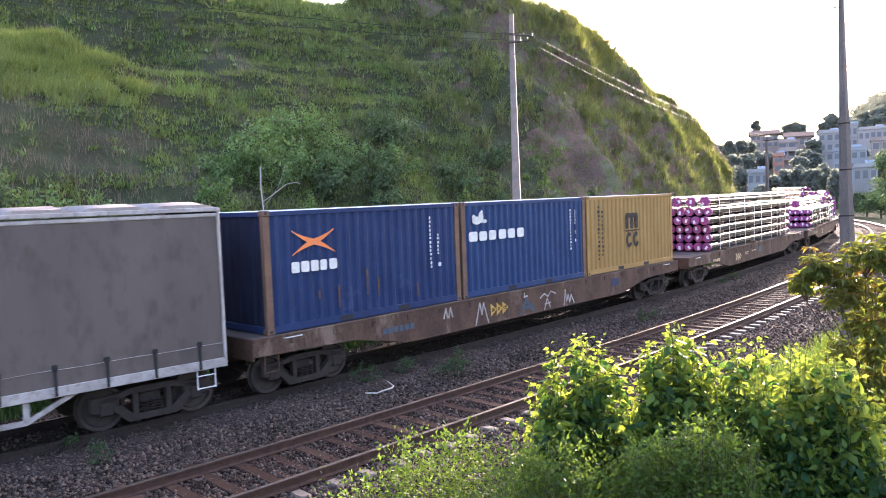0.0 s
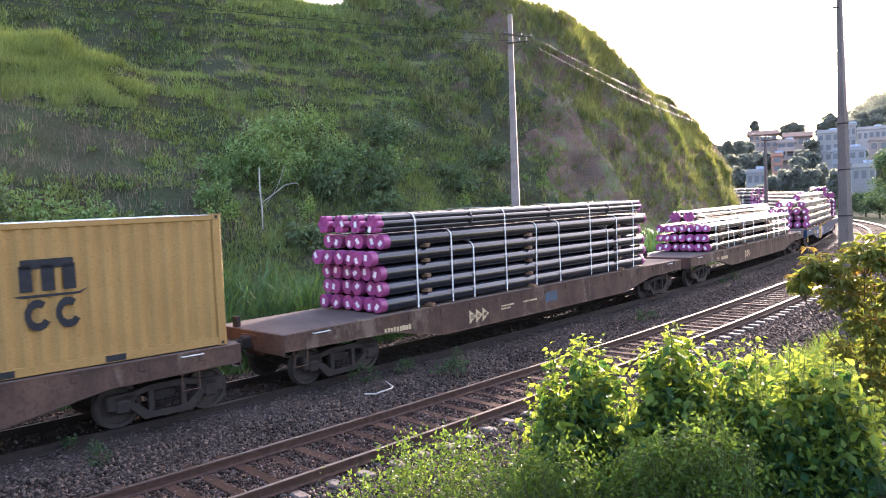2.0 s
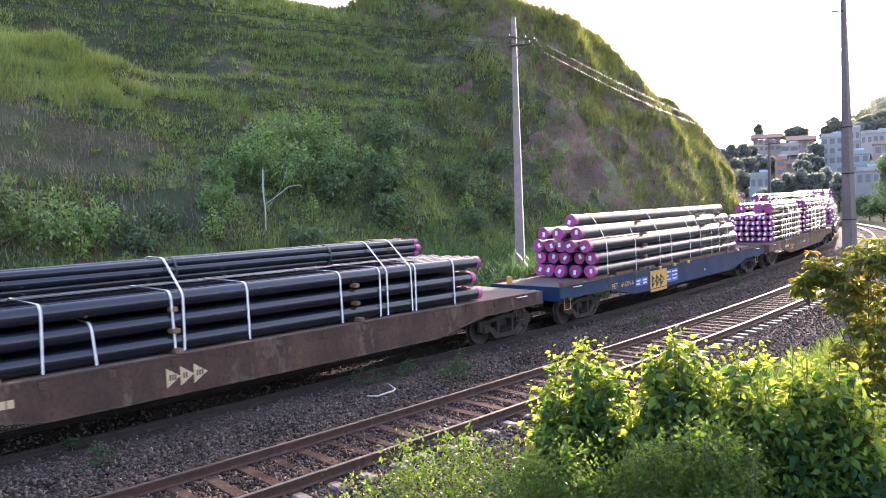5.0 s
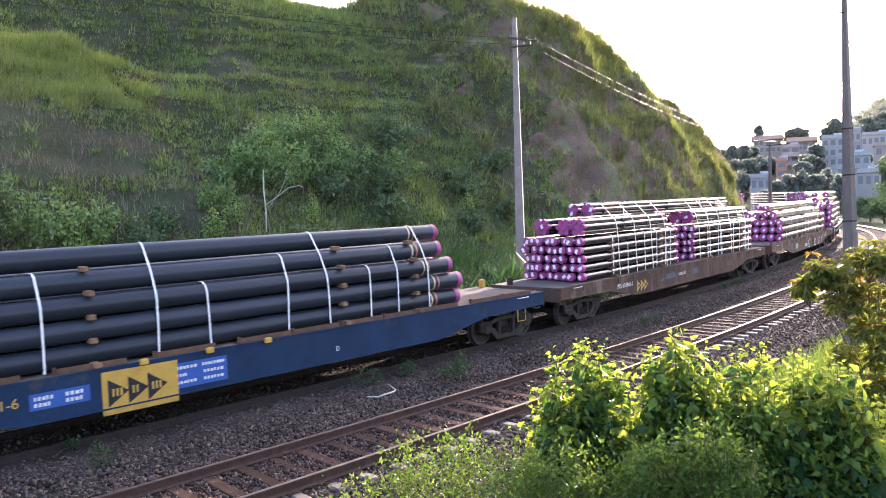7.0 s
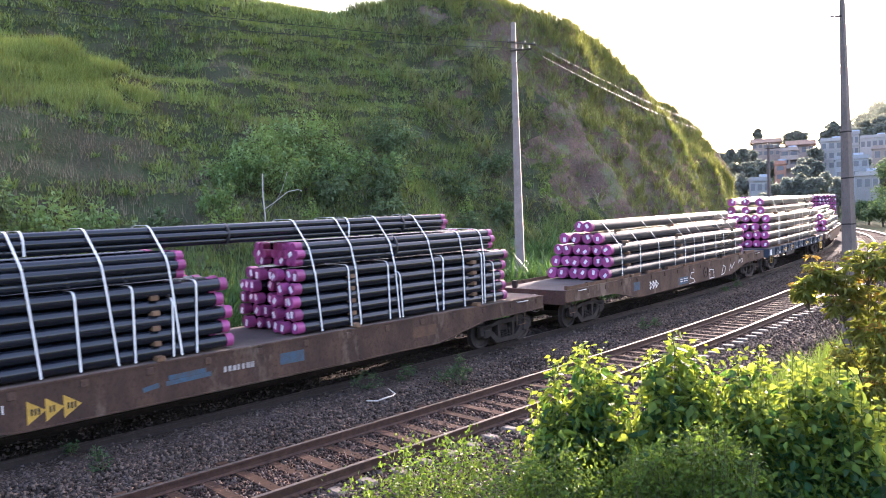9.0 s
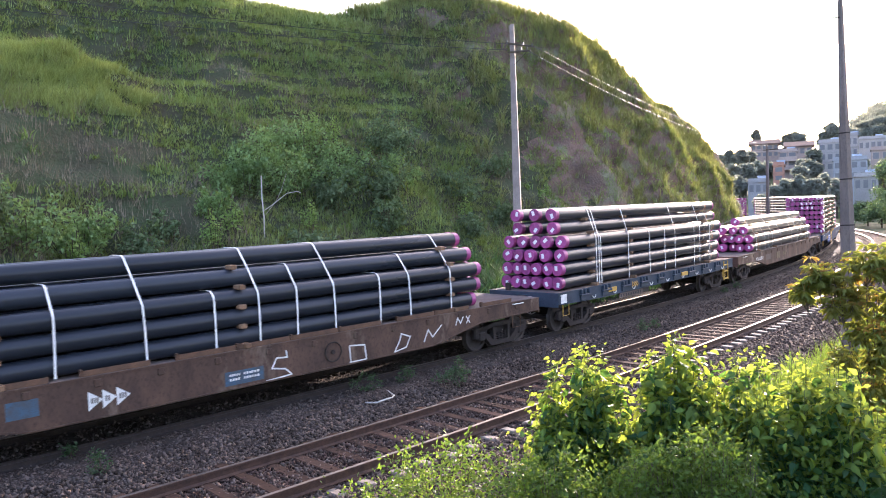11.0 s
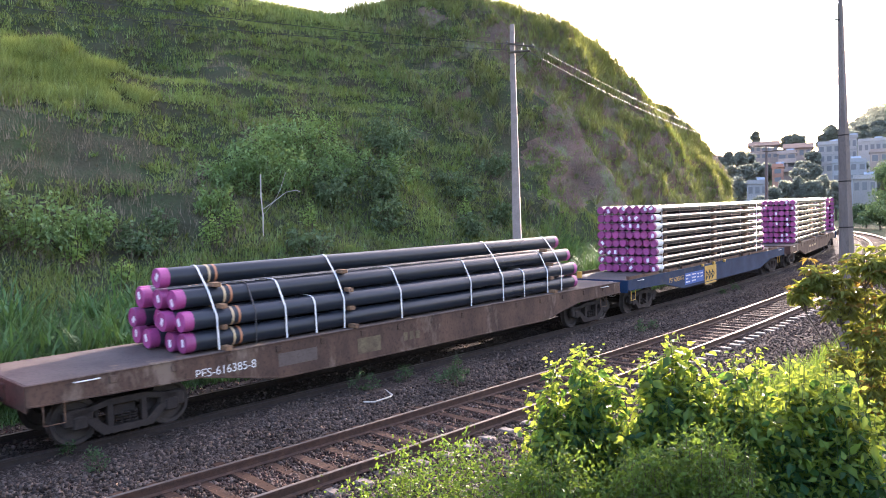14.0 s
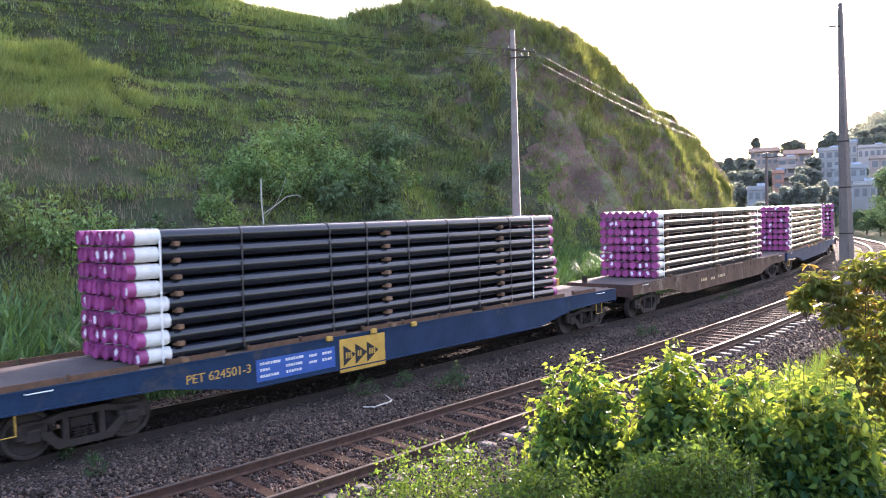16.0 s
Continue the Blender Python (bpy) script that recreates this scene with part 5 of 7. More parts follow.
for cx, cz, rx, rz in ((0.62, 2.08, 0.20, 0.11), (0.80, 2.16, 0.10, 0.16), (0.50, 2.15, 0.07, 0.10), (0.95, 2.05, 0.10, 0.05), (0.84, 2.30, 0.05, 0.05)):
    fg.prism([(cx + rx * math.cos(i * math.pi / 6), cz + rz * math.sin(i * math.pi / 6)) for i in range(12)][::-1], Y_C - 0.004, Y_C)
part("figure_mark", fg, M_WHITEPAINT, c2, "white blot-shaped mark")
column(c2, 5.13, 2.22, 0.91, 0.08, 13, M_WHITEPAINT)
column(c2, 5.40, 2.20, 1.72, 0.07, 5, M_WHITEPAINT)
column(c2, 5.40, 1.55, 1.38, 0.11, 1, M_YELLOW)
column(c2, 5.40, 1.28, 1.13, 0.11, 1, M_WHITEPAINT)
column(c3, 0.64, 2.27, 0.40, 0.13, 13, M_DARKPAINT)
column(c3, 0.88, 2.10, 0.53, 0.11, 11, M_DARKPAINT)
big = Shape()
for xx in (2.47, 2.81, 3.15):
    big.box(xx, xx + 0.20, Y_C - 0.004, Y_C, 1.42, 1.86)
big.box(2.50, 3.33, Y_C - 0.004, Y_C, 1.80, 1.96)
part("logo_block", big, M_DARKPAINT, c3, "dark arched logo shape")
part("logo_bar", Shape().prism([(2.35, 1.36), (2.5, 1.32), (3.4, 1.32), (3.55, 1.42), (3.38, 1.36), (2.5, 1.37)][::-1], Y_C - 0.004, Y_C), M_DARKPAINT, c3, "dark curved logo bar")
for cx in (2.72, 3.20):
    ring = Shape()
    for i in range(10):
        a, b = math.radians(50 + 28 * i), math.radians(50 + 28 * (i + 1))
        ring.prism([(cx + rr * 0.21 * math.cos(q), 1.02 + rr * 0.27 * math.sin(q)) for rr, q in ((1.0, a), (1.0, b), (0.5, b), (0.5, a))][::-1], Y_C - 0.004, Y_C)
    part("logo_ring", ring, M_DARKPAINT, c3, "dark open ring logo shape")


# ---- curtain-sided wagon at the head of the passing group ----
def curtain_wagon(x0, x1):
    L = x1 - x0
    wg = thing("curtain_wagon", "grey curtain-sided wagon with white lower rail and tarpaulin roof", "rail wagon", "wagons of the freight train")
    for s in (-1, 1):
        sh = Shape()
        n, m = 150, 10
        vs = []
        for i in range(n + 1):
            x = 0.05 + (L - 0.1) * i / n
            for j in range(m + 1):
                z = 0.92 + 2.50 * j / m
                bulge = 0.025 * math.sin(math.pi * j / m) + 0.008 * math.sin(x * 5.2 + j * 0.3) + 0.006 * math.sin(x * 11 + j)
                vs.append((x, s * (1.29 + bulge), z))
        sh.add(vs, [(i * (m + 1) + j, (i + 1) * (m + 1) + j, (i + 1) * (m + 1) + j + 1, i * (m + 1) + j + 1) for i in range(n) for j in range(m)])
        part("curtain", sh, M_CURTAIN, wg, "grey tarpaulin curtain", smooth=True)
        part("drop_side", Shape().box(0.03, L - 0.03, min(s * 1.27, s * 1.30), max(s * 1.27, s * 1.30), 0.62, 0.93, c=0.004), M_CURTAIN, wg, "grey lower side panel")
        part("side_rail", Shape().box(0.0, L, min(s * 1.22, s * 1.325), max(s * 1.22, s * 1.325), 0.46, 0.64, c=0.01), M_GRIMY_WHITE, wg, "chipped white lower side rail")
        part("top_rail", Shape().box(0.0, L, min(s * 1.24, s * 1.33), max(s * 1.24, s * 1.33), 3.50, 3.58, c=0.01).box(0.0, L, min(s * 1.26, s * 1.31), max(s * 1.26, s * 1.31), 3.40, 3.47, c=0.01), M_GRIMY_WHITE, wg, "white roof edge rail")
        for xx in (L - 0.06, 0.0):
            part("corner_post", Shape().box(xx, xx + 0.06, min(s * 1.25, s * 1.33), max(s * 1.25, s * 1.33), 0.5, 3.52, c=0.008), M_GRIMY_WHITE, wg)
        k = 0.55
        while k < L:
            xx = L - k
            sh = Shape().box(xx - 0.025, xx + 0.025, min(s * 1.335, s * 1.327), max(s * 1.335, s * 1.327), 0.48, 1.02).box(xx - 0.045, xx + 0.045, min(s * 1.345, s * 1.327), max(s * 1.345, s * 1.327), 0.92, 1.02, c=0.004)
            part("tie_strap", sh, M_DARKPAINT, wg, "dark buckle strap")
            k += 0.85
        rope = [Vector((0.1 + (L - 0.2) * i / 60, s * 1.33, 0.93 + 0.008 * math.sin(i * 1.3))) for i in range(61)]
        part("tie_rope", Shape().path(rope, 0.006, 5), M_GRIMY_WHITE, wg)
        for a_, b_ in (((L - 2.7, 0.46), (L - 3.55, 0.06)), ((L - 3.55, 0.06), (5.2, 0.06)), ((5.2, 0.06), (4.2, 0.46))):
            part("truss_bar", Shape().prism([(a_[0], a_[1]), (b_[0], b_[1]), (b_[0], b_[1] + 0.09), (a_[0], a_[1] + 0.09)][::-1], s * 1.2 - 0.03, s * 1.2 + 0.03), M_GRIMY_WHITE, wg, "white truss bar")
        for xx in (L - 3.6, 9.5, 5.3):
            part("truss_post", Shape().box(xx, xx + 0.10, min(s * 1.17, s * 1.23), max(s * 1.17, s * 1.23), 0.1, 0.47), M_GRIMY_WHITE, wg)
    part("end_wall", Shape().box(L - 0.05, L - 0.01, -1.25, 1.25, 0.5, 3.5, c=0.01), M_CURTAIN, wg)
    part("end_wall", Shape().box(0.01, 0.05, -1.25, 1.25, 0.5, 3.5, c=0.01), M_CURTAIN, wg)
    # humped roof panels
    n = int(L / 1.25)
    for i in range(n):
        sh = Shape()
        xa, xb = L * i / n + 0.04, L * (i + 1) / n - 0.04
        prof = [(0.0, 0.02), (0.05, 0.10), (0.12, 0.14), (0.78, 0.15), (0.95, 0.07), (1.0, 0.02)]
        vs = [(xa + (xb - xa) * u, y, 3.56 + q * (1 - 0.5 * (y / 1.3) ** 4)) for u, q in prof for y in (-1.27, -0.7, 0, 0.7, 1.27)]
        # with skirts down to the rails
        rows = [[(vs[a * 5][0], -1.28, 3.5)] + vs[a * 5:a * 5 + 5] + [(vs[a * 5][0], 1.28, 3.5)] for a in range(6)]
        sh.add([p for r in rows for p in r], [(a * 7 + b, a * 7 + 7 + b, a * 7 + 8 + b, a * 7 + b + 1) for a in range(5) for b in range(6)])
        part("roof_panel", sh, M_ROOF_SHEET, wg, "pale humped roof panel", smooth=True, angle=50)
    part("floor_frame", Shape().box(0.05, L - 0.05, -1.22, 1.22, 0.48, 0.72), M_BOGIE, wg)
    part("centre_sill", Shape().box(0.05, L - 0.05, -0.3, 0.3, 0.3, 0.5), M_BOGIE, wg)
    for xx in (L - 0.6,):
        lad = Shape().path([Vector((xx, -1.26, 0.5)), Vector((xx, -1.26, 0.08))], 0.014, 6).path([Vector((xx + 0.36, -1.26, 0.5)), Vector((xx + 0.36, -1.26, 0.08))], 0.014, 6)
        lad.path([Vector((xx, -1.26, 0.34)), Vector((xx + 0.36, -1.26, 0.34))], 0.014, 6)
        lad.path([Vector((xx, -1.26, 0.1)), Vector((xx + 0.36, -1.26, 0.1))], 0.014, 6)
        part("step_ladder", lad, M_COLLAR, wg)
    bogies(wg, L, x0)
    add_moving(wg, x0, L, Matrix())


curtain_wagon(-21.6, -2.83)


# ---- poles and wires ----
def concrete_pole(x, y, z0, z1, w0, w1, heading, lean, label, mat=None):
    P = thing("utility_pole", label, "utility pole", "utility poles", at=pose(x, y, z0, 0, lean, heading))
    H = z1 - z0
    sh = Shape()
    rings = []
    for k in range(9):
        u = k / 8
        w = w0 + (w1 - w0) * u
        d = w * 0.72
        z = H * u
        rings.append([(-w / 2, -d / 2, z), (w / 2, -d / 2, z), (w / 2, d / 2, z), (-w / 2, d / 2, z)])
    for r in rings:
        sh.v += r
    for k in range(8):
        b = k * 4
        sh.f += [(b + i, b + (i + 1) % 4, b + 4 + (i + 1) % 4, b + 4 + i) for i in range(4)]
    sh.f += [(3, 2, 1, 0), (32, 33, 34, 35)]
    sh.m = [0] * len(sh.f)
    part("shaft", sh, mat or M_CONCRETE, P)
    for side in (-1, 1):
        rib = Shape()
        for u0, u1 in ((0.02, 0.98),):
            wa, wb = w0 + (w1 - w0) * u0, w0 + (w1 - w0) * u1
            rib.add([(side * wa / 2, -0.36 * wa - 0.012, H * u0), (side * wa * 0.34, -0.36 * wa - 0.012, H * u0), (side * wb * 0.34, -0.36 * wb - 0.012, H * u1), (side * wb / 2, -0.36 * wb - 0.012, H * u1),
                     (side * wa / 2, -0.36 * wa, H * u0), (side * wa * 0.34, -0.36 * wa, H * u0), (side * wb * 0.34, -0.36 * wb, H * u1), (side * wb / 2, -0.36 * wb, H * u1)],
                    [(0, 1, 2, 3), (0, 4, 5, 1), (1, 5, 6, 2), (2, 6, 7, 3), (3, 7, 4, 0)])
        part("rib", rib, mat or M_CONCRETE, P)
    return P, H


def insulator(P, x, y, z):
    part("insulator", Shape().tube((x, y, z), (x, y, z + 0.05), 0.038, 10).tube((x, y, z + 0.05), (x, y, z + 0.08), 0.026, 10).tube((x, y, z + 0.08), (x, y, z + 0.12), 0.036, 10), M_CABLE, P)


# beside the hill's foot, with a cross arm towards the track
P1, H1 = concrete_pole(3.12, 31.0, -0.9, 10.92, 0.40, 0.17, -15, 0.0, "tall tapered concrete utility pole with a wooden cross arm")
part("cross_arm", Shape().box(-0.15, 0.75, -0.16, -0.10, 10.64, 10.71, c=0.01), M_BARK, P1, "dark wooden cross arm")
part("cross_arm", Shape().prism([(-0.25, 11.02), (0.92, 10.78), (0.92, 10.85), (-0.25, 11.09)], -0.16, -0.10), M_BARK, P1, "dark wooden cross arm")
part("arm_brace", Shape().tube((0.08, -0.13, 10.15), (0.6, -0.13, 10.64), 0.016, 6), M_BARK, P1)
for xx in (0.35, 0.62):
    insulator(P1, xx, -0.13, 10.71)
for xx in (-0.2, 0.45, 0.82):
    insulator(P1, xx, -0.13, 11.03 - 0.205 * (xx + 0.2))
# on the camera's side of the tracks
P2, H2 = concrete_pole(10.985, 20.23, -0.9, 8.90, 0.375, 0.098, -62, -1.5, "tall weathered concrete utility pole beside the near track", M_CONCRETE_DARK)
part("bracket", Shape().prism([(-0.34, 9.24), (0.0, 9.16), (0.0, 9.20), (-0.34, 9.27)], -0.05, 0.0), M_BOGIE, P2, "short steel bracket")
for z, hw, hd in ((6.08, 0.108, 0.090), (4.84, 0.125, 0.102), (3.60, 0.143, 0.114)):
    part("steel_collar", Shape().box(-hw, hw, -hd, hd - 0.008, z, z + 0.035), M_BOGIE, P2)
# far along the line
P3, H3 = concrete_pole(34.0, 78.5, -0.9, 8.9, 0.34, 0.20, -60, 0.0, "distant utility pole beside the railway curve", M_CONCRETE_DARK)
part("cross_arm", Shape().box(-0.4, 2.2, -0.1, 0.0, 9.2, 9.3), M_BARK, P3)


def wire(name, a, b, sag, r, label):
    pts = []
    for i in range(41):
        u = i / 40
        p = Vector(a).lerp(Vector(b), u)
        p.z -= sag * 4 * u * (1 - u)
        pts.append(p)
    tagged(part(name, Shape().path(pts, r, 5), M_CABLE if r > 0.011 else M_CABLE_DARK, smooth=True), label, "cable", "overhead cables")


h1 = P1.matrix_basis
h3 = P3.matrix_basis
prev, _ = on_train(-34, 4.6, 9.6)
for k, (xx, zz, sag, r) in enumerate(((0.62, 10.68, 1.0, 0.014), (0.82, 10.88, 0.8, 0.013))):
    a = h1 @ Vector((xx, -0.13, zz))
    wire("overhead_cable", a, h3 @ Vector((0.6 + k * 0.3, 0, 9.6)), sag, r, "sagging overhead cable between utility poles")
    wire("overhead_cable", a, prev + Vector((0.3 * k, 0, -0.2 + 0.5 * k)), 0.9, 0.010, "thin overhead cable along the hillside")


# ---- plants ----
def leaf_arrays(pos, axis, size, aspect, rng, droop=0.35, six=False, wild=0.55):
    """Folded pointed leaves at pos, growing along axis."""
    n = len(pos)
    ax = axis / (np.linalg.norm(axis, axis=1)[:, None] + 1e-9)
    ax[:, 2] -= droop * rng.random(n)
    ax /= np.linalg.norm(ax, axis=1)[:, None]
    ref = rng.normal(size=(n, 3)) * wild + np.array([0, 0, 1.0])
    side = np.cross(ax, ref)
    side /= np.linalg.norm(side, axis=1)[:, None] + 1e-9
    nrm = np.cross(side, ax)
    L = size[:, None]
    W = L * aspect
    b = pos
    t = pos + ax * L - nrm * L * 0.12
    if six:
        half = ((0.12, 0.30, 0.05), (0.34, 0.50, 0.09), (0.68, 0.25, 0.05))
        lf = [b + ax * L * t_ + side * W * w_ + nrm * L * h_ for t_, w_, h_ in half]
        rt = [b + ax * L * t_ - side * W * w_ + nrm * L * h_ for t_, w_, h_ in half]
        v = np.stack([b, *lf, t, *rt], 1).reshape(-1, 3)
        k = np.arange(n)[:, None] * 8
        f = np.concatenate([k + np.array([0, 4, 3, 2, 1]), k + np.array([0, 5, 6, 7, 4])], 1).reshape(-1, 5)
    else:
        l = b + ax * L * 0.45 + side * W * 0.5 + nrm * L * 0.07
        r = b + ax * L * 0.45 - side * W * 0.5 + nrm * L * 0.07
        v = np.stack([b, l, t, r], 1).reshape(-1, 3)
        k = np.arange(n)[:, None] * 4
        f = np.concatenate([k + np.array([0, 2, 1]), k + np.array([0, 3, 2])], 1).reshape(-1, 3)
    return v, f


def blade_arrays(pos, height, width, rng, lean=0.35, arch=0.3):
    """Grass blades: two bent segments each."""
    n = len(pos)
    ang = rng.random(n) * 2 * np.pi
    d = np.stack([np.cos(ang), np.sin(ang), np.zeros(n)], 1)
    s = np.stack([-np.sin(ang), np.cos(ang), np.zeros(n)], 1)
    h = height[:, None]
    w = width[:, None]
    ln = (rng.random(n) * lean)[:, None]
    up = np.array([0, 0, 1.0])
    mid = pos + up * h * 0.6 + d * h * ln
    tip = pos + up * h * (1.0 - arch * ln) + d * h * (ln * 2.2 + arch * ln)
    v = np.stack([pos - s * w, pos + s * w, mid - s * w * 0.8, mid + s * w * 0.8, tip], 1).reshape(-1, 3)
    k = np.arange(n)[:, None] * 5
    f = np.concatenate([k + np.array([0, 1, 3]), k + np.array([0, 3, 2]), k + np.array([2, 3, 4])], 1).reshape(-1, 3)
    return v, f


def arching_arrays(pos, length, width, rng, start=0.25, bend=1.5):
    """Long blades that rise and then hang over, four joints each."""
    n = len(pos)
    ang = rng.random(n) * 2 * np.pi
    d = np.stack([np.cos(ang), np.sin(ang), np.zeros(n)], 1)
    s = np.stack([-np.sin(ang), np.cos(ang), np.zeros(n)], 1)
    up = np.array([0, 0, 1.0])
    phi = start * rng.random(n)
    turn = bend * (0.35 + 0.65 * rng.random(n))
    p, rows = pos.copy(), []
    for k, w in enumerate((0.7, 1.0, 0.65)):
        rows += [p - s * (width * w)[:, None], p + s * (width * w)[:, None]]
        a = phi + turn * ((k + 0.5) / 3) ** 1.4
        p = p + (up * np.cos(a)[:, None] + d * np.sin(a)[:, None]) * (length / 3)[:, None]
    v = np.stack(rows + [p], 1).reshape(-1, 3)
    k = np.arange(n)[:, None] * 7
    f = np.concatenate([k + np.array(t) for t in ((0, 1, 3), (0, 3, 2), (2, 3, 5), (2, 5, 4), (4, 5, 6))], 1).reshape(-1, 3)
    return v, f


def spike_arrays(pos, height, width, rng, lean=0.35):
    """Plain leaning grass spikes for far slopes."""
    n = len(pos)
    ang = rng.random(n) * 2 * np.pi
    d = np.stack([np.cos(ang), np.sin(ang), np.zeros(n)], 1)
    s = np.stack([-np.sin(ang), np.cos(ang), np.zeros(n)], 1)
    tip = pos + np.array([0, 0, 1.0]) * height[:, None] + d * (height * rng.random(n) * lean * 1.8)[:, None]
    v = np.stack([pos - s * width[:, None], pos + s * width[:, None], tip], 1).reshape(-1, 3)
    return v, np.arange(n * 3).reshape(-1, 3)


def shrub(name, label, base, lobes, leaf, aspect, n, mat, seed, category="shrub", group="", six=False, droop=0.4, twig=0.012, single=0, outward=0.8):
    """Stems to each lobe, and leaves in clumps round the lobes. lobes: (x, y, z, radius), from the base."""
    rng = np.random.default_rng(seed)
    B = thing(name, label, category, group, at=Matrix.Translation(base))
    P, A = [], []
    stems = Shape()
    tot = sum(l[3] ** 2 for l in lobes)
    for (x, y, z, r) in lobes:
        c = np.array([x, y, z])
        mid = Vector((x * 0.35, y * 0.35, z * 0.5))
        stems.tube((x * 0.06, y * 0.06, -0.15), mid, twig * 1.6, 6, r2=twig * 1.2, caps=False)
        stems.tube(mid, Vector((x, y, z + r * 0.3)), twig * 1.2, 6, r2=twig * 0.5, caps=False)
        m = int(n * r * r / tot)
        twigs = max(4, m // 14)
        d = rng.normal(size=(twigs, 3))
        d[:, 2] = np.abs(d[:, 2]) * 0.9 - 0.25
        d /= np.linalg.norm(d, axis=1)[:, None]
        reach = r * (0.5 + 0.95 * rng.random(twigs) ** 1.3)
        ends = c + d * reach[:, None]
        for e in ends[: min(40, twigs)]:
            stems.tube(Vector(c), Vector(e), twig * 0.5, 4, r2=twig * 0.2, caps=False)
        pick = rng.integers(0, twigs, m)
        u = 0.45 + 0.55 * rng.random(m) ** 0.6
        pos = c + (ends[pick] - c) * u[:, None] + rng.normal(size=(m, 3)) * leaf * 0.55
        ax = d[pick] * outward + rng.normal(size=(m, 3)) * 0.7
        P.append(pos)
        A.append(ax)
    P, A = np.concatenate(P), np.concatenate(A)
    size = leaf * (0.6 + 0.7 * rng.random(len(P)))
    v, f = leaf_arrays(P, A, size, aspect, rng, droop, six)
    part("branchwork", stems, M_BARK, B)
    part("foliage", mesh_from("foliage", v, f, mat), None, B)["kind"] = "stuff"
    if single:
        lv, lf = leaf_arrays(np.zeros((1, 3)), np.array([[1.0, 0, 0]]), np.array([leaf * 1.15]), aspect, np.random.default_rng(2), 0.0, True)
        me = mesh_from("leaf", lv, lf, mat)
        top = np.argsort(-(P[:, 2] - 0.25 * P[:, 1]) + rng.normal(size=len(P)) * 0.15)[:single]
        for i in top:
            a = A[i] / np.linalg.norm(A[i])
            q = Vector((a[0], a[1], a[2] + 0.2)).to_track_quat("X", "Z")
            part("leaf", me, None, B, at=Matrix.Translation(P[i]) @ q.to_matrix().to_4x4() @ pose(0, 0, 0, rng.uniform(-50, 50)))
    return B


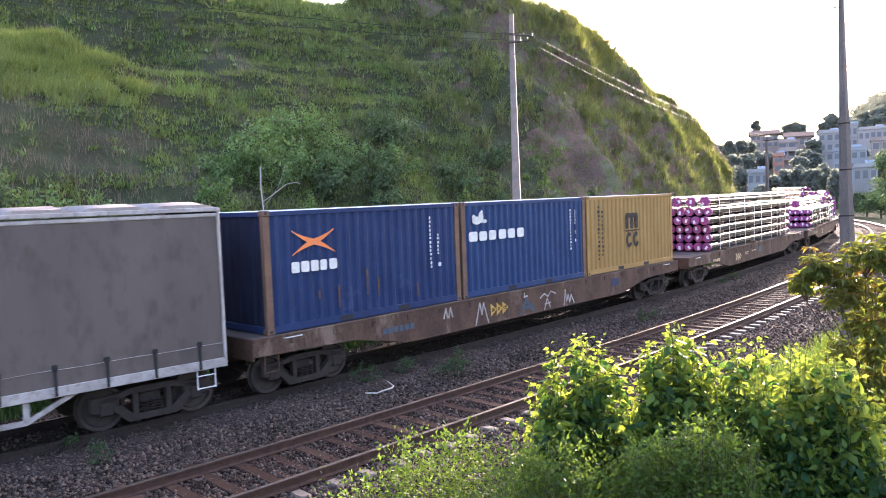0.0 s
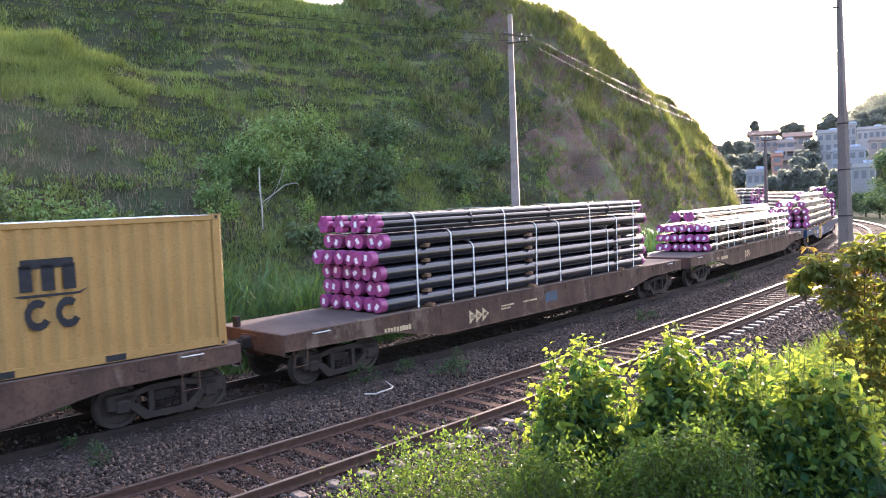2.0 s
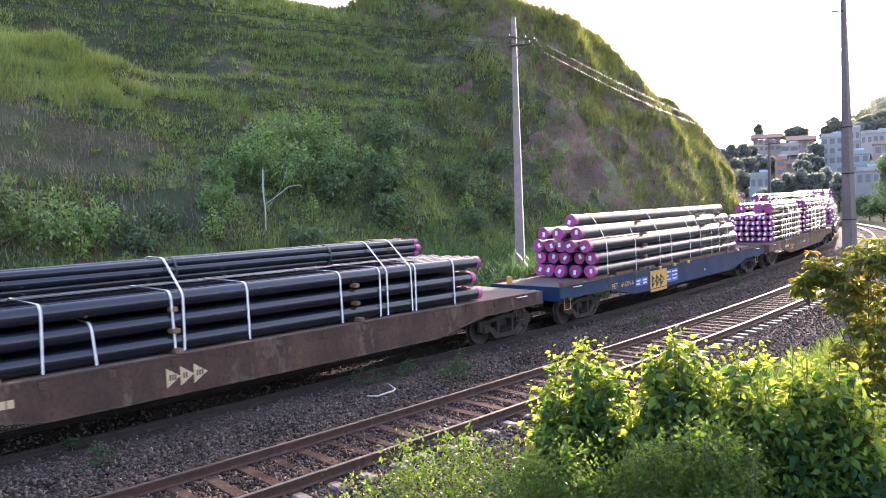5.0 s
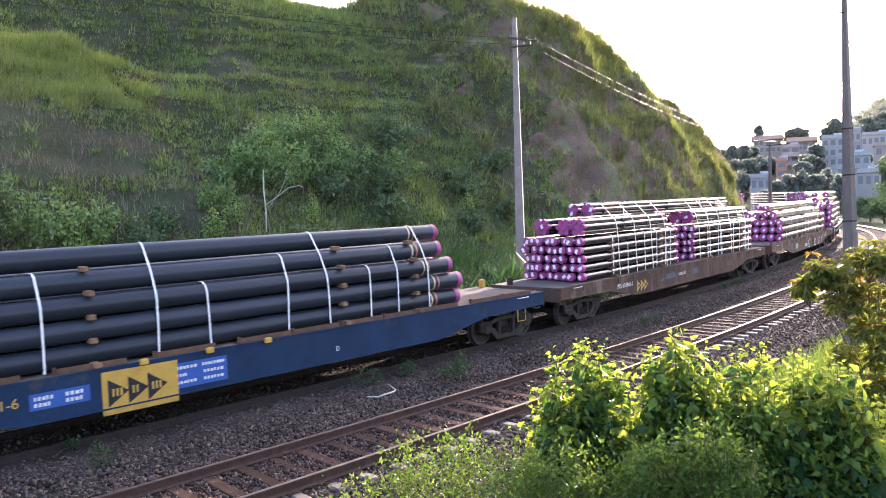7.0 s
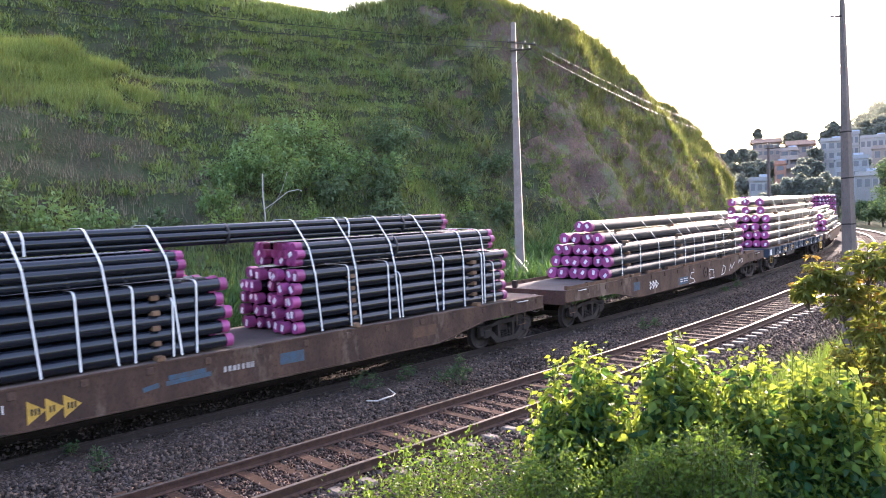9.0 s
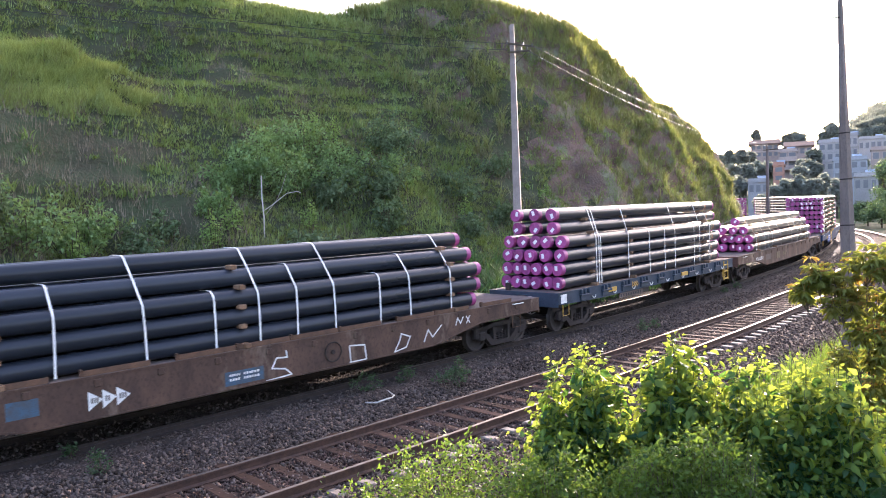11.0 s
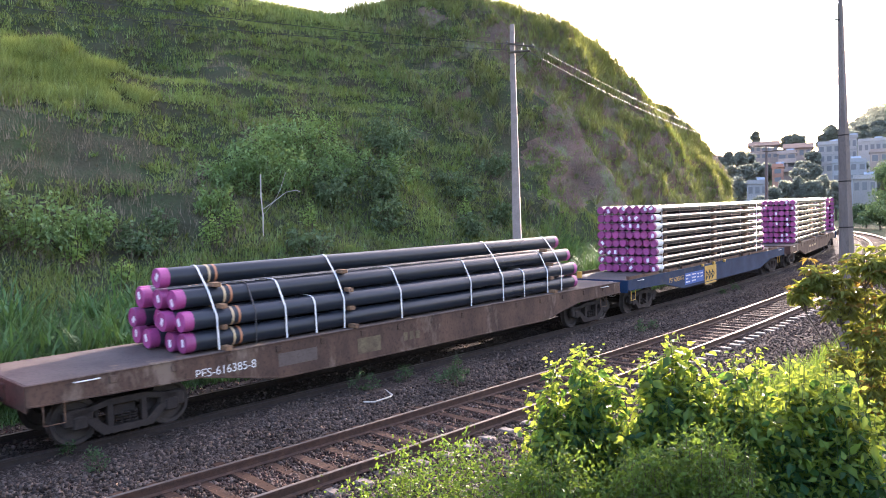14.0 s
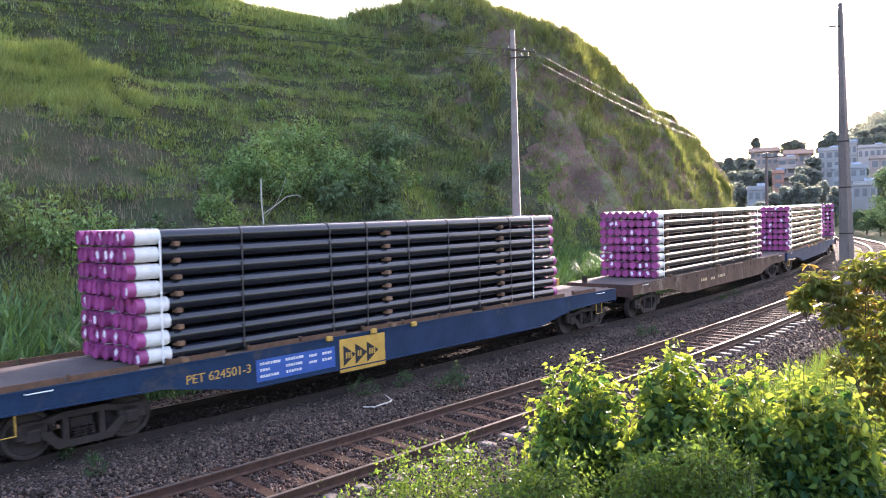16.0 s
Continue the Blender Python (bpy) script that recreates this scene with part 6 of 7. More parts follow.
def sprig_shrub(name, label, base, lobes, leaf, aspect, stems_n, step, mat, seed, category="shrub", group="", twig=0.006, single=0, droop=0.7, bare=0.35, up=0.35, side=True, fill=0):
    """Upright stems that end in each lobe (x, y, z, radius), with leaves set spirally along them."""
    rng = np.random.default_rng(seed)
    B = thing(name, label, category, group, at=Matrix.Translation(base))
    stems = Shape()
    P, A, S = [], [], []
    tot = sum(l[3] ** 2 for l in lobes)

    def leafy(p0, p1, p2, t0, scale, rad):
        length = float(np.linalg.norm(p1 - p0) + np.linalg.norm(p2 - p1))
        k = max(3, int(length * (1 - t0) / step))
        phi = rng.random() * 6.28
        pts = []
        for i in range(k + 1):
            t = t0 + (1 - t0) * i / k
            q = p0 * (1 - t) ** 2 + p1 * 2 * t * (1 - t) + p2 * t * t
            tan = (p1 - p0) * (1 - t) + (p2 - p1) * t
            tan = tan / (np.linalg.norm(tan) + 1e-9)
            phi += 2.4 + rng.normal() * 0.3
            n1 = np.cross(tan, np.array([0.3, 0.8, 0.1]))
            n1 /= np.linalg.norm(n1) + 1e-9
            n2 = np.cross(tan, n1)
            out = n1 * math.cos(phi) + n2 * math.sin(phi)
            share = i / k
            P.append(q + out * twig)
            A.append(out + tan * (up + 0.9 * share ** 3) + rng.normal(size=3) * 0.15)
            S.append(leaf * scale * (1.0 - 0.45 * share ** 2.5) * (0.7 + 0.5 * rng.random()))
        for i in range(5):
            t = i / 4
            pts.append(Vector(p0 * (1 - t) ** 2 + p1 * 2 * t * (1 - t) + p2 * t * t))
        stems.path(pts, rad, 3 if rad < 0.003 else 4)

    for (x, y, z, r) in lobes:
        c = np.array([x, y, z])
        for _ in range(max(2, int(stems_n * r * r / tot))):
            d = rng.normal(size=3)
            d /= np.linalg.norm(d)
            e = c + d * r * rng.random() ** 0.4 * np.array([1, 1, 0.9])
            e[2] = max(0.12, e[2])
            root = np.array([x * 0.35, y * 0.35, 0.0]) + rng.normal(size=3) * np.array([0.06, 0.06, 0.0]) - np.array([0, 0, 0.1])
            ctl = np.array([e[0] * 0.9 + root[0] * 0.1, e[1] * 0.9 + root[1] * 0.1, e[2] * 0.5])
            leafy(root, ctl, e, bare, 1.0, twig)
            if side:
                for _k in range(2):
                    t = rng.uniform(0.5, 0.85)
                    s0 = root * (1 - t) ** 2 + ctl * 2 * t * (1 - t) + e * t * t
                    s1 = s0 + rng.normal(size=3) * np.array([1, 1, 0.3]) * r * 0.35 + np.array([0, 0, r * 0.25])
                    leafy(s0, (s0 + s1) / 2 - np.array([0, 0, r * 0.06]), s1, 0.15, 0.85, twig * 0.6)
    P, A, S = np.array(P), np.array(A), np.array(S)
    for (x, y, z, r) in lobes:
        # the leafy body round each lobe
        m = int(fill * r * r / tot)
        if m:
            d = rng.normal(size=(m, 3))
            d /= np.linalg.norm(d, axis=1)[:, None]
            knots = rng.normal(size=(max(4, m // 16), 3))
            knots /= np.linalg.norm(knots, axis=1)[:, None]
            near = knots[rng.integers(0, len(knots), m)]
            d = near + d * 0.33
            q = np.array([x, y, z]) + d * (r * (0.45 + 0.6 * rng.random(m)))[:, None]
            ok = q[:, 2] > 0.05
            P, A = np.concatenate([P, q[ok]]), np.concatenate([A, (d + rng.normal(size=(m, 3)) * 0.5)[ok]])
            S = np.concatenate([S, (leaf * (0.6 + 0.5 * rng.random(m)))[ok]])
    pick = set()
    if single:
        order = np.argsort(-(P[:, 2] - 0.3 * P[:, 1]) + rng.normal(size=len(P)) * 0.2)[:single]
        pick = set(order.tolist())
        lv, lf = leaf_arrays(np.zeros((1, 3)), np.array([[1.0, 0, 0]]), np.array([1.0]), aspect, np.random.default_rng(2), 0.0, True)
        me = mesh_from("leaf", lv, lf, mat)
        for i in order:
            a = A[i] / np.linalg.norm(A[i])
            q = Vector((a[0], a[1], a[2] - droop * rng.random())).to_track_quat("X", "Z")
            part("leaf", me, None, B, at=Matrix.Translation(P[i]) @ q.to_matrix().to_4x4() @ pose(0, 0, 0, rng.uniform(-40, 40)) @ Matrix.Scale(float(S[i]), 4))
    rest = np.array([i for i in range(len(P)) if i not in pick])
    v, f = leaf_arrays(P[rest], A[rest], S[rest], aspect, rng, droop, leaf > 0.06, 0.8)
    part("branchwork", stems, M_BARK, B)
    part("foliage", mesh_from("foliage", v, f, mat), None, B)["kind"] = "stuff"
    return B


def cane_shrub(name, label, base, tips, leaf, aspect, seed, mats=None, group="", shoots=7, step=0.036, single=0, fill=0, twig=0.002, low=0.28, droop=0.95):
    """Upright canes that end at tips (x, y, z, radius, canes), with side shoots; broad leaves below, small fresh ones,
    toned for sun, at each end.
    """
    mature, fresh = mats or (M_LEAF, M_LEAF_TIP)
    rng = np.random.default_rng(seed)
    B = thing(name, label, "shrub", group, at=Matrix.Translation(base))
    stems = Shape()
    P, A, S, Y = [], [], [], []

    def shoot(p0, p1, p2, t0, t_fresh, rad, crown_z):
        length = float(np.linalg.norm(p1 - p0) + np.linalg.norm(p2 - p1))
        k = max(4, int(length * (1 - t0) / step))
        phi = rng.random() * 6.28
        for i in range(k + 1):
            u = i / k
            t = t0 + (1 - t0) * u
            q = p0 * (1 - t) ** 2 + p1 * 2 * t * (1 - t) + p2 * t * t
            tan = (p1 - p0) * (1 - t) + (p2 - p1) * t
            tan = tan / (np.linalg.norm(tan) + 1e-9)
            phi += 2.4 + rng.normal() * 0.25
            n1 = np.cross(tan, np.array([0.3, 0.8, 0.1]))
            n1 /= np.linalg.norm(n1) + 1e-9
            out = n1 * math.cos(phi) + np.cross(tan, n1) * math.sin(phi)
            size = leaf * (1.0 - 0.55 * max(0.0, (u - 0.45) / 0.55) ** 1.5) * (0.75 + 0.4 * rng.random())
            P.append(q + out * size * 0.30)
            A.append(out + tan * (0.12 + 0.45 * u ** 4) + rng.normal(size=3) * 0.15)
            S.append(size)
            # the crown's top takes the fresh colour too, for its sunlit look
            Y.append(u > t_fresh + 0.12 * rng.normal() or (q[2] > crown_z - 0.28 and rng.random() < 0.45))
        stems.path([Vector(p0 * (1 - t) ** 2 + p1 * 2 * t * (1 - t) + p2 * t * t) for t in (0, 0.25, 0.5, 0.75, 1.0)], rad, 4)

    crown_z = 0.0
    for x, y, z, r, canes in tips:
        crown_z = max(1.45, z)
        for _ in range(canes):
            d = rng.normal(size=3)
            d /= np.linalg.norm(d)
            e = np.array([x, y, z]) + d * r * rng.random() ** 0.5
            root = np.array([x * 0.45, y * 0.45, -0.1]) + rng.normal(size=3) * np.array([0.09, 0.09, 0.0])
            ctl = np.array([e[0] * 0.85 + root[0] * 0.15, e[1] * 0.85 + root[1] * 0.15, e[2] * 0.55])
            shoot(root, ctl, e, low, 0.55, twig, crown_z)
            for _k in range(shoots):
                t = rng.uniform(0.42, 0.92)
                s0 = root * (1 - t) ** 2 + ctl * 2 * t * (1 - t) + e * t * t
                a = rng.random() * 6.28
                ln = rng.uniform(0.16, 0.34) * (1.25 - 0.6 * t)
                s1 = s0 + np.array([math.cos(a) * ln, math.sin(a) * ln, ln * rng.uniform(0.25, 0.9)])
                shoot(s0, (s0 + s1) / 2 + np.array([0, 0, -0.03]), s1, 0.15, 0.45 if t > 0.6 else 0.85, twig * 0.6, crown_z)
    tot = sum(t[3] for t in tips)
    for x, y, z, r, canes in tips:
        for _ in range(int(fill * r / tot)):
            q = np.array([x * 0.97, y * 0.97, 0]) + rng.normal(size=3) * np.array([r * 0.7, r * 0.7, 0])
            q[2] = z * (0.25 + 0.55 * rng.random())
            P.append(q)
            A.append(rng.normal(size=3) * np.array([1, 1, 0.4]))
            S.append(leaf * (0.8 + 0.4 * rng.random()))
            Y.append(False)
    P, A, S, Y = np.array(P), np.array(A), np.array(S), np.array(Y)
    part("branchwork", stems, M_STEM, B)
    loose = np.zeros(len(P), bool)
    if single:
        order = np.argsort(-(P[:, 2] - 0.6 * P[:, 1]) + rng.normal(size=len(P)) * 0.3)[:single]
        loose[order] = True
        meshes = []
        for mat in (mature, fresh):
            lv, lf = leaf_arrays(np.zeros((1, 3)), np.array([[1.0, 0, 0]]), np.array([1.0]), aspect, np.random.default_rng(2), 0.0, True)
            meshes.append(mesh_from("leaf", lv, lf, mat))
        for i in order:
            a = A[i] / np.linalg.norm(A[i])
            q = Vector((a[0], a[1], a[2] - droop * rng.random())).to_track_quat("X", "Z")
            part("leaf", meshes[int(Y[i])], None, B, at=Matrix.Translation(P[i]) @ q.to_matrix().to_4x4() @ pose(0, 0, 0, rng.uniform(-75, 75)) @ Matrix.Scale(float(S[i]), 4))
    for name_, pick, mat in (("foliage", ~Y & ~loose, mature), ("fresh_foliage", Y & ~loose, fresh)):
        if pick.any():
            v, f = leaf_arrays(P[pick], A[pick], S[pick], aspect, rng, droop, True, 0.95)
            part(name_, mesh_from(name_, v, f, mat), None, B)["kind"] = "stuff"
    return B


def whorl_shrub(name, label, base, tips, leaf, aspect, seed, mats, group="", twig=0.007, per=11):
    """A branching shrub whose long leaves hang in whorls round the end of each shoot. tips: (x, y, z, radius, shoots)."""
    rng = np.random.default_rng(seed)
    B = thing(name, label, "shrub", group, at=Matrix.Translation(base))
    stems = Shape()
    P, A, S, Y = [], [], [], []
    for x, y, z, r, shoots in tips:
        c = np.array([x, y, z])
        hub = np.array([x * 0.92, y * 0.92, z * 0.88])
        stems.path([Vector((0.12 + x * 0.05, y * 0.05, -0.1)), Vector((0.12 + x * 0.12, y * 0.12, z * 0.4)), Vector(hub)], twig * 1.5, 5)
        for _ in range(shoots):
            d = rng.normal(size=3)
            d[2] = abs(d[2]) * 0.8 - 0.15
            d /= np.linalg.norm(d)
            e = c + d * r * (0.45 + 0.6 * rng.random())
            m = (hub + e) / 2 + np.array([0, 0, -0.04])
            stems.path([Vector(hub), Vector(m), Vector(e)], twig * 0.7, 4)
            new_ = rng.random() < 0.3
            for ring in range(2):
                for k in range(per):
                    a = 6.283 * (k + rng.random() * 0.7) / per
                    out = np.array([math.cos(a), math.sin(a), 0.25 - 0.35 * ring])
                    P.append(e + out * 0.02 - np.array([0, 0, 0.09 * ring]))
                    A.append(out + rng.normal(size=3) * 0.18)
                    S.append(leaf * (0.65 + 0.5 * rng.random()) * (0.8 if new_ and not ring else 1.0))
                    Y.append(new_ and not ring)
    P, A, S, Y = np.array(P), np.array(A), np.array(S), np.array(Y)
    part("branchwork", stems, M_BARK, B)
    for name_, pick, mat in (("foliage", ~Y, mats[0]), ("fresh_foliage", Y, mats[1])):
        v, f = leaf_arrays(P[pick], A[pick], S[pick], aspect, rng, 1.1, True, 0.5)
        part(name_, mesh_from(name_, v, f, mat), None, B)["kind"] = "stuff"
    return B


def tree(name, label, base, height, crown, n, leaf, mat, seed, group="trees of the far slope", trunk=0.16, low=0.3):
    """Tapered trunk with limbs and a crown of many leaf clumps."""
    rng = np.random.default_rng(seed)
    T = thing(name, label, "tree", group, at=Matrix.Translation(base))
    sh = Shape()
    sh.tube((0, 0, -0.4), (0, 0, height * 0.6), trunk, 8, r2=trunk * 0.6, caps=False)
    P = []
    k = 26
    for i in range(k):
        a = i * 2.4 + rng.random()
        rr = crown * 0.72 * rng.random() ** 0.6
        dome = math.sqrt(1 - (rr / crown) ** 2)
        z = height * (low + (0.90 - low) * rng.random() ** 0.7 * dome)
        e = np.array([rr * math.cos(a), rr * math.sin(a), z])
        sh.tube((0, 0, height * (0.3 + 0.25 * rng.random())), Vector(e), trunk * 0.45, 6, r2=trunk * 0.12, caps=False)
        m = n // k
        d = rng.normal(size=(m, 3))
        d /= np.linalg.norm(d, axis=1)[:, None]
        P.append(e + d * (crown * (0.22 + 0.26 * rng.random()) * (0.35 + 0.8 * rng.random(m)))[:, None] * np.array([1, 1, 0.8]))
    P = np.concatenate(P)
    A = rng.normal(size=P.shape)
    v, f = leaf_arrays(P, A, leaf * (0.6 + 0.8 * rng.random(len(P))), 0.6, rng, 0.2)
    part("trunk", sh, M_BARK, T)
    part("crown", mesh_from("crown", v, f, mat), None, T)["kind"] = "stuff"
    return T


# grass on the hill
def hill_grass():
    rng = np.random.default_rng(5)
    grid_a = np.linspace(-38, 66, 209)
    grid_u = np.linspace(0.0, 1.12, 70)
    G = np.array([[tuple(hill_point(a, u)) for u in grid_u] for a in grid_a])

    def at(a, u):
        i = np.clip((a + 38) / 0.5, 0, 207.99)
        j = np.clip(u / (1.12 / 69), 0, 68.99)
        i0, j0 = i.astype(int), j.astype(int)
        fi, fj = (i - i0)[:, None], (j - j0)[:, None]
        return (G[i0, j0] * (1 - fi) + G[i0 + 1, j0] * fi) * (1 - fj) + (G[i0, j0 + 1] * (1 - fi) + G[i0 + 1, j0 + 1] * fi) * fj

    def field(name, label, mat, count, blades, hmin, hmax, width, spread, keep, lean, lo=-38, hi=66, ulo=0.0, uhi=1.1):
        a = lo + (hi - lo) * rng.random(count)
        u = ulo + (uhi - ulo) * rng.random(count)
        p = at(a, u)
        m = np.array([keep(q, aa, uu) for q, aa, uu in zip(p, a, u)])
        p = p[m]
        c = len(p)
        tuft_h = hmin + (hmax - hmin) * rng.random(c) ** 1.5
        pos = np.repeat(p, blades, 0) + rng.normal(size=(c * blades, 3)) * np.array([spread, spread, 0.02])
        hh = np.repeat(tuft_h, blades) * (0.6 + 0.6 * rng.random(c * blades))
        v, f = (blade_arrays if lean > 0.8 else spike_arrays)(pos - np.array([0, 0, 0.05]), hh, width * (0.6 + 0.8 * rng.random(c * blades)), rng, lean)
        tagged(part(name, mesh_from(name, v, f, mat), None), label, "grass", kind="stuff")

    def patch(q, s, k):
        return noise.noise(Vector((q[0] / s, q[1] / s + q[2] / s, k)))

    def ledge(q):
        return ledge_phase(q[0], q[1], q[2]) % 1.0

    thin = random.Random(77)

    def dry_zone(a, u):
        """Browner, thinner growth low on the left of the slope and above the foot."""
        return 1.1 * math.exp(-((a + 1) / 5.5) ** 2 - ((u - 0.37) / 0.12) ** 2) + 0.8 * math.exp(-((a - 2.5) / 3.0) ** 2 - ((u - 0.22) / 0.06) ** 2) + 0.6 * math.exp(-((a - 11) / 4) ** 2 - ((u - 0.66) / 0.08) ** 2)

    field("hill_grass", "short green grass covering the hillside", M_GRASS, 105000, 8, 0.09, 0.34, 0.027, 0.12, lambda q, a, u: patch(q, 2.4, 1.0) > -0.6 + 0.9 * dry_zone(a, u) and (a < 22 or patch(q, 2.5, 3.0) > 0.3 or thin.random() < 0.15) and (ledge(q) < 0.70 or patch(q, 0.6, 8.0) > -0.1 or u < 0.3), 0.8)
    field("hill_ledge_grass", "light grass along the slope's cattle paths, toned for their lit edges", M_GRASS_SUNLIT, 42000, 13, 0.16, 0.42, 0.019, 0.11, lambda q, a, u: 0.02 < ledge(q) < 0.30 and patch(q, 2.2, 21.0) > -0.12 + 0.5 * dry_zone(a, u) + max(0.0, 0.55 - u) * 1.6 and u > 0.22 and a < 30, 0.8)
    # paler blades draw the sunlit patch on the spur
    field("spur_grass", "dense light yellow-green grass on the hill's spur, coloured as a sunlit patch", M_GRASS_SUNLIT, 12000, 14, 0.2, 0.5, 0.020, 0.11, lambda q, a, u: patch(q, 1.5, 41.0) > -0.15 + 0.9 * (((a - 0.5) / 4.2) ** 2 + ((u - 0.53) / 0.075) ** 2 - 0.6), 0.8, -5, 7, 0.42, 0.66)
    field("hill_grass_lush", "longer bright grass tufts on the hillside", M_GRASS_LUSH, 15000, 12, 0.35, 0.75, 0.016, 0.13, lambda q, a, u: (a < 24 or thin.random() < 0.3) and patch(q, 3.0, 5.0) > 0.12 + 0.4 * dry_zone(a, u), 0.6)
    field("hill_dry_grass", "dry straw-coloured stalks on the hillside", M_DRY, 26000, 8, 0.2, 0.75, 0.010, 0.16, lambda q, a, u: patch(q, 2.5, 9.0) + 0.6 * dry_zone(a, u) > 0.12 and u < 0.8 and a < 40, 0.6)
    field("hill_foot_grass", "tall lush grass on the lowest part of the slope", M_GRASS_LUSH, 6000, 10, 0.2, 0.55, 0.014, 0.15, lambda q, a, u: patch(q, 2.5, 15.0) > 0.0, 0.6, -38, 26, 0.04, 0.17)
    field("crest_grass", "light grass along the hill's crest, coloured as sunlit", M_GRASS_SUNLIT, 7500, 9, 0.25, 0.7, 0.016, 0.12, lambda q, a, u: True, 0.5, -38, 70, 0.9, 1.1)

    # hanging clumps with long arching blades on the cut face, denser towards its sunny end, where sunlight is put into
    # a lighter colour
    def clumps(name, label, mat, count, blades, length, keep, lo, hi, ulo, uhi, width=0.024):
        a = lo + (hi - lo) * rng.random(count)
        u = ulo + (uhi - ulo) * rng.random(count)
        p = at(a, u)
        m = np.array([keep(q, aa, uu) for q, aa, uu in zip(p, a, u)])
        p = p[m]
        c = len(p)
        big = np.repeat(length * (0.55 + 0.7 * rng.random(c)), blades)
        pos = np.repeat(p, blades, 0) + rng.normal(size=(c * blades, 3)) * np.array([0.10, 0.10, 0.04]) + np.array([0, -0.04, 0])
        v, f = arching_arrays(pos, big * (0.5 + 0.6 * rng.random(c * blades)), width * (0.6 + 0.8 * rng.random(c * blades)), rng, 0.5, 2.4)
        tagged(part(name, mesh_from(name, v, f, mat), None), label, "grass", kind="stuff")

    field("cut_face_dry_grass", "thin dry grass on the reddish cut face", M_DRY, 9000, 7, 0.2, 0.6, 0.012, 0.14, lambda q, a, u: patch(q, 1.6, 31.0) > (-0.05 if u > 0.36 or a < 23 else 0.25), 0.6, 22, 64, 0.02, 0.95)
    clumps("cut_face_clumps", "long arching grass clumps on the reddish cut face", M_GRASS_CUT, 3000, 24, 1.45, lambda q, a, u: (patch(q, 2.0, 12.0) > 0.1 or thin.random() < 0.14) and (u > 0.38 + 0.12 * patch(q, 3.0, 14.0) or a < 23.5 or thin.random() < 0.12), 21, 66, 0.03, 1.0, 0.019)
    clumps("sunny_clumps", "grass clumps on the ridge, coloured light yellow-green for sun", M_GRASS_CUT_SUNLIT, 1700, 26, 1.3, lambda q, a, u: patch(q, 1.7, 17.0) > -0.1 or thin.random() < 0.25, 33, 70, 0.12, 1.05, 0.017)
    clumps("slope_clumps", "coarse light grass clumps on the slope", M_GRASS_LUSH, 900, 22, 0.55, lambda q, a, u: patch(q, 2.0, 25.0) > 0.05, -20, 26, 0.1, 0.95, 0.018)
    return at


hill_at = hill_grass()


def foot_grass():
    rng = np.random.default_rng(8)
    n = 7000
    a = rng.uniform(-24, 32, n)
    o = rng.uniform(3.2, 8.2, n)
    p = np.array([tuple(on_train(x, y, -0.85 if y < 6.6 else -0.75 + 0.35 * (y - 6.6))[0]) for x, y in zip(a, o)])
    keep = np.array([noise.noise(Vector((q[0] / 2.2, q[1] / 2.2, 2))) > -0.3 for q in p])
    p = p[keep]
    c, b = len(p), 8
    tall = np.array([2.5 + 0.9 * noise.noise(Vector((q[0] / 3.5, q[1] / 3.5, 6))) for q in p])
    hh = np.repeat(tall * (0.75 + 0.35 * rng.random(c)), b) * (0.6 + 0.55 * rng.random(c * b))
    pos = np.repeat(p, b, 0) + rng.normal(size=(c * b, 3)) * np.array([0.16, 0.16, 0.02])
    v, f = arching_arrays(pos, hh, 0.034 * (0.6 + 0.8 * rng.random(c * b)), rng, 0.3, 2.0)
    tagged(part("tall_grass", mesh_from("tall_grass", v, f, M_GRASS_TALL), None), "tall lush green grass along the hill's foot", "grass", kind="stuff")


def verge_grass():
    """Low fresh grass on the far edge of the ballast, seen under the wagons."""
    rng = np.random.default_rng(18)
    n = 3600
    a = rng.uniform(-24, 40, n)
    o = 2.0 + 1.5 * rng.random(n) ** 0.7
    p = np.array([tuple(on_train(x, y, -0.74)[0]) for x, y in zip(a, o)])
    c, b = len(p), 10
    hh = np.repeat(0.35 + 0.3 * rng.random(c), b) * (0.6 + 0.5 * rng.random(c * b))
    pos = np.repeat(p, b, 0) + rng.normal(size=(c * b, 3)) * np.array([0.12, 0.12, 0.02])
    v, f = arching_arrays(pos, hh, 0.011 * (0.6 + 0.8 * rng.random(c * b)), rng, 0.4, 1.6)
    tagged(part("verge_grass", mesh_from("verge_grass", v, f, M_GRASS_TALL), None), "low fresh grass on the far edge of the ballast", "grass", kind="stuff")


verge_grass()
foot_grass()


def bank_grass():
    rng = np.random.default_rng(11)
    n = 12000
    x, y = rng.uniform(-2, 16, n), rng.uniform(3, 26, n)
    off = np.array([near_offset(a, b) for a, b in zip(x, y)])
    m = (off < -3.4) & (off > -8.0) & (np.hypot(x, y) > 8.0)
    x, y = x[m], y[m]
    p = np.array([(a, b, bank_height(a, b)) for a, b in zip(x, y)])
    c, k = len(p), 12
    hh = np.repeat(0.45 + 0.5 * rng.random(c), k) * (0.6 + 0.5 * rng.random(c * k))
    pos = np.repeat(p, k, 0) + rng.normal(size=(c * k, 3)) * np.array([0.12, 0.12, 0.02])
    v, f = arching_arrays(pos, hh, 0.0095 * (0.6 + 0.8 * rng.random(c * k)), rng, 0.4, 1.3)
    tagged(part("bank_grass", mesh_from("bank_grass", v, f, M_GRASS_BANK), None), "bright tall grass on the bank beside the near track", "grass", kind="stuff")


bank_grass()

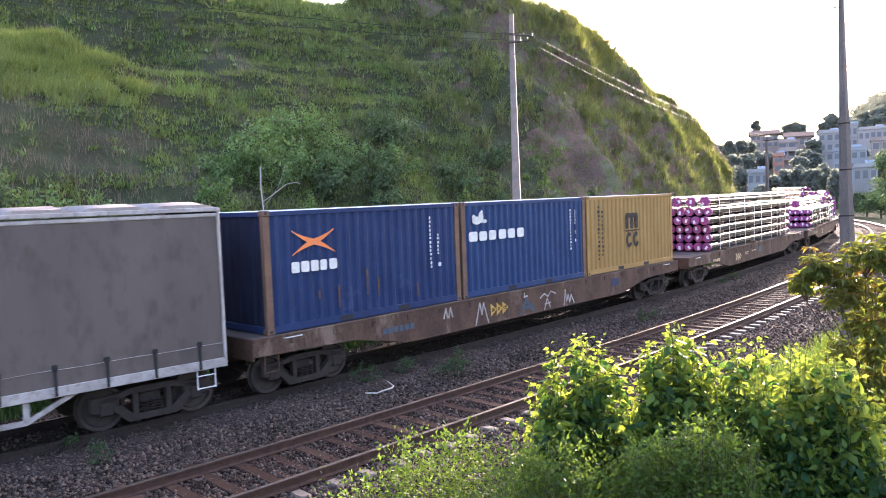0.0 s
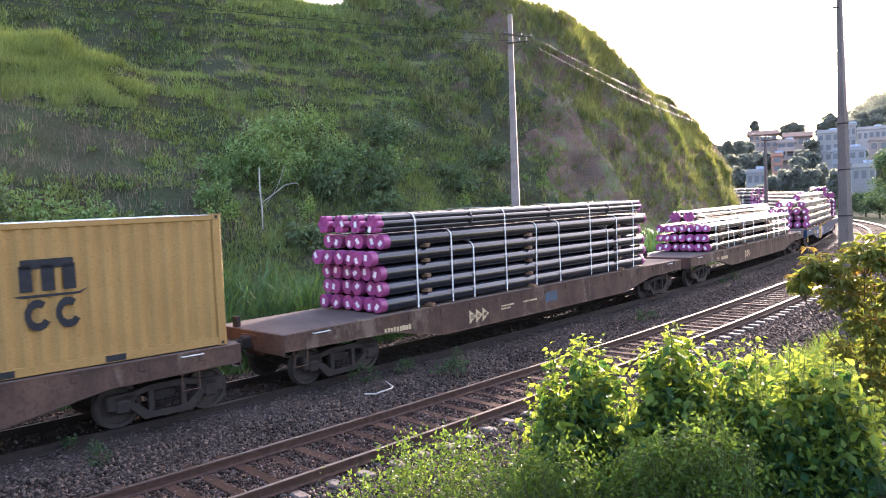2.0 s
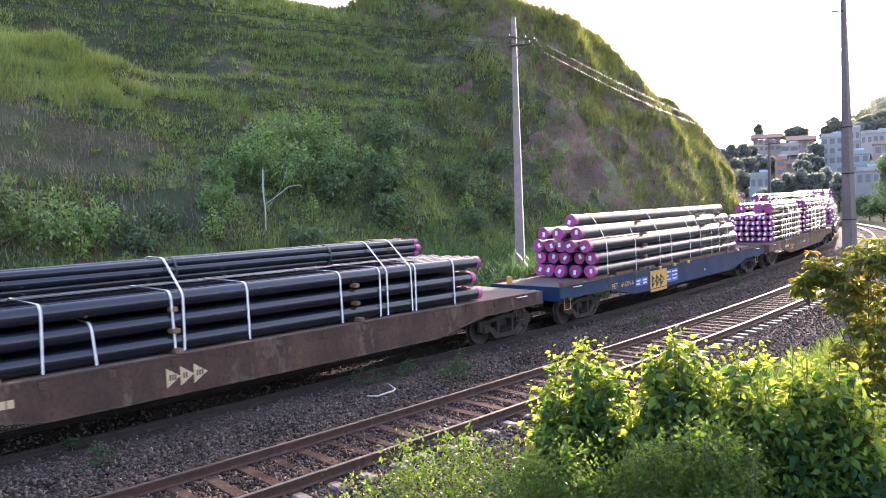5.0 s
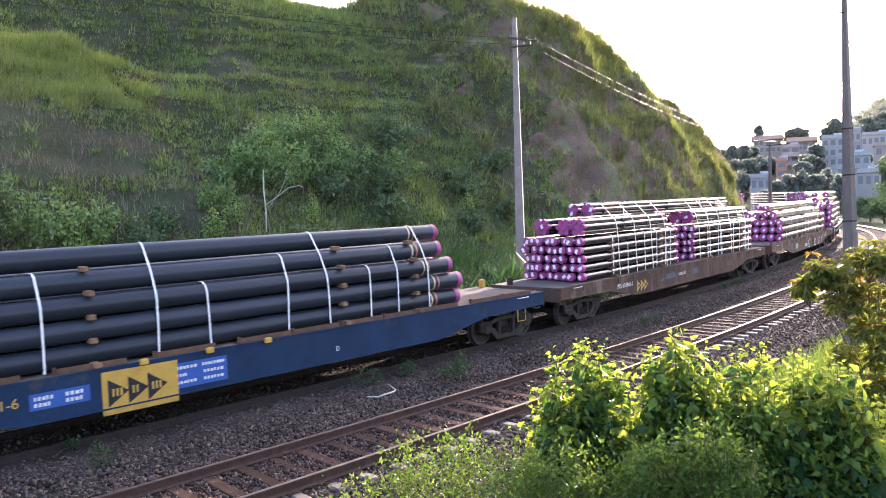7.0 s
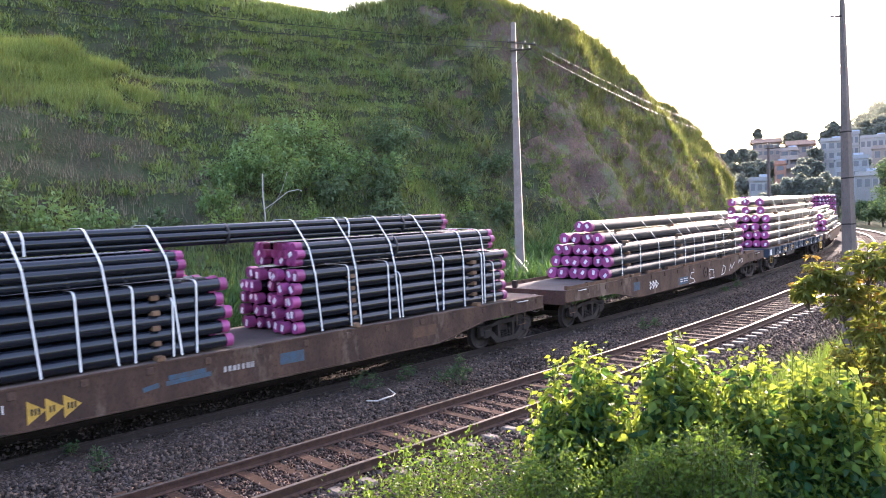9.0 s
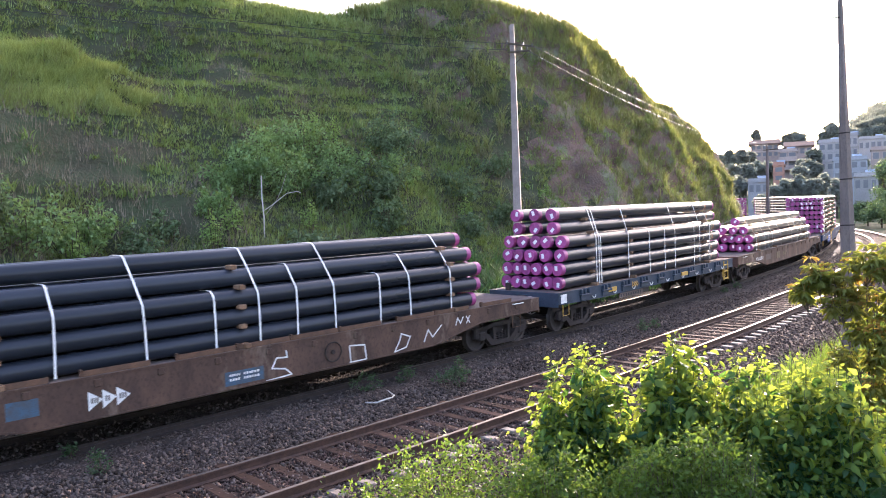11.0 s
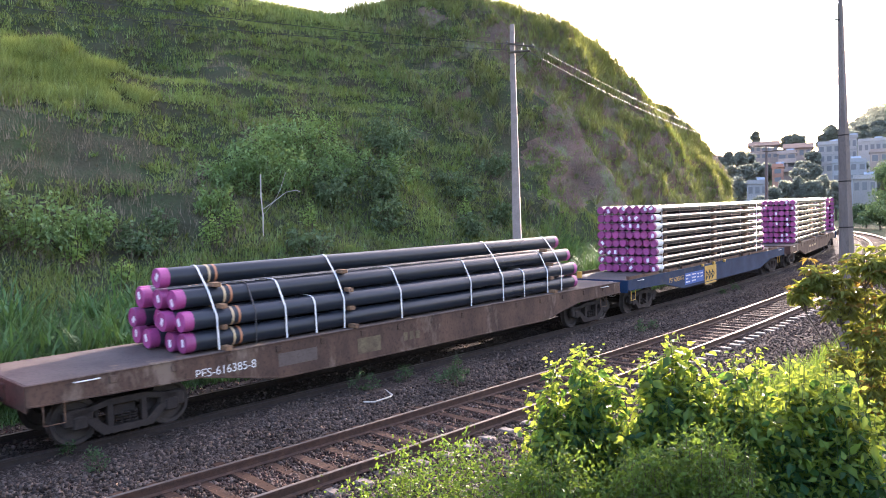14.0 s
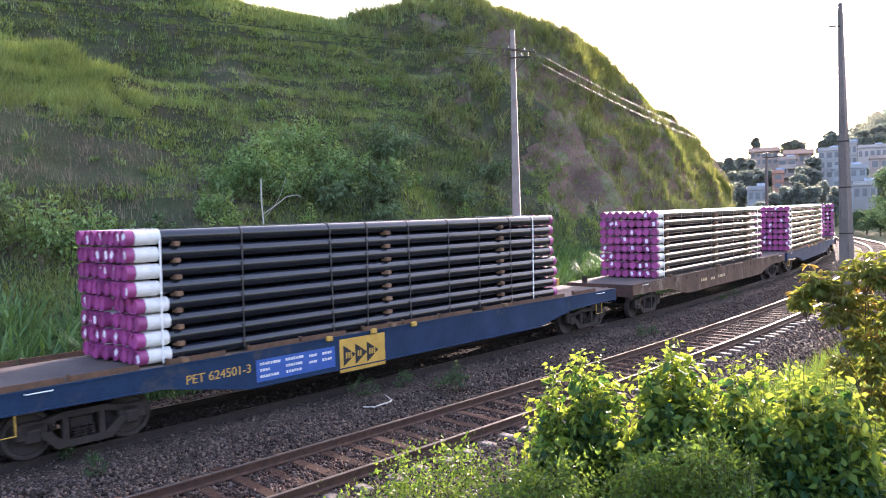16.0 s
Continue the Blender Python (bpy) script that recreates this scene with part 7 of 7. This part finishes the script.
# foreground shrubs on the bank
def at_view(az, d, z):
    return (d * math.sin(radians(az)), d * math.cos(radians(az)), z)


FRONT = "foreground shrubs on the bank"
cane_shrub("broadleaf_shrub", "bright yellow-green broad-leaved shrub in sunlight", (1.02, 5.85, 0.6), [(-0.18, 0, 1.72, 0.06, 5), (0.03, -0.02, 1.84, 0.06, 5), (0.17, -0.05, 1.84, 0.06, 4), (-0.12, -0.02, 1.5, 0.14, 6), (0.1, -0.08, 1.56, 0.14, 6), (0.26, -0.08, 1.6, 0.12, 5), (-0.22, -0.1, 1.27, 0.16, 6), (0.05, -0.15, 1.25, 0.18, 6), (0.3, -0.15, 1.27, 0.18, 6), (-0.36, 0.0, 1.3, 0.06, 3), (-0.3, -0.1, 1.0, 0.2, 6), (0.3, -0.2, 1.0, 0.2, 6)],
           0.098, 0.62, 1, group=FRONT, fill=700, single=150)
cane_shrub("broadleaf_shrub", "tall bright yellow-green broad-leaved shrub in sunlight", (1.68, 5.5, 0.6), [(-0.02, 0, 1.99, 0.05, 5), (-0.16, 0, 1.85, 0.07, 5), (0.13, -0.02, 1.86, 0.08, 5), (-0.08, -0.05, 1.69, 0.14, 6), (0.16, -0.05, 1.67, 0.14, 6), (-0.2, -0.1, 1.53, 0.16, 6), (0.0, -0.15, 1.33, 0.2, 7), (0.2, -0.2, 1.3, 0.2, 6), (-0.2, -0.25, 1.1, 0.2, 6), (0.1, -0.35, 1.05, 0.25, 6)],
           0.102, 0.62, 2, group=FRONT, fill=900, single=150)
cane_shrub("broadleaf_shrub", "spreading bright green broad-leaved shrub in sunlight", (2.4, 5.1, 0.6), [(-0.56, 0.2, 1.72, 0.08, 4), (-0.5, 0.15, 1.5, 0.15, 5), (-0.55, 0.1, 1.25, 0.18, 5), (-0.38, 0.12, 1.84, 0.07, 5), (-0.2, 0.08, 1.88, 0.08, 5), (0.0, 0, 1.85, 0.08, 5), (0.18, -0.1, 1.84, 0.07, 5), (0.29, -0.15, 1.74, 0.08, 5), (0.38, -0.2, 1.56, 0.1, 5), (-0.35, 0.05, 1.64, 0.14, 6), (-0.06, 0, 1.62, 0.16, 7), (0.17, -0.1, 1.56, 0.16, 6), (-0.4, 0, 1.32, 0.2, 6), (-0.06, -0.1, 1.27, 0.22, 7), (0.25, -0.2, 1.27, 0.2, 6), (0.0, -0.3, 1.02, 0.25, 6), (0.3, -0.3, 1.02, 0.2, 5)],
           0.098, 0.6, 3, group=FRONT, fill=1100, single=150)
sprig_shrub("smallleaf_shrub", "low shrub with many small yellow-green leaves on upright sprigs", at_view(-1.5, 5.1, 0.52), [(0, 0, 1.0, 0.42), (0.4, 0.1, 0.95, 0.4), (-0.45, 0, 0.80, 0.38), (0.75, -0.1, 0.8, 0.4), (-0.85, -0.1, 0.58, 0.35), (0.2, -0.3, 0.55, 0.5), (-0.2, 0.1, 1.22, 0.2), (0.2, 0.1, 1.3, 0.18)], 0.038, 0.55, 330, 0.021, M_LEAF_SMALL, 4, group=FRONT, fill=9000, twig=0.0018, droop=0.4, up=0.6)
sprig_shrub("smallleaf_shrub", "low shrub with many small green leaves on upright sprigs", at_view(12.0, 4.8, 0.78), [(-0.5, 0, 0.90, 0.32), (-0.35, 0, 1.06, 0.22), (0, 0, 0.86, 0.34), (0.2, 0, 0.98, 0.2), (0.45, 0, 0.84, 0.3), (0.72, -0.05, 0.9, 0.2), (0.9, -0.1, 0.66, 0.3), (0.2, -0.3, 0.6, 0.45)], 0.038, 0.55, 330, 0.021, M_LEAF_SMALL, 5, group=FRONT, fill=9000, twig=0.0018, droop=0.4, up=0.6)
sprig_shrub("smallleaf_shrub", "low bright shrub with small leaves among larger bushes", at_view(18.8, 4.7, 0.8), [(-0.25, 0, 1.1, 0.2), (0, 0, 1.2, 0.2), (0.2, 0, 1.12, 0.2), (0.1, 0.05, 1.3, 0.12), (-0.1, -0.1, 0.95, 0.25), (-0.35, 0.0, 1.2, 0.12)], 0.038, 0.55, 170, 0.021, M_LEAF_SMALL, 8, group=FRONT, fill=3500, twig=0.0018, droop=0.4, up=0.6)
whorl_shrub("drooping_shrub", "olive-green shrub with drooping narrow leaves and reddish tips", (4.25, 7.75, 0.75), [(-0.33, 0.13, 2.0, 0.17, 14), (-0.44, 0.18, 1.80, 0.15, 12), (-0.15, 0.05, 1.92, 0.2, 16), (0.1, -0.05, 2.1, 0.22, 18), (0.35, -0.1, 2.05, 0.28, 18), (-0.14, 0.0, 1.68, 0.24, 16), (0.18, -0.1, 1.72, 0.26, 16), (0.45, -0.2, 1.6, 0.3, 16), (0.1, -0.1, 1.40, 0.26, 16), (0.35, -0.2, 1.2, 0.3, 16), (0.02, -0.05, 1.08, 0.28, 16), (0.5, -0.3, 0.9, 0.35, 14), (0.1, -0.1, 0.75, 0.3, 16), (0.3, -0.3, 0.5, 0.35, 16)], 0.105, 0.36, 6, (M_LEAF_OLIVE, M_LEAF_RED), group=FRONT, twig=0.004)
cane_shrub("dark_shrub", "dark green shaded broad-leaved undergrowth", (2.75, 4.75, 0.6), [(0, 0, 0.95, 0.2, 5), (0.25, 0, 1.05, 0.2, 5), (-0.3, -0.1, 0.85, 0.22, 5), (0.45, -0.1, 1.25, 0.2, 4), (0.1, -0.2, 0.7, 0.25, 4)], 0.15, 0.5, 7, mats=(M_LEAF, M_LEAF), group=FRONT, fill=300)

# shrubs and saplings on the hillside and at its foot: arc, height share, size, leaves
HILLSIDE = "shrubs on the hillside"
rng_h = random.Random(12)
for a, u, size, mat in ((6.4, 0.28, 1.9, M_LEAF_HILL), (8.0, 0.30, 2.3, M_LEAF_HILL), (10.2, 0.34, 2.6, M_LEAF_HILL), (12.0, 0.32, 2.2, M_LEAF_HILL), (15.4, 0.37, 2.2, M_LEAF_DARK), (13.0, 0.26, 1.7, M_LEAF_DARK), (14.8, 0.30, 1.4, M_LEAF_HILL), (10.5, 0.24, 1.6, M_LEAF_DARK), (18.5, 0.26, 1.4, M_LEAF_DARK), (-3.0, 0.19, 1.8, M_LEAF_HILL), (-1.0, 0.19, 1.4, M_LEAF_HILL), (-5.0, 0.18, 1.9, M_LEAF_DARK), (-7.0, 0.14, 1.8, M_LEAF_HILL), (0.8, 0.18, 0.9, M_LEAF_DARK), (4.0, 0.23, 1.0, M_LEAF_HILL), (2.2, 0.21, 0.8, M_LEAF_DARK), (12.4, 0.20, 1.2, M_LEAF_DARK), (20.5, 0.18, 1.1, M_LEAF_DARK), (17.0, 0.16, 1.1, M_LEAF_DARK), (7.0, 0.14, 1.0, M_LEAF_DARK), (22.5, 0.30, 1.2, M_LEAF_DARK)):
    p = hill_at(np.array([a * 1.0]), np.array([u]))[0]
    lob = [(rng_h.uniform(-0.6, 0.6) * size, rng_h.uniform(-0.4, 0.4) * size, size * rng_h.uniform(0.35, 1.0), size * rng_h.uniform(0.25, 0.42)) for _ in range(7)]
    sprig_shrub("hillside_shrub", "leafy green shrub growing on the grassy slope", tuple(p), lob, 0.18, 0.6, int(14 * size), 0.07, mat, int(a * 10 + 300), group=HILLSIDE, fill=int(520 * size ** 1.3), twig=0.008, droop=0.9, bare=0.25)
for k, (a, u, size) in enumerate(((3.3, 0.17, 1.7), (4.4, 0.2, 1.2), (15.8, 0.34, 1.9), (13.0, 0.42, 1.8), (11.8, 0.42, 2.0), (-1.6, 0.16, 1.3), (18.0, 0.2, 1.4), (-0.5, 0.12, 1.1), (24.5, 0.2, 1.2), (8.0, 0.2, 1.3))):
    p = hill_at(np.array([a * 1.0]), np.array([u]))[0]
    sprig_shrub("sapling", "slender light green sapling on the slope", tuple(p), [(0.05, 0, size, 0.14), (-0.2, 0, size * 0.7, 0.15), (0.22, 0.1, size * 0.75, 0.15)], 0.19, 0.45, 12, 0.075, M_LEAF_YOUNG, 480 + k, category="sapling", group="saplings on the hillside", twig=0.009, bare=0.35)

DEAD_AT = hill_at(np.array([6.0]), np.array([0.19]))[0] - np.array([0.22, 0.0, 0.0])
dead = thing("dead_sapling", "bare pale dead sapling with one side branch", "dead sapling", at=Matrix.Translation(DEAD_AT))
part("stem", Shape().path([Vector((0, 0, -0.2)), Vector((0.03, 0, 0.9)), Vector((-0.02, 0, 1.7)), Vector((0.0, 0, 2.5))], 0.030, 6), M_DEADWOOD, dead)
part("branch", Shape().path([Vector((0.04, 0, 1.15)), Vector((0.5, 0, 1.45)), Vector((0.95, 0, 1.78)), Vector((1.35, 0, 1.85)), Vector((1.5, 0, 1.78))], 0.017, 6), M_DEADWOOD, dead)
part("branch", Shape().path([Vector((0.02, 0, 0.9)), Vector((0.5, 0.1, 1.5)), Vector((0.72, 0.1, 1.9)), Vector((0.95, 0.1, 2.55))], 0.009, 6), M_DEADWOOD, dead)

# weeds in the ballast
def weed(x, y, size, seed, leaf=0.07):
    r = random.Random(seed)
    lob = [(r.uniform(-0.45, 0.45) * size, r.uniform(-0.3, 0.3) * size, size * r.uniform(0.25, 0.95), size * 0.28) for _ in range(5)]
    shrub("weed", "small green weed growing in the ballast", (x, y, -0.68), lob, leaf, 0.36, int(260 * size / 0.4), M_LEAF_WEED, seed, category="weed", group="weeds in the ballast", twig=0.006)


for k, (x, y, size) in enumerate(((0.06, 17.4, 0.72), (0.25, 17.6, 0.5), (-1.9, 17.1, 0.5), (-0.96, 17.95, 0.42), (-6.7, 13.0, 0.3), (-5.77, 12.25, 0.38), (6.39, 24.3, 0.32), (13.5, 34.4, 0.40), (6.9, 24.8, 0.25), (12.2, 32.8, 0.3))):
    weed(x, y, size, 60 + k)

# litter on the ballast
tagged(part("bent_hose", Shape().path([Vector(p) for p in ((-1.80, 16.09, -0.57), (-1.55, 16.10, -0.58), (-1.44, 16.23, -0.57), (-1.25, 16.50, -0.58), (-1.22, 16.68, -0.58), (-1.38, 17.12, -0.59), (-1.70, 17.49, -0.58))], 0.021, 8), M_DEADWOOD, smooth=True), "bent white plastic hose lying on the ballast", "hose")


def rubble(x, y, n, seed, spread):
    rng = np.random.default_rng(seed)
    sh = Shape()
    for _ in range(n):
        r = rng.uniform(0.02, 0.05)
        c = Vector((x + rng.normal() * spread * 1.6, y + rng.normal() * spread, -0.64))
        at = Matrix.Translation(c) @ Euler(tuple(rng.random(3) * 6)).to_matrix().to_4x4()
        sh.box(-r, r, -r * 0.7, r * 0.7, -r * 0.5, r * 0.5, at=at, c=r * 0.2)
    tagged(part("pale_rubble", sh, M_COLLAR), "scatter of pale broken stones on the ballast", "rubble", "pale rubble on the ballast", "stuff")


rubble(-4.25, 15.2, 46, 1, 0.22)
rubble(4.2, 24.5, 40, 2, 0.28)
rubble(1.6, 21.3, 34, 3, 0.26)


# ---- the far slope with houses ----
def far_height(az, d):
    rise = max(0.0, min(1.0, (d - 120) / 110))
    top = float(np.interp(az, (14, 20, 24, 28, 31, 36, 50), (9, 10, 13, 13, 13, 16, 18)))
    back = max(0.0, min(1.0, (d - 210) / 160))
    ridge = float(np.interp(az, (14, 26.6, 27.5, 28.3, 30.4, 36, 50), (0, 0, 8, 18, 29, 38, 38)))
    return -1.2 + top * rise * rise * (3 - 2 * rise) + ridge * back


def build_far():
    sh = Shape()
    azs = [10 + 60 * i / 80 for i in range(81)]
    ds = [112 + 10 * j for j in range(34)]
    for az in azs:
        for d in ds:
            x, y = d * math.sin(radians(az)), d * math.cos(radians(az))
            sh.v.append((x, y, far_height(az, d) + 0.8 * fbm(x, y, 20, 3) * min(1, (d - 112) / 30)))
    m = len(ds)
    sh.f = [(i * m + j, i * m + j + 1, i * m + m + j + 1, i * m + m + j) for i in range(80) for j in range(m - 1)]
    sh.m = [0] * len(sh.f)
    tagged(part("far_slope", sh, M_GRASS_SOIL, smooth=True), "distant green slope with scattered houses and trees", "hillside", kind="structure")


build_far()


def far_spot(az, d, tan):
    """The place on a bearing at distance d that stands at a given slope above the eye."""
    return d * math.sin(radians(az)), d * math.cos(radians(az)), EYE + tan * d


def house(az0, az1, low, high, d, wall, storeys, bays, roof, label, balcony=False, dep=8.0, sink=7.0):
    """A house between two bearings, from slope low to slope high above the eye."""
    az = (az0 + az1) / 2
    w = d * radians(az1 - az0)
    h = (high - low) * d
    x, y, z = far_spot(az, d, low)
    Hs = thing("house", label, "house", "houses on the far slope", at=pose(x, y, z, 0, 0, -az))
    part("wall", Shape().box(-w / 2, w / 2, 0, dep, -sink, h), wall, Hs)
    if roof == "tile":
        r = Shape().prism([(-0.7, h - 0.1), (dep + 0.6, h - 0.1), (dep + 0.6, h + 0.1), (dep / 2, h + 1.3), (-0.7, h + 0.1)], -w / 2 - 0.5, w / 2 + 0.5, axis="x")
        rf = part("roof", r, M_ROOF, Hs, "terracotta tile roof")
    else:
        rf = part("roof", Shape().box(-w / 2 - 0.2, w / 2 + 0.2, -0.25, dep + 0.2, h, h + 0.22).box(-w / 2, w / 2, 0.0, 0.15, h + 0.22, h + 0.7), wall, Hs)
        part("water_tank", Shape().tube((w * 0.2, dep * 0.5, h + 0.2), (w * 0.2, dep * 0.5, h + 1.2), 0.7, 14, r2=0.8), M_TANK, rf, "pale blue water tank")
    sh_h = h / storeys
    for s_ in range(1, storeys):
        part("floor_band", Shape().box(-w / 2 - 0.05, w / 2 + 0.05, -0.12, 0.0, sh_h * s_ - 0.12, sh_h * s_ + 0.1), wall, Hs)
    for s_ in range(storeys):
        if balcony:
            zz = sh_h * s_
            b = part("balcony", Shape().box(-w / 2, w / 2, -1.3, 0.0, zz - 0.12, zz + 0.08), wall, Hs)
            part("parapet", Shape().box(-w / 2, w / 2, -1.3, -1.18, zz + 0.08, zz + 0.8), wall, b)
            for q in (-w / 2 + 0.12, 0.0, w / 2 - 0.12):
                part("post", Shape().box(q - 0.12, q + 0.12, -1.3, -1.1, zz + 0.8, zz + sh_h - 0.12), wall, b)
        for k in range(bays):
            cx = -w / 2 + w * (k + 0.5) / bays
            cz = sh_h * (s_ + 0.54)
            ww, wh = min(0.65, w / bays * 0.3), min(0.62, sh_h * 0.26)
            if balcony:
                ww, wh = w / bays * 0.36, sh_h * 0.36
            wn = part("window", Shape().box(cx - ww - 0.1, cx + ww + 0.1, -0.06, 0.0, cz - wh - 0.1, cz + wh + 0.1), wall, Hs)
            part("pane", Shape().box(cx - ww, cx + ww, -0.075, -0.06, cz - wh, cz + wh), M_PANE, wn)
    return Hs


house(22.35, 24.15, 0.046, 0.063, 192, M_WALL_PINK, 2, 5, "tile", "pinkish two-storey house with a tiled roof")
house(24.6, 26.25, 0.046, 0.058, 186, M_WALL_PINK, 1, 4, "tile", "salmon-coloured house with a long tiled roof")
house(24.15, 25.28, 0.031, 0.052, 174, M_WALL_PINK, 2, 2, "flat", "unplastered pink house with open balconies", True)
house(23.78, 24.5, 0.016, 0.036, 158, M_WALL_BRICK, 2, 1, "flat", "small orange brick house among trees")
house(26.62, 28.0, 0.026, 0.060, 176, M_WALL_WHITE, 3, 3, "flat", "tall white house with a flat roof")
house(28.3, 28.95, 0.040, 0.066, 181, M_WALL_WHITE, 2, 2, "flat", "narrow white house above its neighbours")
house(28.98, 30.7, 0.046, 0.061, 196, M_WALL_WHITE, 1, 5, "flat", "long pale house on the slope")
house(29.7, 31.4, 0.034, 0.048, 170, M_WALL_PINK, 1, 3, "flat", "reddish house higher up the slope")
house(27.5, 29.5, 0.014, 0.038, 152, M_WALL_BLUE, 2, 4, "flat", "pale blue-white house below the others")
house(28.7, 30.1, 0.000, 0.018, 136, M_WALL_WHITE, 1, 3, "flat", "low whitewashed house near the railway")
house(22.15, 23.5, 0.001, 0.017, 138, M_WALL_GREY, 1, 3, "flat", "low grey house with a pale canopy near the railway")

# trees: bearing, slope of the foot, slope of the top, crown half-width in degrees, distance
spots = [(21.0, 0.018, 0.063, 0.55, 168), (21.7, 0.02, 0.066, 0.6, 172), (22.3, 0.02, 0.062, 0.5, 176), (21.3, 0.0, 0.045, 0.6, 155), (22.0, 0.005, 0.048, 0.6, 158), (22.8, 0.012, 0.046, 0.6, 165), (23.5, 0.014, 0.045, 0.55, 168), (24.75, 0.052, 0.077, 0.5, 212), (25.3, 0.052, 0.079, 0.6, 214), (22.72, 0.06, 0.083, 0.14, 200), (26.9, 0.05, 0.078, 0.45, 205), (27.45, 0.05, 0.086, 0.5, 205), (26.0, 0.02, 0.043, 0.5, 160), (25.5, 0.012, 0.036, 0.6, 150), (24.6, -0.01, 0.024, 0.6, 130), (25.4, -0.01, 0.028, 0.65, 128), (26.2, -0.012, 0.026, 0.6, 126), (23.9, -0.01, 0.018, 0.5, 126), (27.0, -0.01, 0.03, 0.6, 132), (27.7, -0.015, 0.022, 0.5, 118), (23.0, -0.01, 0.004, 0.5, 120), (29.2, 0.02, 0.044, 0.3, 158), (30.4, 0.0, 0.04, 0.5, 150),
         (28.5, 0.055, 0.078, 0.6, 250), (29.3, 0.06, 0.085, 0.6, 265), (30.1, 0.064, 0.088, 0.6, 275), (30.9, 0.066, 0.092, 0.6, 280), (20.4, 0.012, 0.060, 0.6, 170), (20.9, -0.02, 0.032, 0.6, 148), (21.6, -0.022, 0.030, 0.6, 146), (22.3, 0.016, 0.040, 0.5, 162), (26.35, 0.03, 0.058, 0.45, 172), (25.7, 0.016, 0.046, 0.6, 165), (26.4, 0.012, 0.040, 0.5, 160), (28.2, 0.05, 0.082, 0.5, 240), (27.4, 0.052, 0.086, 0.55, 238)]
for i, (az, low, high, half, d) in enumerate(spots):
    x, y, z = far_spot(az, d, low)
    z = min(z, far_height(az, d) + 2.0) if d < 150 else z
    hh = EYE + high * d - z
    tree("tree", "dense tree on the far slope, its leaves paled grey for haze", (x, y, z - 0.3), hh, max(1.0, d * radians(half)), 5600, 0.5, M_LEAF_FAR_HAZED, 200 + i, trunk=0.16)


def far_woods():
    """Crowns that cover the ridge behind the houses."""
    rng = np.random.default_rng(44)
    P = []
    for _ in range(150):
        az, d, r = rng.uniform(27.6, 36), rng.uniform(262, 392), rng.uniform(2.2, 4.2)
        c = np.array([d * math.sin(radians(az)), d * math.cos(radians(az)), far_height(az, d) + r * 0.35])
        q = rng.normal(size=(420, 3))
        q /= np.linalg.norm(q, axis=1)[:, None]
        P.append(c + q * (r * (0.6 + 0.45 * rng.random(420)))[:, None] * np.array([1, 1, 0.8]))
    P = np.concatenate(P)
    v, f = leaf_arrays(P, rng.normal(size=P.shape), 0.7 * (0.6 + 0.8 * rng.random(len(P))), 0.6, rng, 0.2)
    tagged(part("far_woods", mesh_from("far_woods", v, f, M_LEAF_FAR_HAZED), None), "green woods on the distant ridge, leaves paled grey for haze", "woods", kind="stuff")


far_woods()
# trees right of the near track, nearer
for i, (az, d, h, c) in enumerate(((30.7, 116, 9.5, 2.6), (29.5, 118, 3.6, 2.4), (30.3, 112, 3.4, 2.6), (31.6, 104, 5.0, 3.2), (28.6, 120, 3.2, 2.2))):
    x, y = d * math.sin(radians(az)), d * math.cos(radians(az))
    tree("tree", "light green leafy tree beside the railway curve", (x, y, -1.1), h, c, 3600, 0.28, M_LEAF_DARK, 260 + i, group="trees beside the railway", trunk=0.14)


# ---- movement ----
def travelled(t):
    u = t - 8
    return 9.85233 * t + 0.020529 * 0.5 * u * u - 0.0050507 / 6 * u ** 3 - 1.0879


def wagon_pose(x0, bx, t):
    a0 = x0 - travelled(t)
    p, _ = on_train(a0 + bx[0])
    q, _ = on_train(a0 + bx[1])
    d = (q - p).normalized()
    o = p - d * bx[0]
    return pose(o.x, o.y, 0, 0, 0, math.degrees(math.atan2(d.y, d.x)))


def motions():
    for ob, x0, bx, off in moving:
        walk(ob, [(i * 0.5, wagon_pose(x0, bx, i * 0.5) @ off) for i in range(33)])
    for ws, x in wheels:
        rows = []
        for f in range(0, 481, 2):
            t = f / FPS
            rows.append((t, pose(x, 0, 0.42, 0, -math.degrees(travelled(t) / 0.42), 0)))
        walk(ws, rows)


motions()
